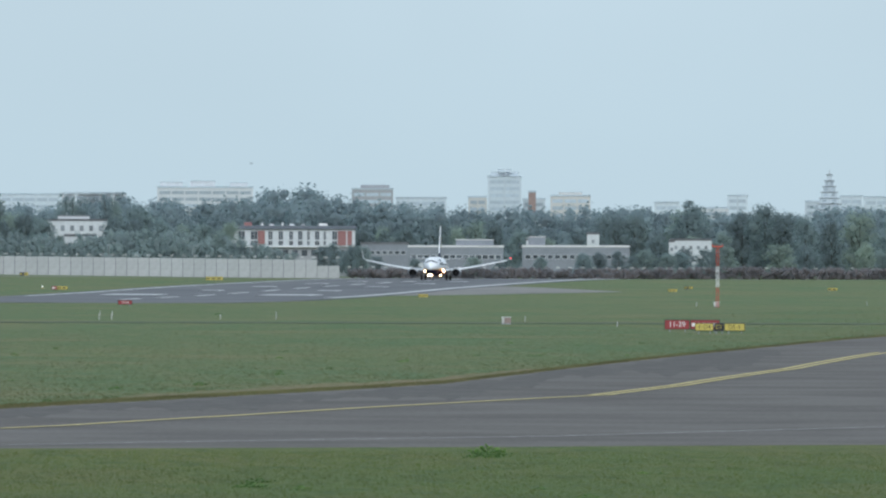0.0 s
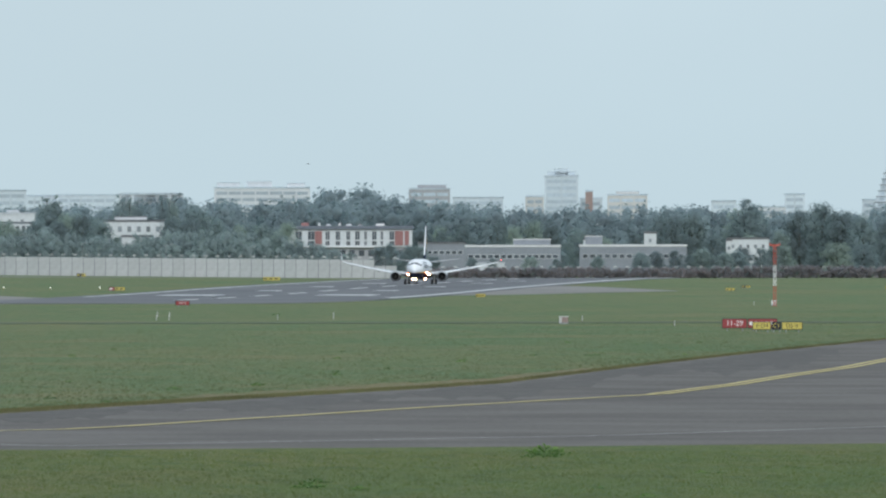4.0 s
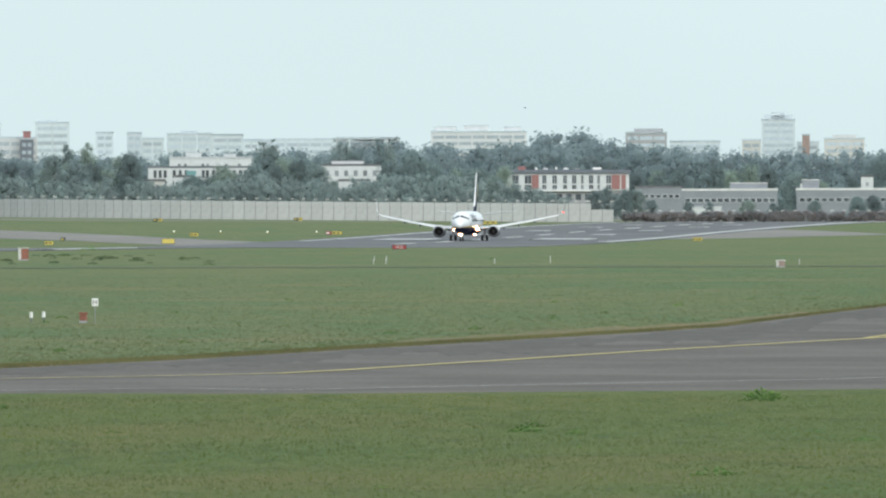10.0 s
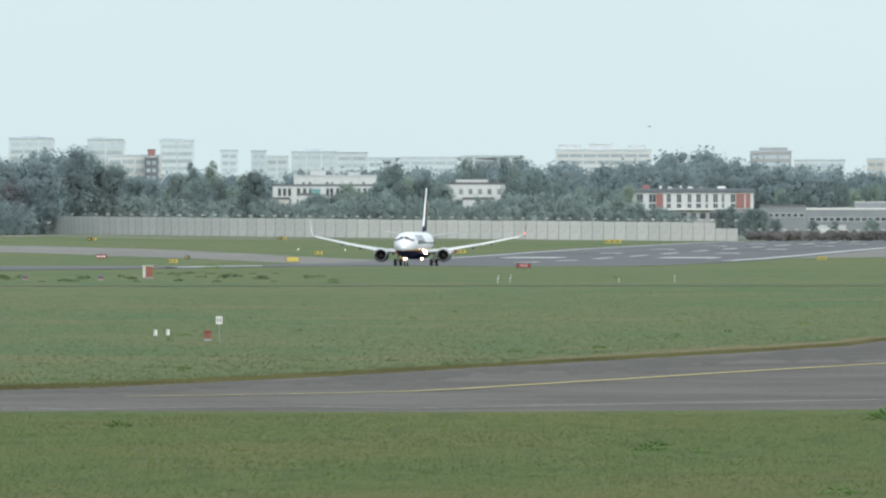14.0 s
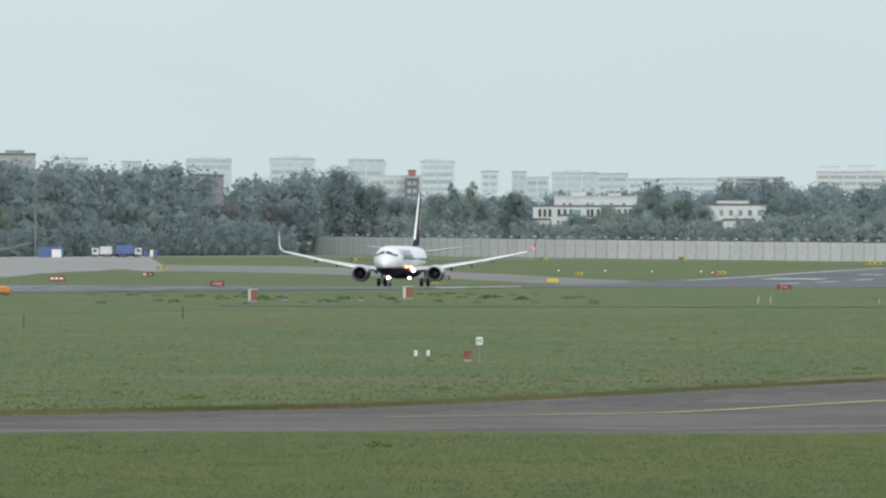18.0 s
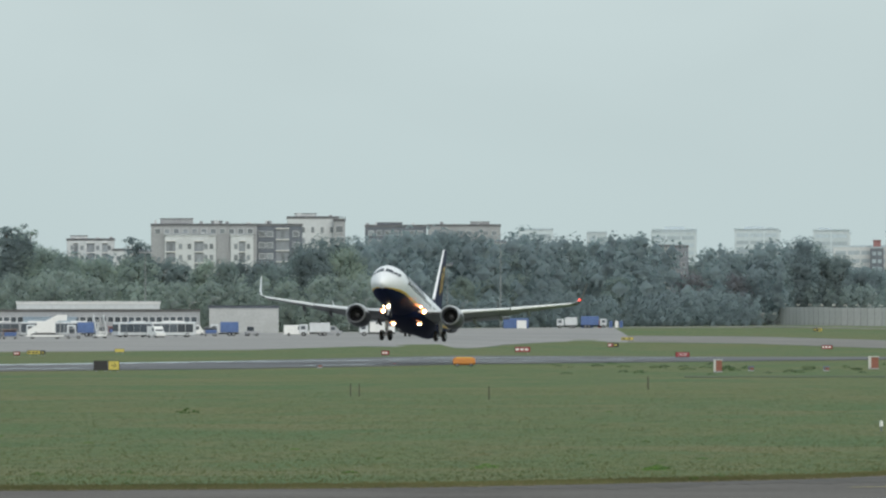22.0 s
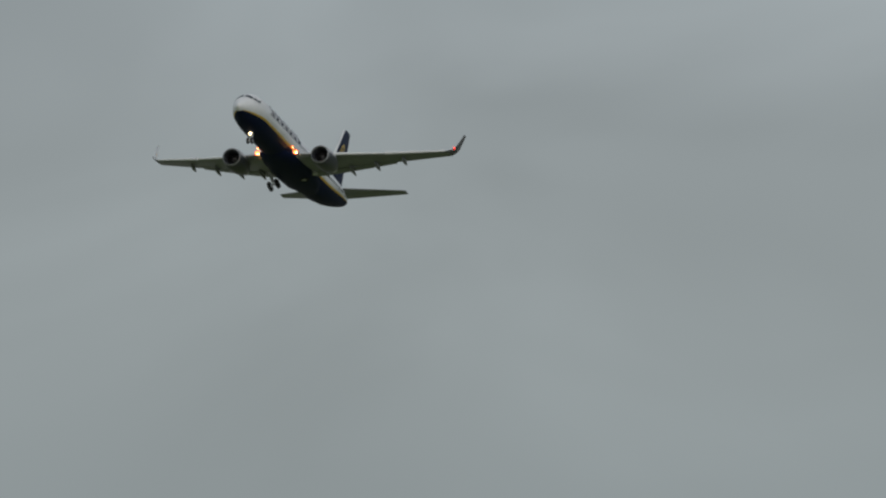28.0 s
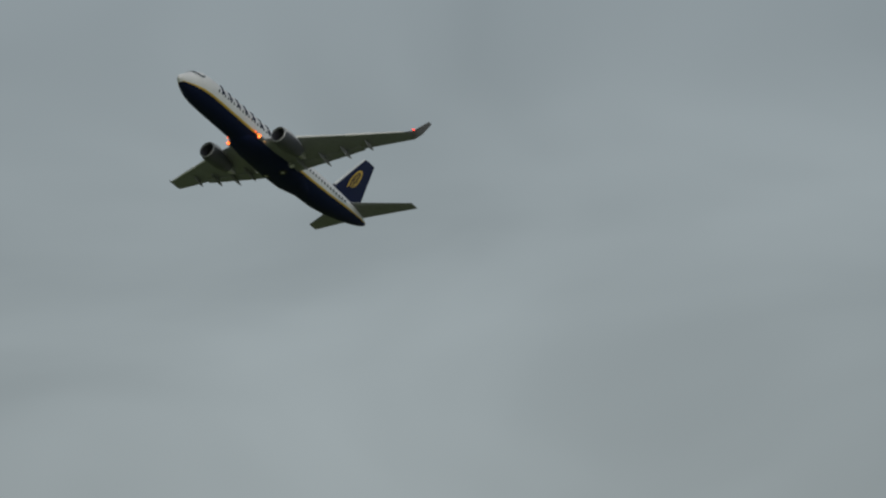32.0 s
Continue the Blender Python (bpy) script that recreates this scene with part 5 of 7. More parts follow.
def stairs_truck(b, d, turn=0.0, label="white mobile passenger stairs on the apron"):
    root = thing("passenger_stairs", label, "stairs", b, d, turn, group="passenger stairs")
    part("chassis", rounded(7.4, 2.1, 0.4, 0.75, 0.05), WHITE, root)
    n = 15
    for k in range(n):
        x, z = -3.2 + k * 0.37, 0.8 + k * 0.19
        part("step", solid(x, -0.85, z, x + 0.4, 0.85, z + 0.06), STEEL, root)
    for s in (-1, 1):
        bm = bmesh.new()
        vs = [bm.verts.new((x, s * 0.95 + o, z)) for o in (-0.03, 0.03) for x, z in ((-3.4, 0.75), (-3.0, 1.0 - 0.25), (2.7, 3.5), (4.2, 3.5), (4.2, 4.6), (2.4, 4.6), (-3.4, 1.75))]
        bm.faces.new(vs[:7][::-1])
        bm.faces.new(vs[7:])
        for i in range(7):
            bm.faces.new((vs[i], vs[(i + 1) % 7], vs[7 + (i + 1) % 7], vs[7 + i]))
        bmesh.ops.recalc_face_normals(bm, faces=bm.faces)
        part("side_panel", bm, WHITE, root)
        part("support", rod((2.9, s * 0.8, 0.7), (2.9, s * 0.8, 3.55), 0.07, seg=8), STEEL, root)
    part("landing", solid(2.3, -0.9, 3.5, 4.2, 0.9, 3.58), STEEL, root)
    wheel_pair(root, (-2.4, 2.3), -0.9, 0.9, 0.38)
    return root


def container(b, d, w, h, depth, material, label, name="container", turn=0.0):
    root = thing(name, label, "container", b, d, turn, group="containers")
    part("shell", solid(-w / 2, 0, 0.0, w / 2, depth, h, bevel=0.04), material, root)
    n = max(3, int(w / 0.8))
    for k in range(n):
        x = -w / 2 + 0.15 + (w - 0.3) * k / n
        part("rib", solid(x, -0.05, 0.15, x + (w - 0.3) / n * 0.45, -0.002, h - 0.15), material, root)
    return root


def light_mast(b, d, h, banded=True, label="tall apron floodlight mast banded red and white"):
    root = thing("floodlight_mast", label, "mast", b, d, group="floodlight masts")
    n = 7 if banded else 1
    base = 0.38 if banded else 0.17
    for k in range(n):
        bm = rod((0, 0, h * k / n), (0, 0, h * (k + 1) / n), base - base * 0.55 * k / n, base - base * 0.55 * (k + 1) / n, seg=10)
        part("pole_section", bm, (REDWHITE if k % 2 == 0 else WHITE) if banded and k < 5 else STEEL, root, smooth_angle=60)
    part("crossarm", solid(-1.5, -0.15, h, 1.5, 0.15, h + 0.25), STEEL, root)
    for x in (-1.3, -0.5, 0.5, 1.3):
        part("floodlight", rounded(0.55, 0.45, h + 0.25, h + 0.85, 0.06, x), DARK, root, "dark floodlight housing")
    return root


def street_lamp(b, d, h=9.0, label="slim grey lamp post behind the fence"):
    root = thing("street_lamp", label, "lamp", b, d, RNG.uniform(-60, 60), group="lamp posts")
    part("pole", rod((0, 0, 0), (0, 0, h), 0.10, 0.06, seg=8), STEEL, root)
    part("arm", rod((0, 0, h), (1.2, 0, h + 0.25), 0.05, seg=6), STEEL, root)
    part("lamp_head", rounded(0.8, 0.3, h + 0.18, h + 0.34, 0.04, 1.5), PALE, root, "pale lamp head")
    return root


def business_jet(b, d, turn, s=1.0, label="white business jet with a dark stripe parked on the apron"):
    root = thing("business_jet", label, "jet", b, d, turn, group="business jets")
    root.scale = (s, s, s)
    prof = [(9.5, 1.75, 0.05), (9.0, 1.8, 0.4), (8.0, 1.95, 0.75), (6.5, 2.1, 0.98), (4.0, 2.15, 1.05), (-3.0, 2.15, 1.05), (-6.0, 2.35, 0.8), (-8.5, 2.65, 0.35), (-9.5, 2.75, 0.08)]
    bm = bmesh.new()
    skin(bm, [[(x, r * math.cos(a * math.pi / 8), z + r * math.sin(a * math.pi / 8)) for a in range(16)] for x, z, r in prof], mi=lambda i: 1 if i in (10, 13) else 0)
    part("fuselage", bm, [SKIN, NAVY], root, "white fuselage with a dark stripe", smooth_angle=50)
    for q in (-1, 1):
        bm = bmesh.new()
        skin(bm, [foil(2.2, q * 0.8, 1.5, 3.6, 0.11), foil(-1.4, q * 8.6, 2.0, 1.2, 0.1), foil(-2.1, q * 8.9, 3.0, 0.6, 0.1)])
        bmesh.ops.recalc_face_normals(bm, faces=bm.faces)
        part("wing", bm, SKIN, root, smooth_angle=40)
        part("engine", rod((-3.2, q * 1.75, 2.75), (-6.4, q * 1.75, 2.75), 0.58, 0.42, seg=16), SKIN, root, smooth_angle=50)
        part("inlet", rod((-3.15, q * 1.75, 2.75), (-3.3, q * 1.75, 2.75), 0.5, 0.5, seg=16), BLACK, root)
        bm = bmesh.new()
        skin(bm, [foil(-8.2, 0, 5.55, 2.0, 0.1), foil(-9.4, q * 3.4, 5.6, 1.1, 0.1)])
        bmesh.ops.recalc_face_normals(bm, faces=bm.faces)
        part("tailplane", bm, SKIN, root, smooth_angle=40)
        for x in (-5.2, -4.2):
            part("cabin_window", solid(x + 6, q * 1.0 - 0.03, 2.35, x + 6.4, q * 1.0 + 0.03, 2.65), GLASS, root)
        part("gear_leg", rod((-0.6, q * 1.6, 0.0), (-0.6, q * 1.6, 1.5), 0.12, seg=8), SKIN, root)
        part("wheel", wheel_mesh("tyre", 0.36, 0.5, RUBBER), None, root, m=pose(-0.6, q * 1.6, 0.36))
    bm = bmesh.new()
    skin(bm, [foil(-5.2, 0, 2.9, 3.6, 0.1, "y"), foil(-7.9, 0, 5.6, 2.2, 0.1, "y")])
    bmesh.ops.recalc_face_normals(bm, faces=bm.faces)
    part("fin", bm, SKIN, root, smooth_angle=40)
    part("cockpit_glass", solid(8.0, -0.62, 2.35, 8.35, 0.62, 2.62, bevel=0.05), GLASS, root)
    part("nose_gear", rod((7.0, 0, 0), (7.0, 0, 1.3), 0.12, seg=8), SKIN, root)
    return root


def tiered_tower(b, d, w, top):
    """A church-like tower in stages under scaffold, each stage narrower."""
    root = thing("tiered_tower", "pale tiered spire in hazy distance above the trees", "tower", b, d)
    n = 7
    for k in range(n):
        z0, z1 = top * (0.58 + 0.42 * k / n), top * (0.58 + 0.42 * (k + 1) / n)
        hw = w * 0.62 * (1 - 0.8 * k / (n - 1))
        stage = part("stage", solid(-hw, -hw, z0 if k else -0.3, hw, hw, z1 - 0.3, bevel=0.1), FARWALL_HAZED, root)
        part("gallery", solid(-hw - 0.35, -hw - 0.35, z1 - 0.3, hw + 0.35, hw + 0.35, z1, bevel=0.05), PANE, stage)
        if k < n - 1:
            for x in (-hw * 0.5, hw * 0.5):
                part("opening", solid(x - hw * 0.22, -hw - 0.06, z1 - 0.75 * (z1 - max(z0, z1 - 4)), x + hw * 0.22, -hw - 0.005, z1 - 0.6), FARGLASS_HAZED, stage)
    part("finial", rod((0, 0, top), (0, 0, top + 2.0), 0.25, 0.05, seg=6), STEEL, root)


def storage_tank(b, d, w, top):
    root = thing("storage_tank", "white round storage tank with a shallow dome", "tank", b, d)
    bm = bmesh.new()
    rings = []
    for r, z in ((w / 2, 0), (w / 2, top * 0.86), (w * 0.47, top * 0.91), (w * 0.33, top * 0.965), (w * 0.15, top * 0.995), (0.05, top)):
        rings.append([(r * math.cos(2 * math.pi * i / 32), r * math.sin(2 * math.pi * i / 32), z) for i in range(32)])
    skin(bm, rings)
    part("shell", bm, WHITE, root, smooth_angle=30)
    for k in range(24):
        a, c = 2 * math.pi * k / 24, 2 * math.pi * (k + 1) / 24
        part("rail_post", rod((w / 2 * math.cos(a), w / 2 * math.sin(a), top * 0.86), (w / 2 * math.cos(a), w / 2 * math.sin(a), top * 0.86 + 1.1), 0.06, seg=5), STEEL, root)
        part("rail", rod((w / 2 * math.cos(a), w / 2 * math.sin(a), top * 0.86 + 1.1), (w / 2 * math.cos(c), w / 2 * math.sin(c), top * 0.86 + 1.1), 0.05, seg=5), STEEL, root)


def boundary_wall(b_end, b_low, b_high, d):
    """A concrete panel wall between dark posts: straight, then bending away from the field; its first stretch is lower."""
    root = tagged(new("wall_boundary"), "long pale grey concrete panel wall along the airfield edge", "wall", kind="structure")
    w = 3.12
    tall, short = [finish("panel", solid(0.03, -0.09, -0.4, w - 0.03, 0.09, h, bevel=0.03), WALL_GREY) for h in (5.12, 3.5)]
    post = finish("post", solid(-0.10, -0.105, -0.4, 0.10, 0.105, 5.2, bevel=0.02), ROOFING)
    b = b_low
    while b > b_end:
        away = math.acos(lerp(b, [(-4.25, 0.22), (-4.1, 0.33), (-3.92, 0.52), (-3.69, 0.64), (-3.23, 0.80), (-2.75, 0.92), (-2.5, 1.0)]))
        step = math.degrees(w * math.cos(away) / d)
        d += w * math.sin(away)
        b -= step
        x, y = at(b, d)
        m = pose(x, y, height(x, y) + RNG.uniform(-0.05, 0.05), 0, 0, -b - math.degrees(away))
        part("panel", tall if b < b_high else short, None, root, m=m)
        part("post", post, None, root, m=m)


FENCE = {}


def fence_line(b0, b1, d0, d1, base=0.0):
    """A steel fence: posts with angled white-tipped tops and wires between."""
    root = tagged(new("fence"), "steel security fence with pale post tops", "fence", kind="structure")
    if "post" not in FENCE:
        bm = bmesh.new()
        tube(bm, (0, 0, 0), (0, 0, 2.9), 0.05, 0.05, 6)
        tube(bm, (0, 0, 2.9), (-0.3, -0.1, 3.25), 0.04, 0.04, 5)
        tube(bm, (0, 0, 2.9), (0.3, 0.1, 3.25), 0.04, 0.04, 5)
        box(bm, -0.42, -0.2, 3.15, -0.1, 0.02, 3.42, 1)
        box(bm, 0.1, -0.02, 3.15, 0.42, 0.2, 3.42, 1)
        FENCE["post"] = finish("post", bm, [STEEL, WHITE])
    count = max(2, int(abs(b1 - b0) * d0 * math.pi / 180 / 3.4))
    pts = []
    for k in range(count + 1):
        b, d = b0 + (b1 - b0) * k / count, d0 + (d1 - d0) * k / count
        x, y = at(b, d)
        z = height(x, y)
        pts.append((x, y, z))
        if base > 3.5:
            z += 2.6
        part("post", FENCE["post"], None, root, m=pose(x, y, z, 0, 0, -b))
    bm = bmesh.new()
    lift = 2.6 if base > 3.5 else 0.0
    for p, q in zip(pts, pts[1:]):
        for h in (0.5, 1.2, 1.9, 2.6, 3.1):
            tube(bm, (p[0], p[1], p[2] + h + lift), (q[0], q[1], q[2] + h + lift), 0.018, 0.018, 3, caps=False)
    tagged(part("wire", bm, STEEL, root), kind="stuff")


def letter_board(b, d):
    root = thing("letter_board", "small white board with a black letter on a thin post", "sign", b, d)
    part("post", rod((0, 0.05, -0.1), (0, 0.05, 0.9), 0.02, seg=8), STEEL, root)
    brd = part("board", solid(-0.15, 0, 0.84, 0.15, 0.04, 1.2, bevel=0.015), WHITE, root)
    writing("lettering", "H", 0.30, BLACK, brd, pose(0, -0.012, 1.02, 90), "black painted letter")


def field_mast(b, d, top):
    root = thing("antenna_mast", "red and white lattice mast with a red crossbar", "mast", b, d)
    n = 9
    for k in range(n):
        z0, z1 = top * k / n, top * (k + 1) / n
        bm = bmesh.new()
        for sx, sy in ((-1, -1), (1, -1), (1, 1), (-1, 1)):
            tube(bm, (sx * 0.14, sy * 0.14, z0), (sx * 0.14, sy * 0.14, z1), 0.035, 0.035, 5)
        for sy in (-1, 1):
            tube(bm, (-0.14, sy * 0.14, z0), (0.14, sy * 0.14, z1), 0.022, 0.022, 4)
            tube(bm, (0.14, sy * 0.14, z0), (-0.14, sy * 0.14, z1), 0.022, 0.022, 4)
        part("section", bm, REDWHITE if k < 3 or k > 5 else WHITE, root)
    bar = part("crossbar", solid(-0.6, -0.08, top - 0.18, 0.6, 0.08, top, bevel=0.02), REDWHITE, root)
    for x in (-0.55, 0.55):
        part("lamp", rod((x, 0, top), (x, 0, top + 0.18), 0.07, 0.05, seg=8), REDWHITE, bar, "unlit red obstruction light")


def orange_cart(b, d, w, h):
    root = thing("trailer", "orange covered equipment trailer on the grass", "trailer", b, d)
    part("cover", solid(-w / 2, 0, h * 0.22, w / 2, 1.6, h * 0.92, bevel=0.12), ORANGE, root)
    part("top_rail", solid(-w / 2 + 0.3, 0.2, h * 0.92, w / 2 - 0.3, 1.4, h, bevel=0.03), GOLD, root)
    part("frame", solid(-w / 2 + 0.1, 0.1, h * 0.14, w / 2 - 0.1, 1.5, h * 0.22), BLACK, root)
    wheel_pair(root, (-w * 0.3, w * 0.3), 0.15, 1.45, 0.2)


def bird(b, d, z):
    x, y = at(b, d)
    root = tagged(new("bird"), "small dark bird hovering in the sky", "bird")
    root.matrix_basis = pose(x, y, z, 0, 0, -b + 20)
    bm = bmesh.new()
    skin(bm, [[(px, r * math.cos(a * math.pi / 4), r * math.sin(a * math.pi / 4)) for a in range(8)] for px, r in ((0.2, 0.01), (0.14, 0.035), (0.02, 0.05), (-0.12, 0.03), (-0.28, 0.02))])
    part("body", bm, BLACK, root, smooth_angle=60)
    for s in (-1, 1):
        bm = bmesh.new()
        skin(bm, [foil(0.10, s * 0.03, 0.02, 0.16, 0.1), foil(0.14, s * 0.17, 0.07, 0.15, 0.08), foil(0.02, s * 0.37, 0.06, 0.06, 0.06)])
        bmesh.ops.recalc_face_normals(bm, faces=bm.faces)
        part("wing", bm, BLACK, root)


def weed(b, d, s, label="leafy green weed in the mown grass", dark=False):
    """A low clump of broad leaves on thin stems."""
    if "weed" not in FENCE:
        rng = random.Random(3)
        verts, faces = [], []
        for _ in range(70):
            a, r, h = rng.uniform(0, 6.28), rng.uniform(0.0, 1.0) ** 0.7, rng.uniform(0.05, 0.5)
            c = Vector((r * math.cos(a), 0.7 * r * math.sin(a), h * (1.15 - 0.6 * r)))
            t = Vector((math.cos(a + rng.uniform(-1, 1)), math.sin(a), rng.uniform(-0.3, 0.8))).normalized()
            n = t.cross(Vector((rng.uniform(-1, 1), rng.uniform(-1, 1), 0.6))).normalized()
            w = rng.uniform(0.07, 0.17)
            i = len(verts)
            verts += [c - t * w, c + n * w * 0.45, c + t * w, c - n * w * 0.45]
            faces.append((i, i + 1, i + 2, i + 3))
        me = bpy.data.meshes.new("leaves")
        me.from_pydata(verts, [], faces)
        me.materials.append(WEED)
        FENCE["weed"] = me
        FENCE["dark_weed"] = me.copy()
        FENCE["dark_weed"].materials[0] = DARK_WEED
        FENCE["stem"] = finish("stem", rod((0, 0, -0.05), (0.02, 0, 0.35), 0.02, 0.008, seg=5), WEED)
    root = thing("weed", label, "weed", b, d, RNG.uniform(-40, 40), group="weeds in the grass")
    root.scale = (s, s, s * RNG.uniform(0.7, 1.0))
    part("leaves", FENCE["dark_weed" if dark else "weed"], None, root)
    part("stem", FENCE["stem"], None, root)


def tufts(name, count, b0, b1, near, far, size, label, seed, edge=None, material=None, blades=3):
    """Grass blades in tufts, far too many to count."""
    rng = np.random.default_rng(seed)
    b = rng.uniform(b0, b1, count)
    f = rng.uniform(0, 1, count) ** (2.4 if far > 400 else 0.85)
    if edge:
        bs, ds = np.array([p[0] for p in edge])[::-1], np.array([p[1] for p in edge])[::-1]
        d = np.interp(b, bs, ds) + near + (far - near) * f
    else:
        d = near + (far - near) * f
    x, y = d * np.sin(np.radians(b)), d * np.cos(np.radians(b))
    k = blades
    n = count * k
    cx, cy = np.repeat(x, k) + rng.normal(0, size * 0.4, n), np.repeat(y, k) + rng.normal(0, size * 0.4, n)
    a = rng.uniform(-1.2, 1.2, n)
    w, h = size * rng.uniform(0.10, 0.35, n), size * rng.uniform(0.25, 0.75, n)
    lean = rng.normal(0, 0.5, n) * h
    v = np.zeros((n, 3, 3))
    v[:, 0] = np.stack([cx - w * np.cos(a), cy - w * np.sin(a), np.full(n, -0.01)], 1)
    v[:, 1] = np.stack([cx + w * np.cos(a), cy + w * np.sin(a), np.full(n, -0.01)], 1)
    v[:, 2] = np.stack([cx + lean, cy + lean * 0.5, h], 1)
    me = bpy.data.meshes.new(name)
    me.vertices.add(n * 3)
    me.vertices.foreach_set("co", v.ravel())
    me.loops.add(n * 3)
    me.loops.foreach_set("vertex_index", np.arange(n * 3))
    me.polygons.add(n)
    me.polygons.foreach_set("loop_start", np.arange(0, n * 3, 3))
    me.update(calc_edges=True)
    up = np.zeros((n * 3, 3))
    up[:, 1], up[:, 2] = -0.35, 0.94
    me.normals_split_custom_set_from_vertices(up.tolist())
    me.materials.append(material or TUFT)
    tagged(new(name, me), label, "grass", kind="stuff")


def grow_field():
    tufts("grass", 95000, -8.6, 2.6, 196, 316.0, 0.125, "short green grass blades of the near strip", 1, blades=1)
    tufts("grass", 40000, -9.8, 2.6, 1.5, 420.0, 0.11, "rough green and straw grass beyond the taxiway", 2, NEAR_FAR, FIELD_TUFT, blades=2)
    tufts("grass", 15000, -9.8, 2.6, -0.6, 7.0, 0.2, "ragged tufts along the taxiway verge", 3, NEAR_FAR, DRY_TUFT)
    for b, d, s in WEEDS:
        weed(b, d, s)
    rng = random.Random(8)
    for k in range(110):
        b = rng.uniform(-9.5, 2.4)
        d = rng.uniform(215, 290) if k % 3 == 0 else lerp(b, NEAR_FAR[::-1]) + 3 + 260 * rng.random() ** 1.6
        weed(b, d, rng.uniform(0.10, 0.26), "small leafy clump in the mown grass")
    # taller weeds left standing along the far edge of the mown field
    for k in range(64):
        weed(rng.uniform(-5.4, -2.7), rng.uniform(935, 1110), rng.uniform(0.3, 0.8), "dark green clump of tall weeds by the runway", True)


# ---- the far city ----
build_ground()
build_pavements()
block("apartment_block", "long white office building with stepped roof beyond the trees", -1.267, 4300, 38.2, 32.37, depth=16, wall=PALE, bands=3, penthouse=((-18, -9, 2.0), (-6, 4, 2.4), (10, 17, 1.8)), group="far city blocks", storey=2.6)
block("apartment_block", "broad grey office block beyond the trees", -0.376, 4500, 17.17, 33.06, depth=16, wall=GREY, bands=3, penthouse=((-5, 7, 1.6),), group="far city blocks")
block("apartment_block", "tall pale residential tower with banded floors", 0.327, 4600, 14.18, 39.09, depth=16, wall=FARWALL_HAZED, bands=10, penthouse=((-6, 6, 1.8), (-3, 3, 3.0)), group="far city blocks", storey=2.9)
block("apartment_block", "narrow dark red boiler house chimney block", 0.474, 4550, 3.09, 32.33, depth=4, wall=DULL_BRICK, bands=0, penthouse=(), group="far city blocks")
block("apartment_block", "pale hazy apartment block beyond the trees", 0.484, 4560, 9.53, 29.3, depth=16, wall=FARWALL_HAZED, bands=2, penthouse=(), group="far city blocks")
block("apartment_block", "pale hazy apartment block beyond the trees", 0.678, 4600, 17.07, 30.98, depth=16, wall=CREAM, bands=4, penthouse=((-5, 5, 1.4),), group="far city blocks")
block("apartment_block", "pale hazy apartment block beyond the trees", -0.117, 4650, 21.87, 30.13, depth=16, wall=FARWALL_HAZED, bands=2, penthouse=(), group="far city blocks")
block("apartment_block", "pale hazy apartment block beyond the trees", 0.184, 4650, 8.02, 30.67, depth=16, wall=CREAM, bands=2, penthouse=(), group="far city blocks")
block("apartment_block", "pale hazy apartment block beyond the trees", 1.191, 4500, 10.35, 27.71, depth=16, wall=FARWALL_HAZED, bands=3, penthouse=(), group="far city blocks")
block("apartment_block", "pale hazy apartment block beyond the trees", 1.44, 4400, 12.42, 24.97, depth=16, wall=PALE, bands=3, penthouse=(), group="far city blocks")
block("apartment_block", "pale hazy apartment block beyond the trees", 1.568, 4600, 8.65, 31.15, depth=16, wall=FARWALL_HAZED, bands=3, penthouse=(), group="far city blocks")
block("apartment_block", "pale hazy apartment block beyond the trees", 1.978, 4600, 8.17, 28.82, depth=16, wall=FARWALL_HAZED, bands=2, penthouse=(), group="far city blocks")
block("apartment_block", "pale hazy apartment block beyond the trees", 2.173, 4600, 9.61, 31.02, depth=16, wall=FARWALL_HAZED, bands=3, penthouse=(), group="far city blocks")
block("apartment_block", "pale hazy apartment block beyond the trees", 2.341, 4500, 15.99, 30.04, depth=16, wall=FARWALL_HAZED, bands=3, penthouse=(), group="far city blocks")
block("apartment_block", "pale hazy apartment block beyond the trees", 2.562, 4500, 18.81, 29.37, depth=16, wall=FARWALL_HAZED, bands=3, penthouse=(), group="far city blocks")
block("apartment_block", "pale hazy apartment block beyond the trees", -1.86, 4600, 25.48, 31.7, depth=16, wall=FARWALL_HAZED, bands=2, penthouse=(), group="far city blocks")
block("apartment_block", "pale hazy apartment block beyond the trees", -2.288, 4650, 38.88, 31.17, depth=16, wall=FARWALL_HAZED, bands=2, penthouse=(), group="far city blocks")
block("apartment_block", "pale hazy apartment block beyond the trees", -4.272, 4500, 13.19, 37.9, depth=16, wall=FARWALL_HAZED, bands=6, penthouse=((-3, 4, 1.2),), group="far city blocks")
block("apartment_block", "pale hazy apartment block beyond the trees", -3.901, 4550, 14.05, 37.42, depth=16, wall=FARWALL_HAZED, bands=7, penthouse=(), group="far city blocks")
block("apartment_block", "tall pale apartment tower with balconies", -3.537, 4400, 13.82, 36.96, depth=16, wall=FARWALL_HAZED, bands=8, penthouse=((-6, 2, 0.8),), group="far city blocks")
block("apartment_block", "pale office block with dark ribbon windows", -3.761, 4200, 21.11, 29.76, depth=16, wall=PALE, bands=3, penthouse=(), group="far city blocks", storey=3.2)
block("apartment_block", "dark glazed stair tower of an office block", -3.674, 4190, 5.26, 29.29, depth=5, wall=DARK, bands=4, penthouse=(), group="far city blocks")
block("apartment_block", "pale hazy apartment block beyond the trees", -3.259, 4600, 7.47, 34.13, depth=16, wall=FARWALL_HAZED, bands=6, penthouse=(), group="far city blocks")
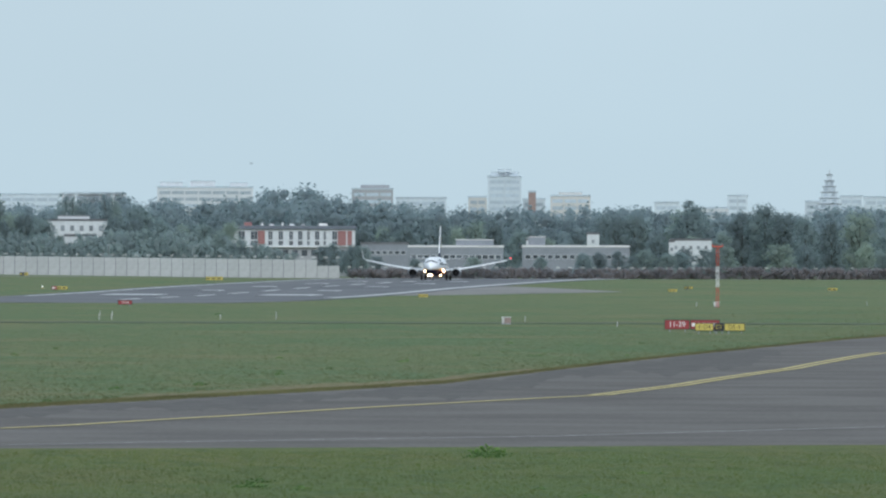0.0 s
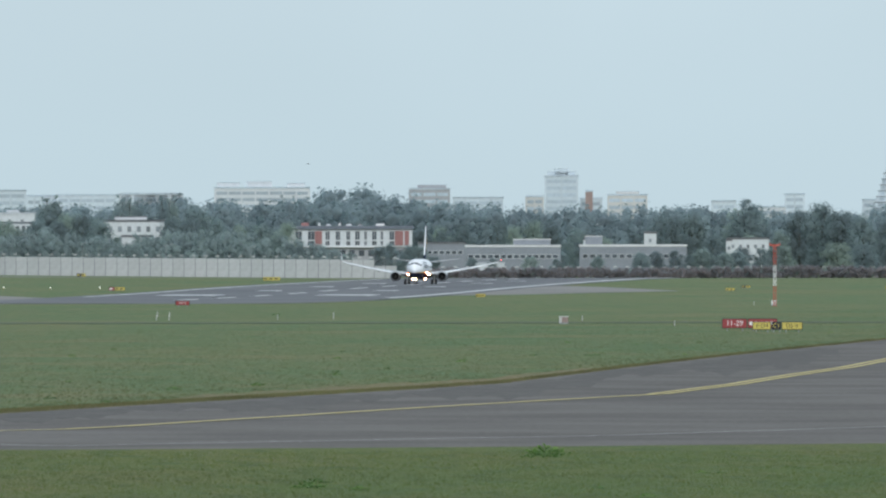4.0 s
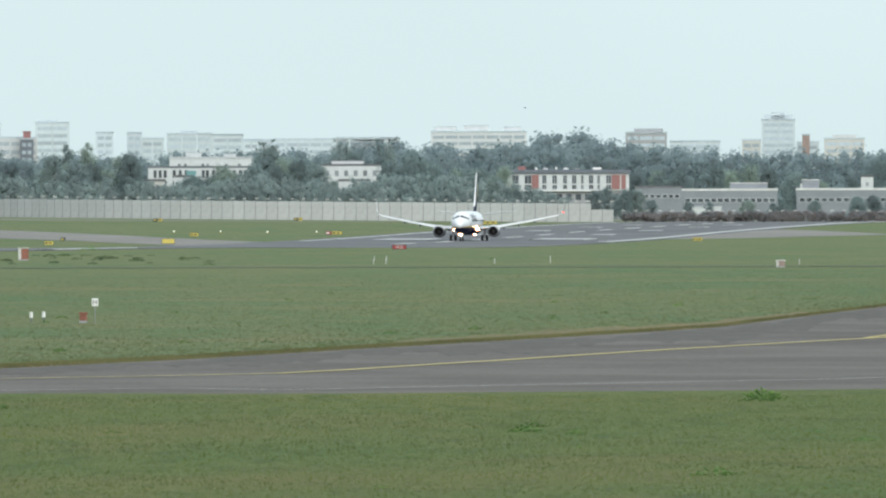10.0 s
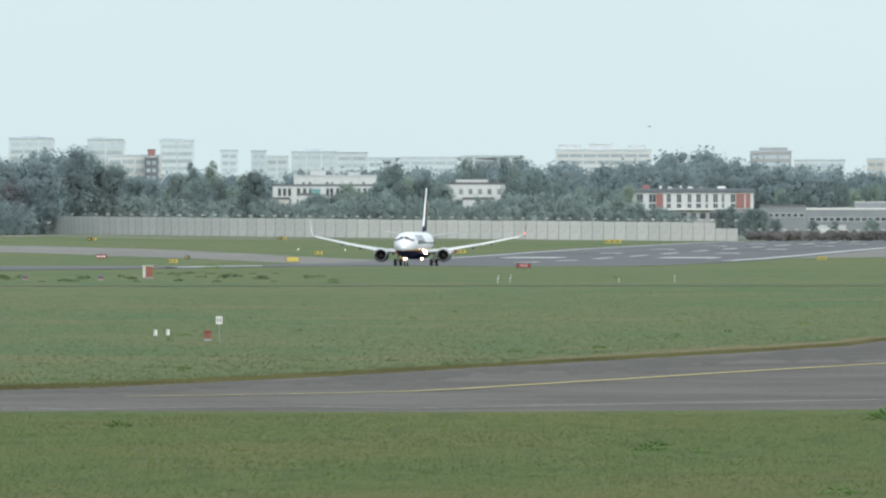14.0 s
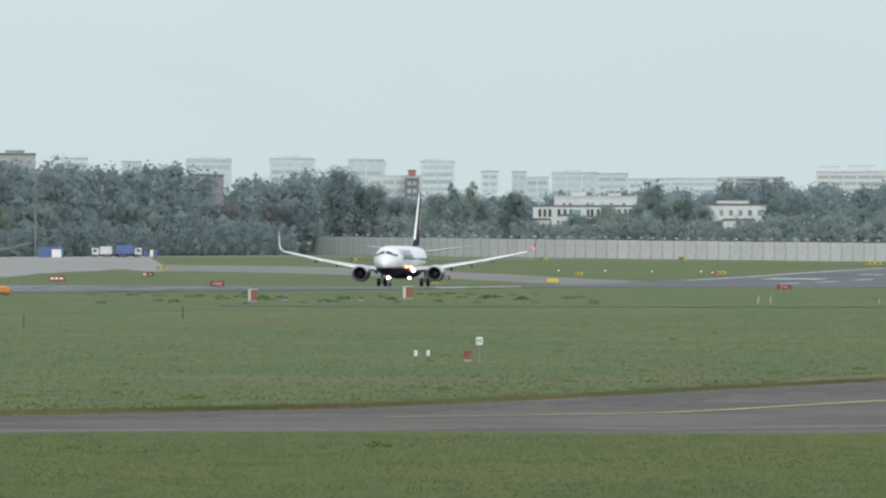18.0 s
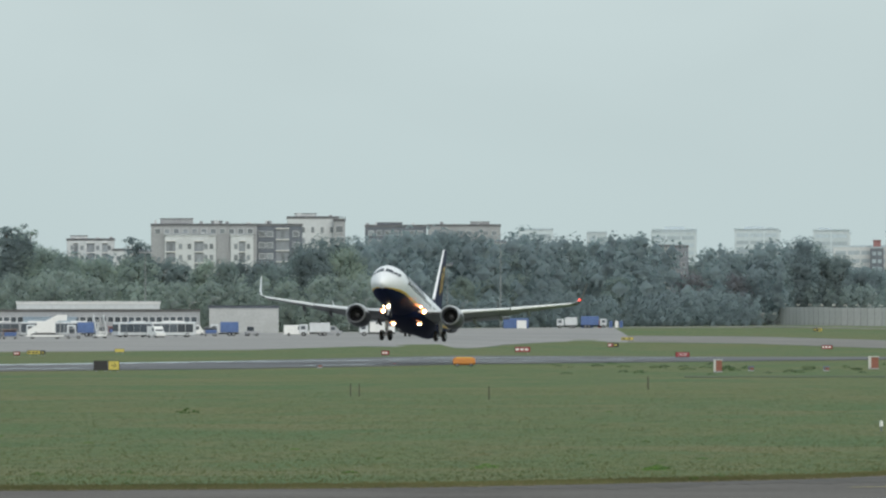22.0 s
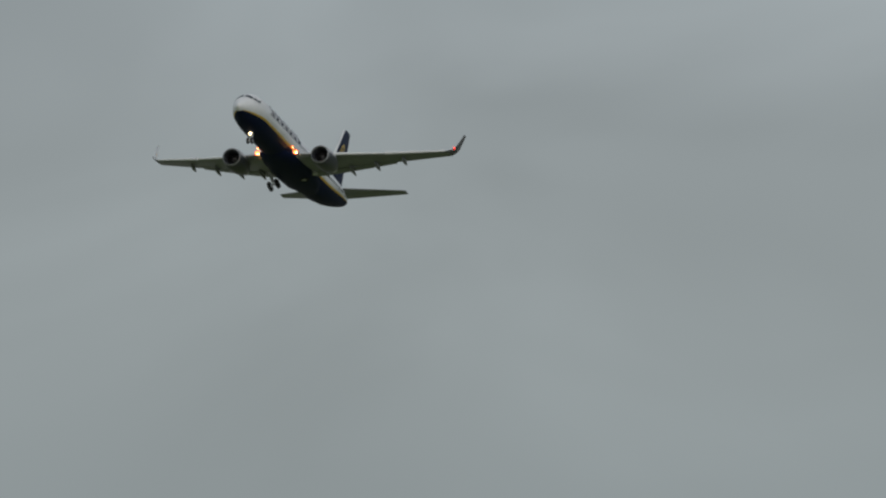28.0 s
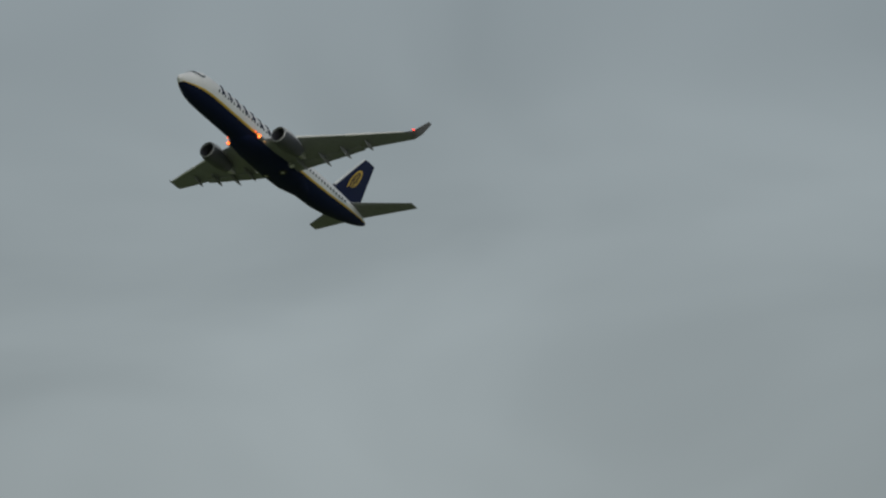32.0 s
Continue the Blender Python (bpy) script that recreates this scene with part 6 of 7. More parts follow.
block("apartment_block", "pale hazy apartment block beyond the trees", -3.102, 4600, 6.26, 33.94, depth=16, wall=FARWALL_HAZED, bands=6, penthouse=(), group="far city blocks")
block("apartment_block", "pale hazy apartment block beyond the trees", -3.005, 4550, 9.53, 31.28, depth=16, wall=FARWALL_HAZED, bands=4, penthouse=(), group="far city blocks")
block("apartment_block", "pale hazy apartment block beyond the trees", -2.808, 4550, 19.06, 33.25, depth=16, wall=FARWALL_HAZED, bands=5, penthouse=((-4, 3, 1.0),), group="far city blocks")
block("apartment_block", "pale hazy apartment block beyond the trees", -2.605, 4550, 13.1, 32.84, depth=16, wall=FARWALL_HAZED, bands=5, penthouse=(), group="far city blocks")
block("apartment_block", "pale hazy apartment block beyond the trees", -2.48, 4550, 6.67, 30.26, depth=16, wall=FARWALL_HAZED, bands=3, penthouse=(), group="far city blocks")
block("apartment_block", "pale hazy apartment block beyond the trees", -2.2, 4600, 25.77, 31.11, depth=16, wall=FARWALL_HAZED, bands=3, penthouse=(), group="far city blocks")
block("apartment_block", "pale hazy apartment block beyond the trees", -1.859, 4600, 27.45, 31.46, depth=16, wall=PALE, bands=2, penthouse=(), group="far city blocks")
block("apartment_block", "pale hazy apartment block beyond the trees", -4.751, 4400, 18.14, 37.82, depth=16, wall=FARWALL_HAZED, bands=7, penthouse=((-4, 4, 1.0),), group="far city blocks")
block("apartment_block", "pale hazy apartment block beyond the trees", -4.314, 4400, 17.91, 37.89, depth=16, wall=FARWALL_HAZED, bands=8, penthouse=((-5, 3, 1.0),), group="far city blocks")
block("apartment_block", "pale hazy apartment block beyond the trees", -3.917, 4400, 14.65, 37.48, depth=16, wall=FARWALL_HAZED, bands=7, penthouse=((-5, 0, 0.8),), group="far city blocks")
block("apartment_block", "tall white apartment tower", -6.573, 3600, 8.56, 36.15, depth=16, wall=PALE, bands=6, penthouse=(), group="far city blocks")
block("apartment_block", "pale hazy apartment block beyond the trees", -5.165, 3900, 7.21, 33.1, depth=16, wall=FARWALL_HAZED, bands=3, penthouse=(), group="far city blocks")
block("apartment_block", "pale hazy apartment block beyond the trees", -5.49, 3900, 12.37, 34.29, depth=16, wall=FARWALL_HAZED, bands=2, penthouse=(), group="far city blocks")
tiered_tower(2.056, 4550, 9.03, 41.19)

# ---- white and red buildings behind the wall ----
# white walls toned down to PALE: haze put into their colour
red_white_office(-0.801, 3300)
block("house", "long white terrace with dark upper windows", -2.751, 3350, 32.45, 15.69, depth=12, wall=PALE, rows=2, storey=3.4, win=(1.1, 2.5), first=0.5, roof=SLATE, bays=(0.05, 0.1, 0.15, 0.24, 0.3, 0.36, 0.53, 0.57, 0.63, 0.72, 0.78, 0.84, 0.9, 0.95), glass=GLASS, group="buildings behind the wall")
block("wall_panel", "turquoise clad bay of a white terrace", -2.80, 3349, 2.9, 14.2, depth=0.9, wall=TURQUOISE, roof=TURQUOISE, group="buildings behind the wall")
block("house", "white upper storey of a terrace behind the trees", -2.695, 3420, 26.32, 18.9, depth=12, wall=PALE, roof=PALE, rows=1, storey=3.0, win=(1.0, 1.2), bays=(0.1, 0.18, 0.4, 0.46, 0.7, 0.86), penthouse=((-8, -3, 1.4), (4, 8, 0.9)), group="buildings behind the wall")
block("house", "small white house with flat roof", -1.949, 3340, 18.89, 16.21, depth=10, wall=PALE, rows=2, cols=6, storey=3.2, win=(1.4, 1.9), penthouse=((-6, 4, 1.2),), group="buildings behind the wall")
block("house", "low white garage building among trees", -1.931, 3280, 9.62, 11.39, depth=8, wall=PALE, rows=0, cols=0, group="buildings behind the wall")
block("house", "small beige house with a flat roof", -3.009, 3220, 7.92, 11.37, depth=9, wall=CREAM, rows=2, cols=4, storey=2.8, win=(1.1, 1.4), group="buildings behind the wall")
block("house", "white house half hidden by trees", -3.324, 3400, 4.09, 16.23, depth=8, wall=PALE, rows=3, cols=2, storey=3, win=(1.2, 1.4), group="buildings behind the wall")
block("house", "white house half hidden by trees", -2.84, 3260, 5.8, 12.68, depth=8, wall=PALE, rows=1, cols=3, storey=2.8, win=(1.1, 1.2), group="buildings behind the wall")
block("industrial_hall", "long low grey industrial hall with pale roof edge", 0.069, 3150, 27.87, 8.16, depth=18, wall=SLATE, rows=1, cols=14, storey=4.5, win=(1.7, 1.3), first=0.9, glass=GLASS, roof=WHITE, penthouse=((0, 11, 1.8),), group="buildings behind the wall")
block("industrial_hall", "low grey shed beside a hall", -0.311, 3250, 14.29, 9.16, depth=14, wall=SLATE, rows=1, cols=7, storey=4, win=(1.5, 1.2), first=0.9, glass=GLASS, group="buildings behind the wall")
block("industrial_hall", "long low grey industrial hall with pale roof edge", 0.708, 3150, 31.44, 8.25, depth=18, wall=SLATE, rows=1, cols=14, storey=4.5, win=(1.7, 1.3), first=0.9, glass=GLASS, roof=WHITE, penthouse=((-14, -9, 2.6),), group="buildings behind the wall")
block("house", "small white building among trees", 0.799, 3300, 3.79, 12.34, depth=8, wall=PALE, rows=1, cols=1, storey=3, win=(1.0, 1.2), group="buildings behind the wall")
block("house", "small white building among trees", 1.32, 3300, 12.76, 10.52, depth=8, wall=PALE, rows=1, cols=5, storey=3, win=(1.0, 1.2), group="buildings behind the wall")
block("house", "small white building among trees", 1.218, 3300, 1.72, 9.98, depth=8, wall=PALE, rows=1, cols=1, storey=3, win=(1.0, 1.2), group="buildings behind the wall")
block("house", "small white building among trees", 0.452, 3300, 1.03, 10.4, depth=8, wall=PALE, rows=1, cols=1, storey=3, win=(1.0, 1.2), group="buildings behind the wall")

block("roof_box", "small dull red plant room on an office roof", -3.673, 4195, 2.9, 31.9, depth=4, wall=RED_PANEL, roof=RED_PANEL, group="far city blocks")

block("store", "low white store behind the hedge", -0.07, 3120, 10.1, 3.1, depth=6, wall=PALE, rows=0, roof=PALE, group="buildings behind the wall")

# ---- apartment blocks behind the apron ----
block("apartment_block", "six-storey pale apartment block with a dark top floor", -7.256, 2950, 29.01, 28.75, depth=16, wall=GREY, rows=1, cols=11, storey=2.6, win=(1.6, 1.5), first=0.5, penthouse=((-12, -3, 1.6), (2, 5, 0.9)), group="apartment blocks")
block("apartment_block", "white projecting facade of an apartment block", -7.329, 2948.5, 14.03, 25.93, depth=2, wall=PALE, rows=4, storey=3.05, win=(1.2, 1.6), first=1.6, roof=PALE, group="apartment blocks", bays=(0.29, 0.48, 0.83, 0.95), loggias=((0.03, 0.21), (0.58, 0.76)))
block("apartment_block", "white projecting stair bay of an apartment block", -7.053, 2948.5, 6.24, 25.91, depth=2, wall=PALE, rows=5, storey=3.05, win=(1.1, 1.6), first=1.6, roof=PALE, group="apartment blocks", bays=(0.16, 0.84), loggias=((0.36, 0.64),))
block("apartment_block", "dark clad wing of an apartment block", -6.859, 2952, 13.11, 28.73, depth=14, wall=DARK, rows=4, storey=3.05, win=(1.8, 1.6), first=1.0, bays=(0.12, 0.3, 0.9), loggias=((0.45, 0.72),), group="apartment blocks")
block("apartment_block", "white apartment block with a balcony side", -6.677, 3010, 14.32, 31.23, depth=16, wall=PALE, rows=5, cols=5, storey=3.0, win=(1.0, 1.7), first=2.0, penthouse=((-5, 1, 1.0),), group="apartment blocks")
block("balcony_tower", "open grey balcony tower of an apartment block", -6.535, 3006, 3.18, 30.39, depth=5, wall=GREY, rows=5, cols=1, storey=3.0, win=(2.2, 2.0), group="apartment blocks")
block("apartment_block", "dark topped apartment block behind the trees", -6.235, 3350, 19.1, 31.5, depth=14, wall=DARK, rows=2, cols=7, storey=3.0, win=(1.8, 1.6), first=0.8, penthouse=((-6, 2, 0.9),), group="apartment blocks")
block("apartment_block", "pale apartment block behind the trees", -5.871, 3400, 23.0, 32.0, depth=14, wall=GREY, rows=2, cols=8, storey=3.0, win=(1.8, 1.5), penthouse=((2, 8, 1.0),), group="apartment blocks")
block("apartment_block", "white apartment block half hidden by trees", -4.802, 3138, 4.3, 24.0, depth=10, wall=CREAM, rows=4, cols=2, storey=2.9, win=(1.1, 1.4), group="apartment blocks")
block("apartment_block", "grey apartment block half hidden by trees", -4.72, 3150, 4.8, 23.9, depth=10, wall=SLATE, rows=3, cols=2, storey=2.9, win=(1.1, 1.4), group="apartment blocks")
block("apartment_block", "white stepped apartment block behind the trees", -9.13, 3300, 17.62, 29.55, depth=14, wall=FARWALL_HAZED, rows=3, storey=3.1, win=(1.4, 1.8), bays=(0.63, 0.72), loggias=((0.06, 0.33), (0.38, 0.54), (0.8, 0.96)), penthouse=((-8, -1, 1.2), (2, 6, 0.9)), group="apartment blocks")
block("apartment_block", "white apartment block behind the trees", -8.553, 3250, 15.47, 26.39, depth=12, wall=PALE, rows=3, storey=3.0, win=(1.2, 1.5), penthouse=((-5, 3, 1.4),), bays=(0.1, 0.22, 0.62, 0.74, 0.92), loggias=((0.34, 0.52),), group="apartment blocks")
block("apartment_block", "white apartment block behind the trees", -8.737, 3280, 6.94, 27.46, depth=12, wall=PALE, rows=2, cols=3, storey=3.0, win=(1.4, 1.5), group="apartment blocks")
block("apartment_block", "white apartment block behind the trees", -7.859, 3200, 14.21, 26.34, depth=12, wall=PALE, rows=3, storey=3.0, win=(1.2, 1.5), penthouse=((-6, -1, 1.0),), bays=(0.08, 0.3, 0.66, 0.92), loggias=((0.14, 0.24), (0.42, 0.58), (0.74, 0.86)), group="apartment blocks")
block("apartment_block", "white apartment block behind the trees", -7.665, 3150, 8.66, 23.01, depth=12, wall=PALE, rows=2, cols=3, storey=3.0, win=(1.4, 1.5), group="apartment blocks")
block("apartment_block", "long pale apartment block in hazy distance", -9.448, 4000, 64.38, 34.57, depth=14, wall=FARWALL_HAZED, rows=3, storey=3.2, win=(1.6, 1.8), bays=(0.05, 0.22, 0.28, 0.46, 0.64, 0.86, 0.94), loggias=((0.09, 0.18), (0.33, 0.42), (0.5, 0.6), (0.7, 0.8)), penthouse=((-25, -16, 1.2), (-4, 6, 1.4), (14, 24, 1.0)), group="apartment blocks")
block("apartment_block", "long pale apartment block in hazy distance", -8.572, 3900, 28.87, 31.23, depth=14, wall=FARWALL_HAZED, rows=3, cols=7, storey=3.2, win=(2.2, 2.0), group="apartment blocks")
block("apartment_block", "pale hazy apartment block beyond the trees", -4.755, 4300, 17.96, 36.18, depth=16, wall=FARWALL_HAZED, bands=3, penthouse=(), group="far city blocks")
block("apartment_block", "pale hazy apartment block beyond the trees", -11.711, 3500, 13.23, 29.79, depth=16, wall=PALE, bands=2, penthouse=(), group="far city blocks")

# ---- terminal buildings along the apron ----
block("terminal_building", "long low grey terminal building with a window band", -9.495, 2560, 70.39, 5.58, depth=16, wall=GREY, rows=1, cols=42, storey=2.6, win=(1.5, 1.45), first=0.85, glass=GLASS, roof=POST_GREY, group="apron buildings")
block("terminal_building", "long low grey terminal building with a window band", -7.993, 2560, 63.89, 5.33, depth=16, wall=GREY, rows=1, cols=38, storey=2.6, win=(1.5, 1.45), first=0.85, glass=GLASS, roof=POST_GREY, group="apron buildings")
block("wall_panel", "pale blue panelled section of a terminal front", -8.076, 2558.8, 12.58, 3.58, depth=1, wall=SKYBLUE, roof=SKYBLUE, group="apron buildings")
block("roof_canopy", "flat white roof canopy on a terminal building", -7.872, 2564, 34.17, 7.22, depth=9, wall=PALE, roof=WHITE, group="apron buildings")
block("roof_hut", "cream roof hut with a dark window strip", -8.777, 2582, 11.47, 11.67, depth=9, wall=CREAM, rows=1, cols=4, storey=4.0, win=(2.0, 0.9), first=0.8, roof=PALE, group="apron buildings")
block("hangar", "windowless pale grey store building", -7.044, 2520, 16.26, 6.2, depth=18, wall=WALL_GREY, roof=DARK, group="apron buildings")
block("brick_office", "grey brick office with roof aerials", -10.565, 2400, 20.24, 6.63, depth=12, wall=SLATE, glass=GLASS, rows=1, cols=7, storey=3.4, win=(1.2, 1.8), first=1.6, group="apron buildings")
block("brick_office", "grey brick upper storey with roof aerials", -10.504, 2404, 15.79, 10.19, depth=8, wall=SLATE, glass=GLASS, rows=1, cols=3, storey=3.2, win=(1.6, 1.4), first=0.8, roof=PALE, group="apron buildings")
block("office_wing", "pale two-storey office wing with dark windows", -9.51, 2620, 31.54, 10.5, depth=12, wall=GREY, glass=GLASS, rows=1, cols=11, storey=4.0, win=(1.4, 2.2), first=2.2, group="apron buildings")
block("office_wing", "blank pale end tower of an office wing", -9.214, 2618, 4.55, 11.99, depth=10, wall=PALE, roof=PALE, group="apron buildings")
block("airport_office", "white and blue office building with dark windows", -11.763, 2680, 15.7, 14.08, depth=10, wall=WHITE, rows=3, cols=3, storey=4.4, win=(3.4, 1.8), first=1.6, group="apron buildings")
block("airport_office", "blue clad end of an office building", -11.559, 2679, 3.45, 14.06, depth=9, wall=BLUE, group="apron buildings")
block("maintenance_hall", "long low grey maintenance hall", -12.328, 2500, 28.34, 5.65, depth=20, wall=GREY, rows=0, cols=0, roof=GREY, group="apron buildings")
storage_tank(-12.142, 2750, 18.28, 20.64)

# ---- the boundary wall and fences ----
boundary_wall(-4.219, -0.551, -0.700, 3000.0)
fence_line(-7.2, -4.219, 3080.0, 3080.0)
fence_line(-4.219, -0.56, 3122.0, 3030.0, 6.2)
fence_line(-0.5, 2.9, 3020.0, 3020.0, 3.4)

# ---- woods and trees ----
woods("far_woods", [(-4.33, 20.3), (-3.73, 19.5), (-3.13, 20.0), (-2.35, 22.4), (-1.9, 24.6), (-1.45, 24.9), (-1.06, 25.4), (-0.97, 27.4), (-0.85, 29.9), (-0.7, 28.5), (-0.58, 26.5), (-0.43, 25.0), (-0.25, 24.5), (0.05, 23.0), (0.35, 23.1), (0.65, 22.8), (1.07, 23.3), (1.51, 21.8), (1.93, 21.2), (2.14, 24.2), (2.44, 22.4)], 3650, 3900, 760, "belt of woodland beyond the airfield, haze put into its leaf colour")
woods("far_woods", [(-14.14, 29.1), (-13.33, 29.1), (-12.16, 24.7), (-11.42, 26.0), (-10.31, 27.4), (-9.28, 21.0), (-9.21, 22.4), (-8.37, 21.6), (-7.47, 21.2), (-6.56, 27.2), (-6.55, 27.0), (-5.94, 28.5), (-5.04, 25.5), (-4.13, 22.9)], 3050, 3250, 420, "belt of trees behind the apron buildings, haze put into its leaf colour")
tree_row([(1.48, 17.3), (1.54, 21.8), (1.69, 24.6), (1.96, 19.5), (2.14, 22.6), (2.44, 19.9)], 3300, 3420, 0.142, tall=0.2)
tree_row([(1.01, 7.8), (1.19, 9.2), (1.34, 9.5), (1.51, 8.9)], 3070, 3130, 0.142, wide=1.2)
tree_row([(1.51, 10.5), (2.44, 11.4)], 3080, 3200, 0.227, wide=1.3)
tree_row([(0.86, 20.8), (0.98, 22.6), (1.08, 21.9)], 3350, 3400, 0.085)
tree_row([(0.44, 13.1), (0.83, 15.8), (1.19, 13.3), (1.48, 14.2)], 3300, 3400, 0.156)
tree_row([(-0.31, 18.6), (-0.07, 19.6), (0.23, 18.8), (0.44, 17.9)], 3450, 3550, 0.142)
tree_row([(-0.64, 11.0), (-0.43, 11.5)], 3170, 3230, 0.085, wide=1.4)
tree_row([(-0.43, 15.8), (-0.19, 14.9)], 3400, 3450, 0.128)
tree_row([(-1.75, 18.2), (-1.57, 19.3), (-1.45, 17.4), (-1.33, 18.5), (-1.09, 16.9)], 3220, 3300, 0.121)
tree_row([(-2.35, 18.8), (-2.17, 20.1), (-2.11, 15.1)], 3220, 3300, 0.114)
tree_row([(-2.11, 9.1), (-1.75, 11.0), (-1.45, 9.6), (-1.09, 10.6)], 3160, 3200, 0.170, wide=1.3)
tree_row([(-1.75, 19.0), (-1.63, 23.0), (-1.48, 19.6), (-1.18, 16.6)], 3220, 3320, 0.114)
tree_row([(-2.41, 19.9), (-2.23, 20.0), (-2.12, 18.7), (-2.05, 17.4)], 3220, 3300, 0.114)
tree_row([(-2.76, 13.1), (-2.65, 16.6), (-2.52, 15.5), (-2.41, 18.4)], 3200, 3260, 0.128)
tree_row([(-3.05, 11.9), (-2.91, 10.6), (-2.81, 13.7), (-2.64, 13.2), (-2.52, 11.3)], 3190, 3230, 0.064)
tree_row([(-2.12, 13.6), (-2.01, 11.7), (-1.92, 10.8), (-1.77, 13.9)], 3190, 3230, 0.071)
tree_row([(-3.31, 17.7), (-3.13, 19.9), (-3.04, 16.6)], 3200, 3300, 0.099)
tree_row([(-3.79, 17.0), (-3.64, 18.3), (-3.42, 16.3), (-3.31, 16.9)], 3200, 3320, 0.114)
tree_row([(-4.21, 21.7), (-4.06, 26.4), (-3.88, 22.2)], 3125, 3170, 0.085)
woods("shrub_belt", [(-4.23, 11.0), (-3.72, 12.2), (-3.33, 10.6), (-3.12, 11.4), (-2.76, 10.7), (-2.4, 13.3), (-2.04, 10.6), (-1.74, 13.8), (-1.44, 13.2), (-1.05, 10.7), (-0.78, 7.1)], 3135, 3190, 230, "grey-green belt of bushes behind the boundary wall")
tree(-3.35, 3350, 23.5, "poplar", 0.9)
tree(-3.46, 3350, 22.9, "poplar", 0.9)
tree(-2.39, 3300, 24.4, "poplar", 1.4)
tree(-2.02, 3600, 26.4, "poplar", 0.8, far=True)
tree(-1.97, 3600, 25.6, "poplar", 0.8, far=True)
tree(-1.92, 3600, 25.1, "poplar", 0.8, far=True)
tree(-1.79, 3600, 26.5, "poplar", 0.8, far=True)
tree(-1.75, 3600, 26.0, "poplar", 0.8, far=True)
tree(1.32, 3400, 24.9, "poplar", 1.7)
tree(1.26, 3420, 21.8, "poplar", 1.5)
tree_row([(-3.76, 17.9), (-3.64, 18.4), (-3.49, 20.2), (-3.39, 16.4)], 3150, 3200, 0.114, far=True)
tree_row([(-4.16, 23.3), (-4.07, 26.5), (-3.95, 25.9), (-3.85, 21.0)], 3125, 3170, 0.085, far=True)
tree_row([(-4.67, 21.8), (-4.49, 24.9), (-4.34, 23.4), (-4.25, 20.3)], 3200, 3260, 0.099, far=True)
tree_row([(-5.16, 26.4), (-5.07, 28.4), (-4.92, 26.7), (-4.85, 23.9)], 3170, 3220, 0.085, far=True)
tree_row([(-5.55, 25.6), (-5.43, 28.2), (-5.34, 29.3), (-5.22, 25.6)], 3170, 3220, 0.085, far=True)
tree_row([(-6.37, 29.4), (-6.19, 30.4), (-6.01, 30.9), (-5.82, 30.3), (-5.67, 28.9), (-5.55, 24.8)], 3150, 3220, 0.099, far=True)
tree_row([(-6.73, 26.6), (-6.55, 26.6), (-6.4, 25.4)], 2860, 2900, 0.114)
tree_row([(-6.85, 15.1), (-6.43, 12.6), (-6.28, 12.2), (-6.1, 13.4)], 2720, 2800, 0.142, wide=1.3)
tree_row([(-6.05, 14.7), (-5.94, 15.4), (-5.49, 16.3), (-5.04, 15.4), (-4.61, 13.8), (-4.37, 12.3)], 3080, 3130, 0.142, wide=1.3, far=True)
woods("shrub_belt", [(-7.0, 7.8), (-6.25, 9.2), (-6.1, 8.4)], 2640, 2700, 62, "grey-green belt of bushes behind the apron")
woods("shrub_belt", [(-6.06, 8.6), (-5.94, 8.2), (-5.28, 9.8), (-5.04, 8.6), (-4.61, 10.6), (-4.31, 8.8)], 3010, 3070, 150, "grey-green belt of low bushes beyond the end of the wall")
tree(-4.67, 3100, 16.2, "round", 1.5, rust=True, label="broad rust brown autumn tree")
tree(-4.43, 3105, 15.8, "round", 1.6, rust=True, label="broad rust brown autumn tree")
tree(-4.32, 3140, 15.5, "round", 1.4, rust=True, label="broad rust brown autumn tree")
tree_row([(-6.74, 21.5), (-6.56, 23.3), (-6.43, 25.6)], 2700, 2760, 0.085)
tree_row([(-6.95, 19.3), (-6.74, 18.5), (-6.56, 19.9)], 2680, 2720, 0.099)
tree_row([(-7.68, 19.7), (-7.59, 21.5), (-7.34, 19.1), (-7.16, 19.7), (-6.92, 17.9)], 2700, 2780, 0.099)
tree_row([(-8.16, 23.5), (-8.01, 21.6), (-7.95, 19.4), (-7.83, 21.1), (-7.68, 19.7)], 2700, 2780, 0.085)
tree_row([(-8.65, 20.7), (-8.53, 18.9), (-8.4, 19.6)], 2720, 2780, 0.099)
tree_row([(-9.04, 20.3), (-8.94, 23.2), (-8.83, 19.9)], 2720, 2760, 0.078)
tree_row([(-9.34, 18.9), (-9.16, 19.3), (-9.04, 18.2)], 2720, 2780, 0.085)
tree(-8.28, 2740, 27.2, "poplar", 1.5)
tree(-8.25, 2740, 27.8, "poplar", 1.3)
tree(-8.21, 2740, 26.9, "poplar", 1.4)
woods("shrub_belt", [(-9.59, 10.6), (-8.98, 12.5), (-8.37, 13.6), (-8.07, 15.7), (-7.77, 13.5), (-7.34, 12.8), (-6.86, 13.5), (-6.25, 14.8)], 2640, 2690, 170, "grey-green belt of bushes behind the terminal")
tree(-7.6, 3040, 26.6, "poplar", 1.8)
for b, h in ((-12.36, 15.5), (-12.22, 14.2), (-12.06, 16.2), (-11.93, 14.8), (-11.45, 15.2), (-11.38, 13.2)):
    tree(b, 2655 + 40 * h % 30, h, "round", 1.1)
tree_row([(-10.79, 24.7), (-10.68, 29.8), (-10.57, 31.6), (-10.41, 32.6), (-10.26, 29.0), (-10.19, 23.0)], 2660, 2720, 0.071)
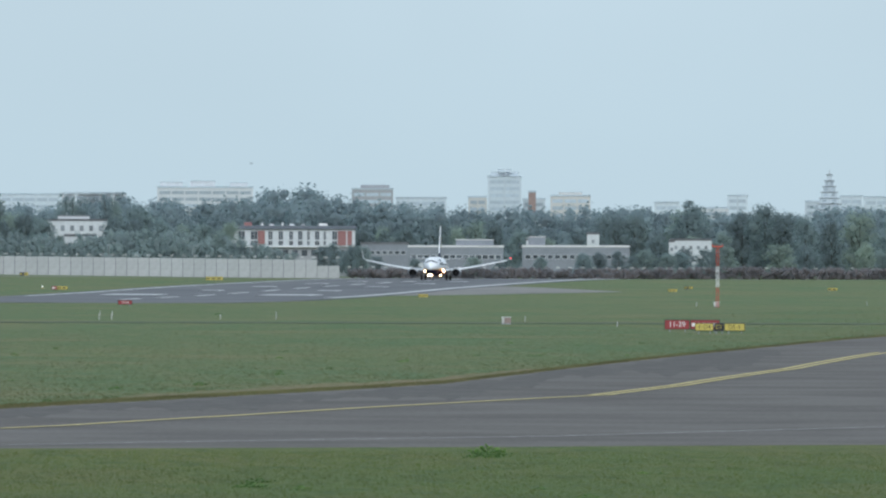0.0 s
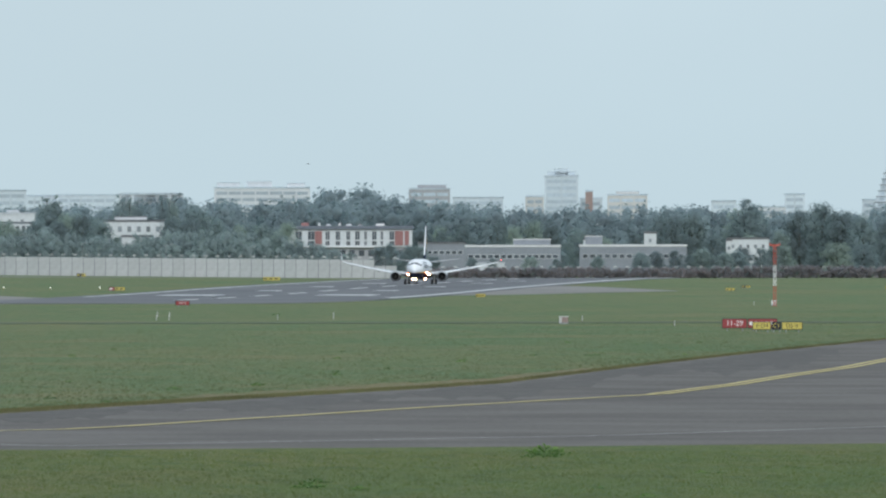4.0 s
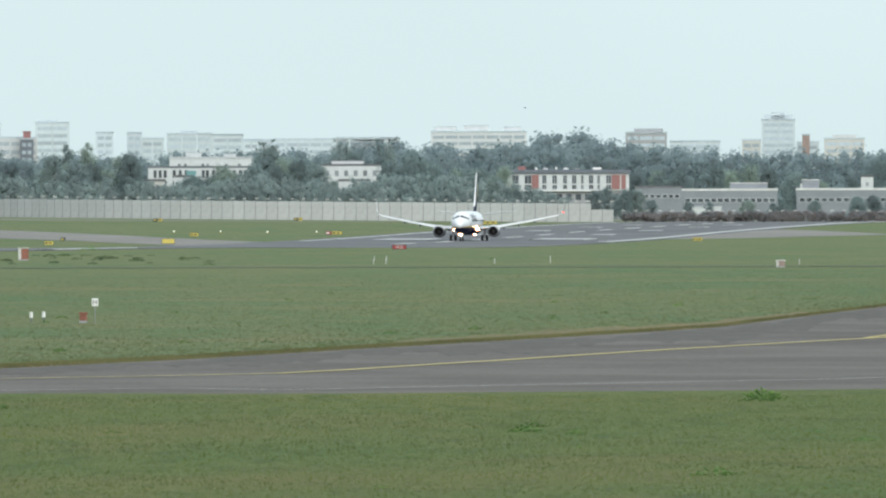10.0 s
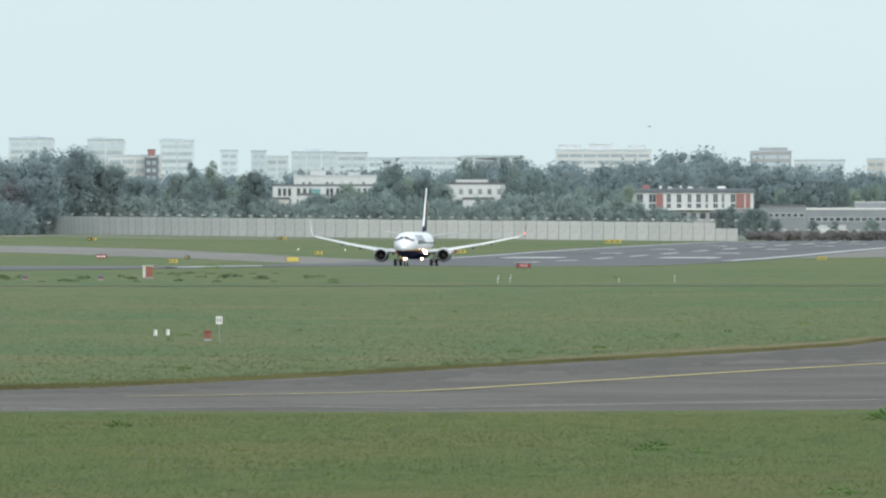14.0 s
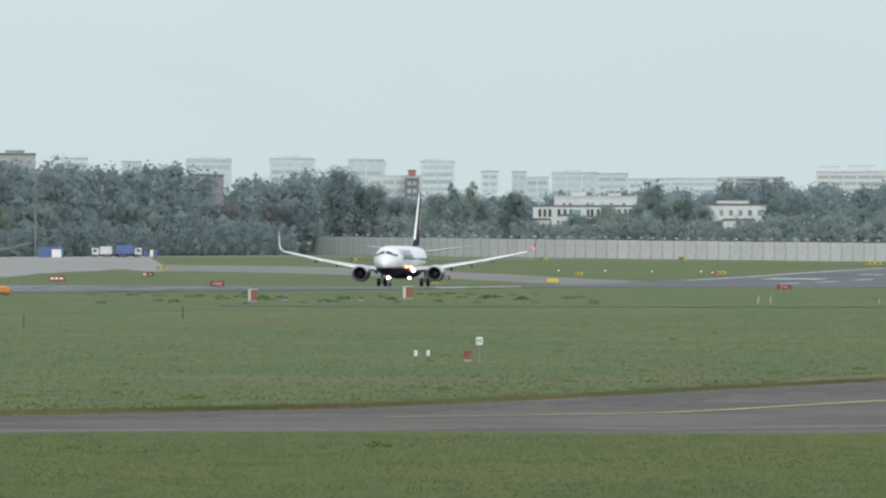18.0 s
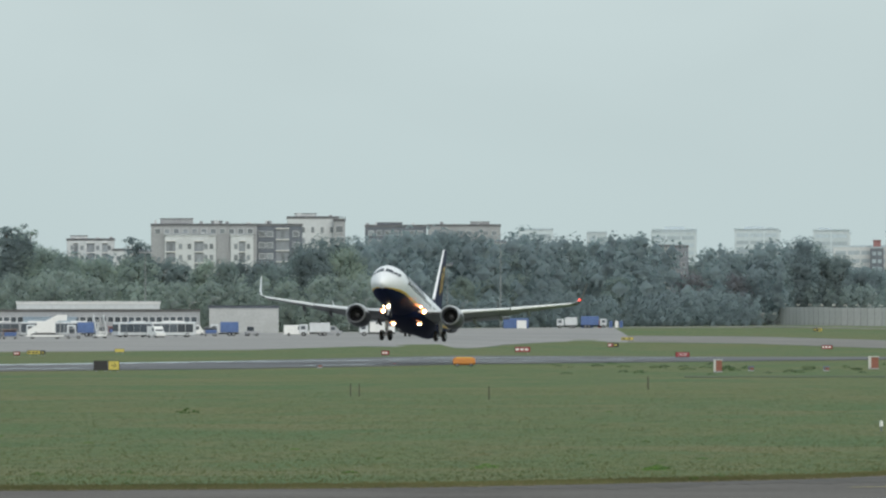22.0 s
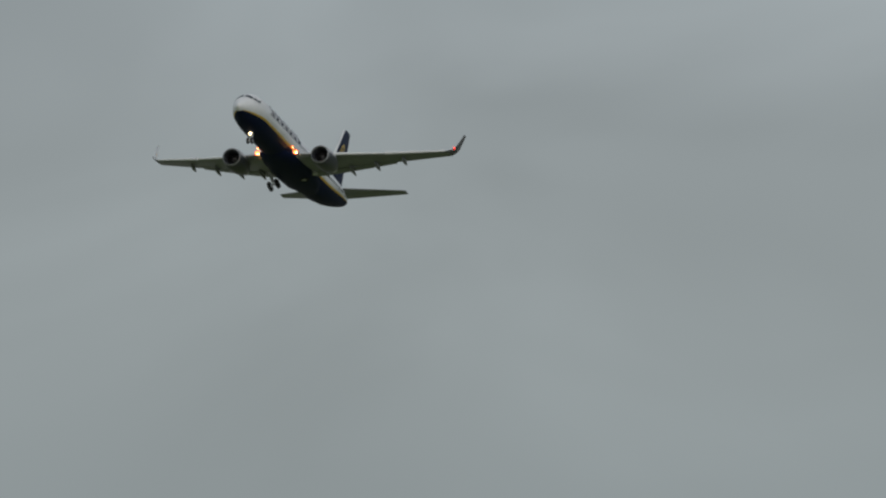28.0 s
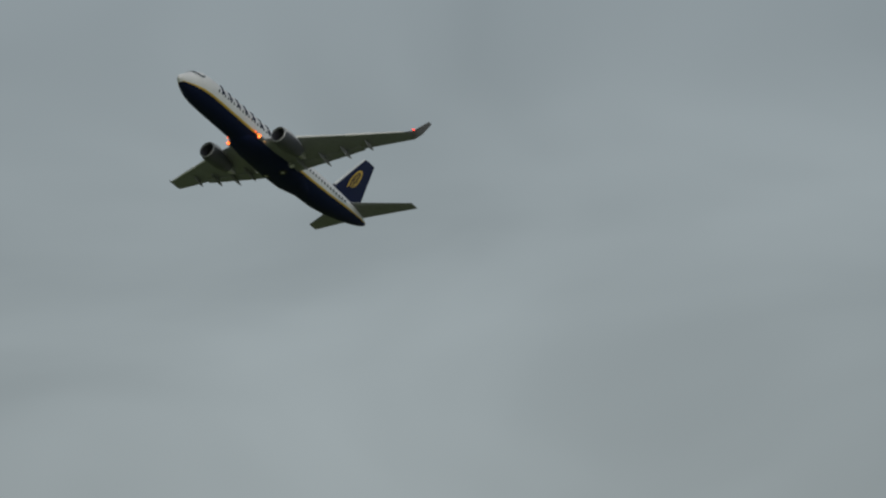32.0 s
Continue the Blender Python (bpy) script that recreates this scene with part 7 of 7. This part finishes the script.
tree_row([(-10.17, 22.1), (-10.04, 24.7), (-9.95, 23.3), (-9.85, 17.8)], 2660, 2720, 0.085)
tree_row([(-11.27, 25.2), (-11.05, 25.2), (-10.91, 26.0), (-10.79, 23.4)], 2720, 2800, 0.085)
tree_row([(-11.94, 22.0), (-11.72, 22.8), (-11.57, 23.7), (-11.27, 22.8)], 2760, 2850, 0.099)
tree_row([(-13.94, 26.9), (-13.33, 27.9), (-13.09, 26.7), (-12.81, 27.5), (-12.53, 24.4)], 2760, 2850, 0.099)
tree_row([(-13.94, 13.7), (-13.33, 13.7), (-12.85, 12.8), (-12.01, 13.6), (-11.41, 14.5), (-10.93, 13.6)], 2540, 2600, 0.142, wide=1.4)
tree_row([(-11.5, 16.0), (-11.05, 15.9), (-10.72, 14.2)], 2600, 2640, 0.114, wide=1.2)
hedge([(-0.50, 3.0), (-0.07, 3.2), (0.35, 3.5), (0.95, 3.3), (1.55, 3.9), (2.44, 3.6), (2.8, 3.6)], 2996, 900, "dark brown-green hedge along the field edge")
tree(-2.633, 3190, 16.6, "round", 0.95)
tree(-3.126, 3190, 20.3, "tall", 1.1)
tree(-1.17, 3180, 13.3, "round", 1.2)
tree_row([(0.75, 8.5), (1.5, 9.5)], 3060, 3110, 0.11, wide=1.4, tall=0)
tree_row([(-0.35, 7.0), (0.75, 6.5)], 3050, 3090, 0.16, wide=1.3, tall=0)

# ---- signs, posts and boxes on the field ----
sign(1.329, 812.0, [(1.94, REDSIGN, WHITE, '11-29'), (2.27, REDSIGN, WHITE, 5)], 0.74, "red runway holding sign with white characters in the grass", 0.2)
sign(1.477, 796.0, [(1.43, YELLOW, BLACK, '←D4'), (0.75, BLACK, YELLOW, 'C1'), (1.58, YELLOW, BLACK, 'D5→')], 0.59, "yellow and black taxiway direction sign in the grass", 0.2)
sign(-1.691, 1201.0, [(1.63, REDSIGN, WHITE, '15-33')], 0.49, "red runway sign with white characters in the grass", 0.2)
sign(-1.217, 2418.0, [(3.92, YELLOW, BLACK, 3)], 0.81, "yellow taxiway sign beside the runway", 0.2)
sign(-2.04, 2097.0, [(1.11, REDSIGN, WHITE, 1), (2.07, YELLOW, BLACK, 2)], 0.68, "red and yellow taxiway sign beside the runway", 0.2)
sign(-0.104, 1920.0, [(1.81, YELLOW, BLACK, 3)], 0.60, "small yellow sign at the runway edge", 0.2)
sign(1.224, 2079.0, [(1.85, YELLOW, BLACK, 2)], 0.56, "yellow sign seen across the grass", 0.2)
sign(1.309, 2146.0, [(0.81, BLACK, YELLOW, 1), (0.99, YELLOW, BLACK, 1)], 0.47, "black and yellow sign seen across the grass", 0.2)
sign(2.075, 2113.0, [(1.99, YELLOW, BLACK, 2)], 0.57, "yellow sign seen across the grass", 0.2)
sign(-3.939, 1973.0, [(2.07, REDSIGN, WHITE, 3)], 0.73, "red runway sign beside a taxiway", 0.2)
sign(-3.557, 1827.0, [(1.63, YELLOW, BLACK, 2)], 0.66, "yellow taxiway sign in the grass", 0.2)
sign(-3.482, 1952.0, [(0.92, BLACK, YELLOW, 1)], 0.62, "small black location sign in the grass", 0.2)
sign(-2.921, 1865.0, [(2.25, YELLOW, BLACK, 0)], 0.87, "plain yellow sign back beside the taxiway", 0.2)
sign(-2.784, 2066.0, [(1.73, YELLOW, BLACK, 2)], 0.67, "yellow taxiway sign beside the runway", 0.2)
sign(-3.988, 2579.0, [(1.08, BLACK, YELLOW, 1), (1.08, YELLOW, BLACK, 1)], 0.75, "small black and yellow sign on the far grass", 0.2)
sign(-2.977, 2642.0, [(1.11, BLACK, YELLOW, 1), (1.11, YELLOW, BLACK, 1)], 0.77, "small black and yellow sign on the far grass", 0.2)
sign(-2.23, 2751.0, [(1.15, BLACK, YELLOW, 1), (1.15, YELLOW, BLACK, 1)], 0.81, "small black and yellow sign on the far grass", 0.2)
sign(-6.29, 1294.0, [(1.02, REDSIGN, WHITE, 2)], 0.55, "red sign on the grass strip", 0.2)
sign(-5.559, 1625.0, [(2.38, REDSIGN, WHITE, 3)], 0.82, "red runway sign on the grass strip", 0.2)
sign(-5.077, 2029.0, [(1.06, REDSIGN, WHITE, 1), (1.06, BLACK, YELLOW, 1)], 0.76, "red and black sign on the grass strip", 0.2)
sign(-4.708, 1269.0, [(1.73, REDSIGN, WHITE, '15-33')], 0.60, "red runway sign on the grass strip", 0.2)
sign(-5.002, 2201.0, [(2.54, YELLOW, BLACK, 2)], 0.61, "yellow sign on the grass strip", 0.2)
sign(-7.774, 989.0, [(1.34, BLACK, YELLOW, 0), (1.1, YELLOW, BLACK, '→')], 0.89, "black and yellow taxiway sign with an arrow", 0.15)
sign(-8.252, 1292.0, [(0.88, REDSIGN, WHITE, 2)], 0.48, "red sign on the grass strip by the apron", 0.2)
sign(-8.149, 1322.0, [(1.71, YELLOW, BLACK, 3), (0.57, BLACK, YELLOW, 1)], 0.49, "yellow and black sign on the grass strip", 0.2)
sign(-7.705, 1384.0, [(1.3, YELLOW, BLACK, 0)], 0.45, "small yellow sign on the grass strip", 0.2)
sign(-8.669, 1311.0, [(1.78, ORANGE, BLACK, 0)], 0.49, "orange marker board on the grass strip", 0.2)
sign(-10.718, 1071.0, [(1.46, CREAM, BLACK, 0)], 0.64, "blank pale sign back on the grass strip", 0.2)
shelter(-3.693, 1026.0, 0.97, 1.13, CREAM, BRICK, "cream equipment box with a brown door")
shelter(-4.521, 977.0, 0.77, 1.07, CREAM, BRICK, "cream equipment box with a brown door")
shelter(0.338, 898.0, 0.74, 0.55, CREAM, DULL_BRICK, "pale and rusty red equipment box in the grass")
shelter(1.457, 1223.0, 0.6, 0.5, WHITE, CREAM, "small white equipment box at a mast foot")
shelter(-3.375, 507.0, 0.35, 0.42, BRICK, BRICK, "small dark red marker box in the grass")
letter_board(-3.313, 502.0)
marker_post(-3.652, 510.0, 0.45, "white marker post with a dark foot in the grass")
marker_post(-3.586, 511.0, 0.45, "white marker post with a dark foot in the grass")
marker_post(-1.83, 950.0, 0.45, body=CREAM)
marker_post(-1.764, 951.0, 0.45, body=CREAM)
marker_post(-1.185, 958.0, 0.45, body=CREAM)
marker_post(-0.888, 961.0, 0.45, body=CREAM)
marker_post(-1.825, 1006.0, 0.4, body=CREAM)
marker_post(-1.76, 1007.0, 0.4, body=CREAM)
marker_post(-0.888, 1004.0, 0.4, body=CREAM)
marker_post(0.929, 867.0, 0.4, body=CREAM)
marker_post(2.258, 1306.0, 0.4, body=CREAM)
marker_post(1.351, 1241.0, 0.4, body=CREAM)
marker_post(0.438, 936.0, 0.4, body=CREAM)
marker_post(-6.476, 711.0, 0.8, "thin weathered stake in the grass", TRUNK, TRUNK)
marker_post(-6.43, 711.0, 0.8, "thin weathered stake in the grass", TRUNK, TRUNK)
marker_post(-5.739, 687.0, 0.8, "thin weathered stake in the grass", TRUNK, TRUNK)
marker_post(-4.891, 766.0, 0.8, "thin weathered stake in the grass", TRUNK, TRUNK)
marker_post(-4.893, 788.0, 0.8, "thin weathered stake in the grass", TRUNK, TRUNK)
shelter(-3.942, 994.0, 0.5, 0.32, DARK, BRICK, "small dark marker box in the grass")
shelter(-4.344, 996.0, 0.5, 0.32, DARK, BRICK, "small dark marker box in the grass")
shelter(-3.944, 999.0, 0.5, 0.32, DARK, BRICK, "small dark marker box in the grass")
shelter(-6.642, 1048.0, 0.5, 0.32, DARK, BRICK, "small dark marker box in the grass")
shelter(-4.345, 1009.0, 0.5, 0.32, DARK, BRICK, "small dark marker box in the grass")
shelter(-3.945, 1003.0, 0.5, 0.32, DARK, BRICK, "small dark marker box in the grass")
runway_light(-2.892, 2172.0)
runway_light(-2.643, 2162.0)
runway_light(-2.394, 2152.0)
runway_light(-2.131, 2150.0)
field_mast(1.462, 1194.0, 6.92)
orange_cart(-5.871, 1073.0, 2.25, 0.96)
bird(-1.022, 1500.0, 18.4)

# ---- aircraft and vehicles on the apron ----
airliner(pose(*at(-6.1, 2190.0), 0.06, 0, 0, 81.6), "white and navy twin-jet airliner standing on the apron", lit=False)
bus(-9.147, 2122.0, 0, 10.5)
van(-8.95, 2117.0, 180)
truck(-8.775, 2074.0, 180, 6.5, 3.6)
baggage_cart(-9.132, 2043.0, 5, DULL_BRICK)
baggage_cart(-9.041, 2041.0, 5, DULL_BRICK)
tractor(-9.223, 2045.0, 180)
baggage_cart(-8.829, 2037.0, -5, GREY)
baggage_cart(-8.732, 2035.0, -2, DULL_BRICK)
baggage_cart(-8.663, 2033.0, 1, GREY)
baggage_cart(-8.587, 2031.0, 4, DULL_BRICK)
baggage_cart(-8.511, 2030.0, 7, GREY)
bus(-8.35, 2187.0, 0, 9.0, "dark-windowed coach parked by the terminal", GREY, 1.1)
van(-8.435, 2146.0, 0)
baggage_cart(-8.375, 2027.0, 4, DULL_BRICK)
baggage_cart(-8.29, 2025.0, 4, DULL_BRICK)
stairs_truck(-8.102, 2059.0, 0)
tractor(-7.951, 2056.0, 0, GREY, "grey apron tractor beside mobile stairs")
stairs_truck(-7.811, 2092.0, 95, "white mobile stairs seen end on")
bus(-7.629, 2169.0, 30, 8.5)
bus(-7.423, 2164.0, 8, 8.8)
van(-7.511, 2125.0, -70)
bus(-7.466, 2250, 2, 13, "long white airport bus behind other buses")
tractor(-7.001, 2250, 20, GREY, "grey apron car by a store building")
van(-6.764, 2250, 0)
truck(-6.667, 2250, 180, 6.5, 2.8)
van(-6.583, 2250, 0, 5, 2.2, GREY, "grey service van on the apron")
truck(-6.334, 2250, 180, 7.5, 3.0, WHITE, "white striped truck parked behind an airliner")
truck(-5.323, 2900, 180, 5.5, 2.9)
truck(-5.181, 2900, 0, 7.0, 3.2, BLUE, "white truck with a blue box body")
container(-5.595, 2900, 6.8, 2.8, 2.6, BLUE, "blue steel container on the apron")
container(-5.565, 2895, 2.6, 2.2, 2.0, WHITE, "small white site cabin before a container", "site_cabin")
container(-5.217, 2900, 3.4, 2.7, 2.4, BLUE, "blue steel container on the apron")
container(-5.15, 2900, 0.9, 1.9, 0.9, REDWHITE, "red upright barrier drum on the apron", "barrier")
container(-5.12, 2900, 0.9, 1.9, 0.9, WHITE, "white upright barrier drum on the apron", "barrier")
container(-5.09, 2900, 0.9, 1.9, 0.9, BLUE, "blue upright barrier drum on the apron", "barrier")
container(-5.059, 2900, 0.9, 1.9, 0.9, WHITE, "white upright barrier drum on the apron", "barrier")
container(-5.035, 2900, 0.9, 1.9, 0.9, BLUE, "blue upright barrier drum on the apron", "barrier")
tanker(-10.962, 2032.0, 180)
tanker(-10.869, 1986.0, 180)
tractor(-10.796, 1658.0, 180)
baggage_cart(-10.714, 1628.0, 0, DARK)
baggage_cart(-10.655, 1627.0, 0, DARK)
baggage_cart(-10.596, 1626.0, 0, DARK)
baggage_cart(-10.537, 1625.0, 0, DARK)
baggage_cart(-10.482, 1624.0, 0, DARK)
business_jet(-11.478, 2150.0, -6, 1.0)
business_jet(-12.192, 2180.0, -12, 0.72, "small white business jet parked on the apron")
business_jet(-11.80, 2230.0, 172, 0.8, "white business jet parked with its tail to a bigger one")
bus(-12.272, 1983.0, 0, 11.0)
tractor(-12.854, 1440.0, 0, BLUE, "small blue apron tractor")
truck(-13.175, 1493.0, 0, 6, 2.6, BLUE, "blue service truck on the apron")
bus(-10.242, 1972.0, 0)
van(-10.113, 1970.0, 180)
truck(-9.947, 1966.0, 0)
bus(-9.8, 1963.0, 0)
bus(-9.615, 1959.0, 0)
tractor(-9.449, 1956.0, 180)
van(-9.32, 1953.0, 0)
stairs_truck(-9.412, 1914.0, 180)
baggage_cart(-10.095, 1849.0, 0, BLUE)
baggage_cart(-10.039, 1848.0, 0, BLUE)
baggage_cart(-9.984, 1847.0, 0, BLUE)
busy = random.Random(23)
for k in range(46):
    b = -10.45 + k * 0.073 + busy.uniform(-0.02, 0.02)
    d, kind = busy.uniform(2210, 2330), busy.random()
    if kind < 0.5:
        baggage_cart(b, d, busy.uniform(-8, 8), busy.choice((DULL_BRICK, GREY, BLUE, DARK, RED_PANEL)))
    elif kind < 0.68:
        van(b, d, busy.choice((0, 180)), 5.0, 2.3, busy.choice((WHITE, GREY, PALE)), "service van among baggage carts on the apron")
    elif kind < 0.82:
        tractor(b, d, busy.choice((0, 180)), busy.choice((WHITE, GREY, BLUE)), "small baggage tractor among carts on the apron")
    elif kind < 0.92:
        truck(b, d, busy.choice((0, 180)), 6.0, 3.0, busy.choice((WHITE, GREY, BLUE)), "box truck among baggage carts on the apron")
    else:
        bus(b, d, 0, 11.0, "airport bus with broad dark windows on the apron", PALE, 0.8)
light_mast(-11.314, 2230, 29.8)
light_mast(-13.014, 2230, 32.2)
light_mast(-5.962, 2980, 17.4, False, "slim grey floodlight mast before the trees")
light_mast(-5.677, 2980, 23.4, False, "slim grey floodlight mast before the trees")
light_mast(-7.569, 2600, 19.2, False, "slim grey floodlight mast before the trees")
street_lamp(-1.808, 3125, 8.5)
street_lamp(-1.329, 3125, 8.5)
street_lamp(-1.030, 3125, 8.5)
street_lamp(-3.694, 3125, 9.0)
street_lamp(-2.989, 3125, 9.0)
street_lamp(-2.224, 3125, 9.0)
street_lamp(-1.780, 3125, 9.0)
street_lamp(-7.425, 2620, 7)
street_lamp(-7.334, 2620, 7)
street_lamp(-7.213, 2620, 8)
street_lamp(-6.486, 2620, 8)
street_lamp(-6.395, 2620, 8)
street_lamp(-6.092, 2620, 9)
street_lamp(-6.001, 2990, 9)
street_lamp(-5.880, 2990, 7)
departing, departing_gears, departing_lights = airliner(pose(0, 2400, 0), "white and navy twin-jet airliner taking off with landing lights on")
WEEDS = [(0.22, 307, 0.6), (-0.19, 589, 0.25), (0.51, 617, 0.28), (-0.87, 532, 0.25), (-1.3, 477, 0.25), (-3.85, 300, 0.45), (0.24, 313, 0.51), (-1.0, 268, 0.4), (-0.75, 266, 0.26), (-3.22, 267, 0.25), (-1.74, 463, 0.33), (-1.29, 478, 0.34), (-0.87, 519, 0.27), (-0.21, 581, 0.34), (-2.68, 398, 0.31), (-2.4, 435, 0.28), (-3.5, 416, 0.27), (0.0, 225, 0.58), (-0.6, 546, 0.25), (-1.19, 1030, 0.47), (-2.28, 620, 0.25), (-5.48, 296, 0.29), (-3.84, 298, 0.39), (-4.84, 389, 0.51), (-5.75, 393, 0.43)]
WEEDS += [(-4.65, 365, 0.28), (-4.49, 365, 0.25), (-3.5, 412, 0.27), (-4.34, 287, 0.25), (-5.09, 1117, 0.58), (-3.34, 1227, 1.19), (-6.49, 381, 0.25), (-7.34, 598, 0.7), (-7.66, 381, 0.3), (-5.75, 394, 0.43), (-6.47, 381, 0.25), (-4.83, 389, 0.38), (-4.63, 364, 0.28), (-1.03, 267, 0.43), (-0.76, 264, 0.26), (1.07, 285, 0.25), (0.27, 309, 0.6), (0.24, 315, 0.61), (-0.98, 273, 0.44), (0.78, 257, 0.3), (-4.86, 386, 0.45), (-4.65, 361, 0.35), (-4.49, 365, 0.31), (-4.85, 388, 0.38), (-5.49, 295, 0.25)]
grow_field()


# ---- what moves ----
def motions():
    walk(departing, [
        (0, pose(-1.6, 2469.1, -0.16, 0.0, 0.0, -93.5)),
        (1, pose(-5.2, 2426.0, -0.24, 0.0, 0.0, -93.5)),
        (2, pose(-8.9, 2381.1, -0.35, 0.0, 0.0, -93.5)),
        (3, pose(-12.8, 2334.2, -0.48, 0.0, 0.0, -93.5)),
        (4, pose(-16.9, 2285.5, -0.62, 0.0, 0.0, -93.5)),
        (5, pose(-21.2, 2235.0, -0.79, 0.0, 0.0, -93.5)),
        (6, pose(-25.6, 2182.7, -0.98, 0.0, 0.0, -93.5)),
        (7, pose(-30.2, 2128.5, -1.21, 0.0, 0.0, -93.5)),
        (8, pose(-35.0, 2072.6, -1.50, 0.0, 0.0, -93.5)),
        (9, pose(-40.0, 2015.0, -1.73, 0.0, 0.0, -93.5)),
        (10, pose(-45.1, 1955.7, -1.93, 0.0, 0.0, -93.5)),
        (11, pose(-50.4, 1894.6, -2.05, 0.0, 0.0, -93.5)),
        (12, pose(-55.9, 1831.9, -2.11, 0.0, 0.0, -93.5)),
        (13, pose(-61.5, 1767.6, -2.07, 0.0, 0.0, -93.5)),
        (14, pose(-67.3, 1701.6, -1.92, 0.0, 0.0, -93.5)),
        (15, pose(-73.4, 1634.0, -1.68, 0.0, 0.0, -93.5)),
        (16, pose(-79.5, 1564.9, -1.36, 0.0, 0.0, -93.5)),
        (17, pose(-85.9, 1494.1, -1.02, 0.0, 0.0, -93.5)),
        (18, pose(-92.4, 1421.9, -0.66, 0.0, -0.2, -93.5)),
        (19, pose(-99.1, 1348.2, -0.34, 0.0, -3.0, -93.5)),
        (20, pose(-106.0, 1272.9, -0.10, 0.0, -5.7, -93.5)),
        (21, pose(-113.4, 1196.8, 0.55, -1.5, -7.8, -93.4)),
        (22, pose(-120.2, 1116.4, 2.41, -1.3, -9.0, -93.3)),
        (23, pose(-127.4, 1039.4, 5.57, -0.5, -10.5, -93.0)),
        (24, pose(-133.7, 953.6, 11.04, -0.4, -12.2, -93.0)),
        (25, pose(-155.7, 970.1, 18.39, -1.9, -14.2, -93.0)),
        (26, pose(-190.9, 1032.0, 28.84, -0.8, -15.0, -93.2)),
        (28.5, pose(-276.5, 1138.6, 83.38, 1.4, -15.1, -94.9)),
        (29, pose(-295.9, 1144.8, 92.60, 2.0, -16.1, -95.4)),
        (30, pose(-329.3, 1138.3, 109.88, 2.9, -17.7, -97.8)),
        (31, pose(-353.4, 1107.8, 119.61, 3.8, -20.1, -101.2)),
        (32, pose(-409.3, 1164.9, 153.66, 7.0, -22.8, -106.9)),
    ])
    left_gear, right_gear, nose_gear = departing_gears
    walk(left_gear, [(0, pose(0, 2.86, 2.1)), (22.8, pose(0, 2.86, 2.1)), (23.2, pose(0, 2.8, 2.1, -40)), (23.8, pose(0, 2.6, 1.95, -82)), (32, pose(0, 2.6, 1.95, -82))])
    walk(right_gear, [(0, pose(0, -2.86, 2.1)), (26.8, pose(0, -2.86, 2.1)), (28.6, pose(0, -2.8, 2.1, 45)), (29.9, pose(0, -2.6, 1.95, 82)), (32, pose(0, -2.6, 1.95, 82))])
    for lamp, x, y, z in departing_lights:
        walk(lamp, [(0, pose(x, y, z)), (26.3, pose(x, y, z)), (27.8, pose(x - 0.2, y, z + 0.45)), (32, pose(x - 0.2, y, z + 0.45))])
    walk(nose_gear, [(0, pose(15.6, 0, 1.75)), (26.4, pose(15.6, 0, 1.75)), (29.2, pose(15.6, 0, 1.75, 0, -45)), (30.8, pose(15.6, 0, 2.0, 0, -85)), (32, pose(15.6, 0, 2.0, 0, -85))])


motions()
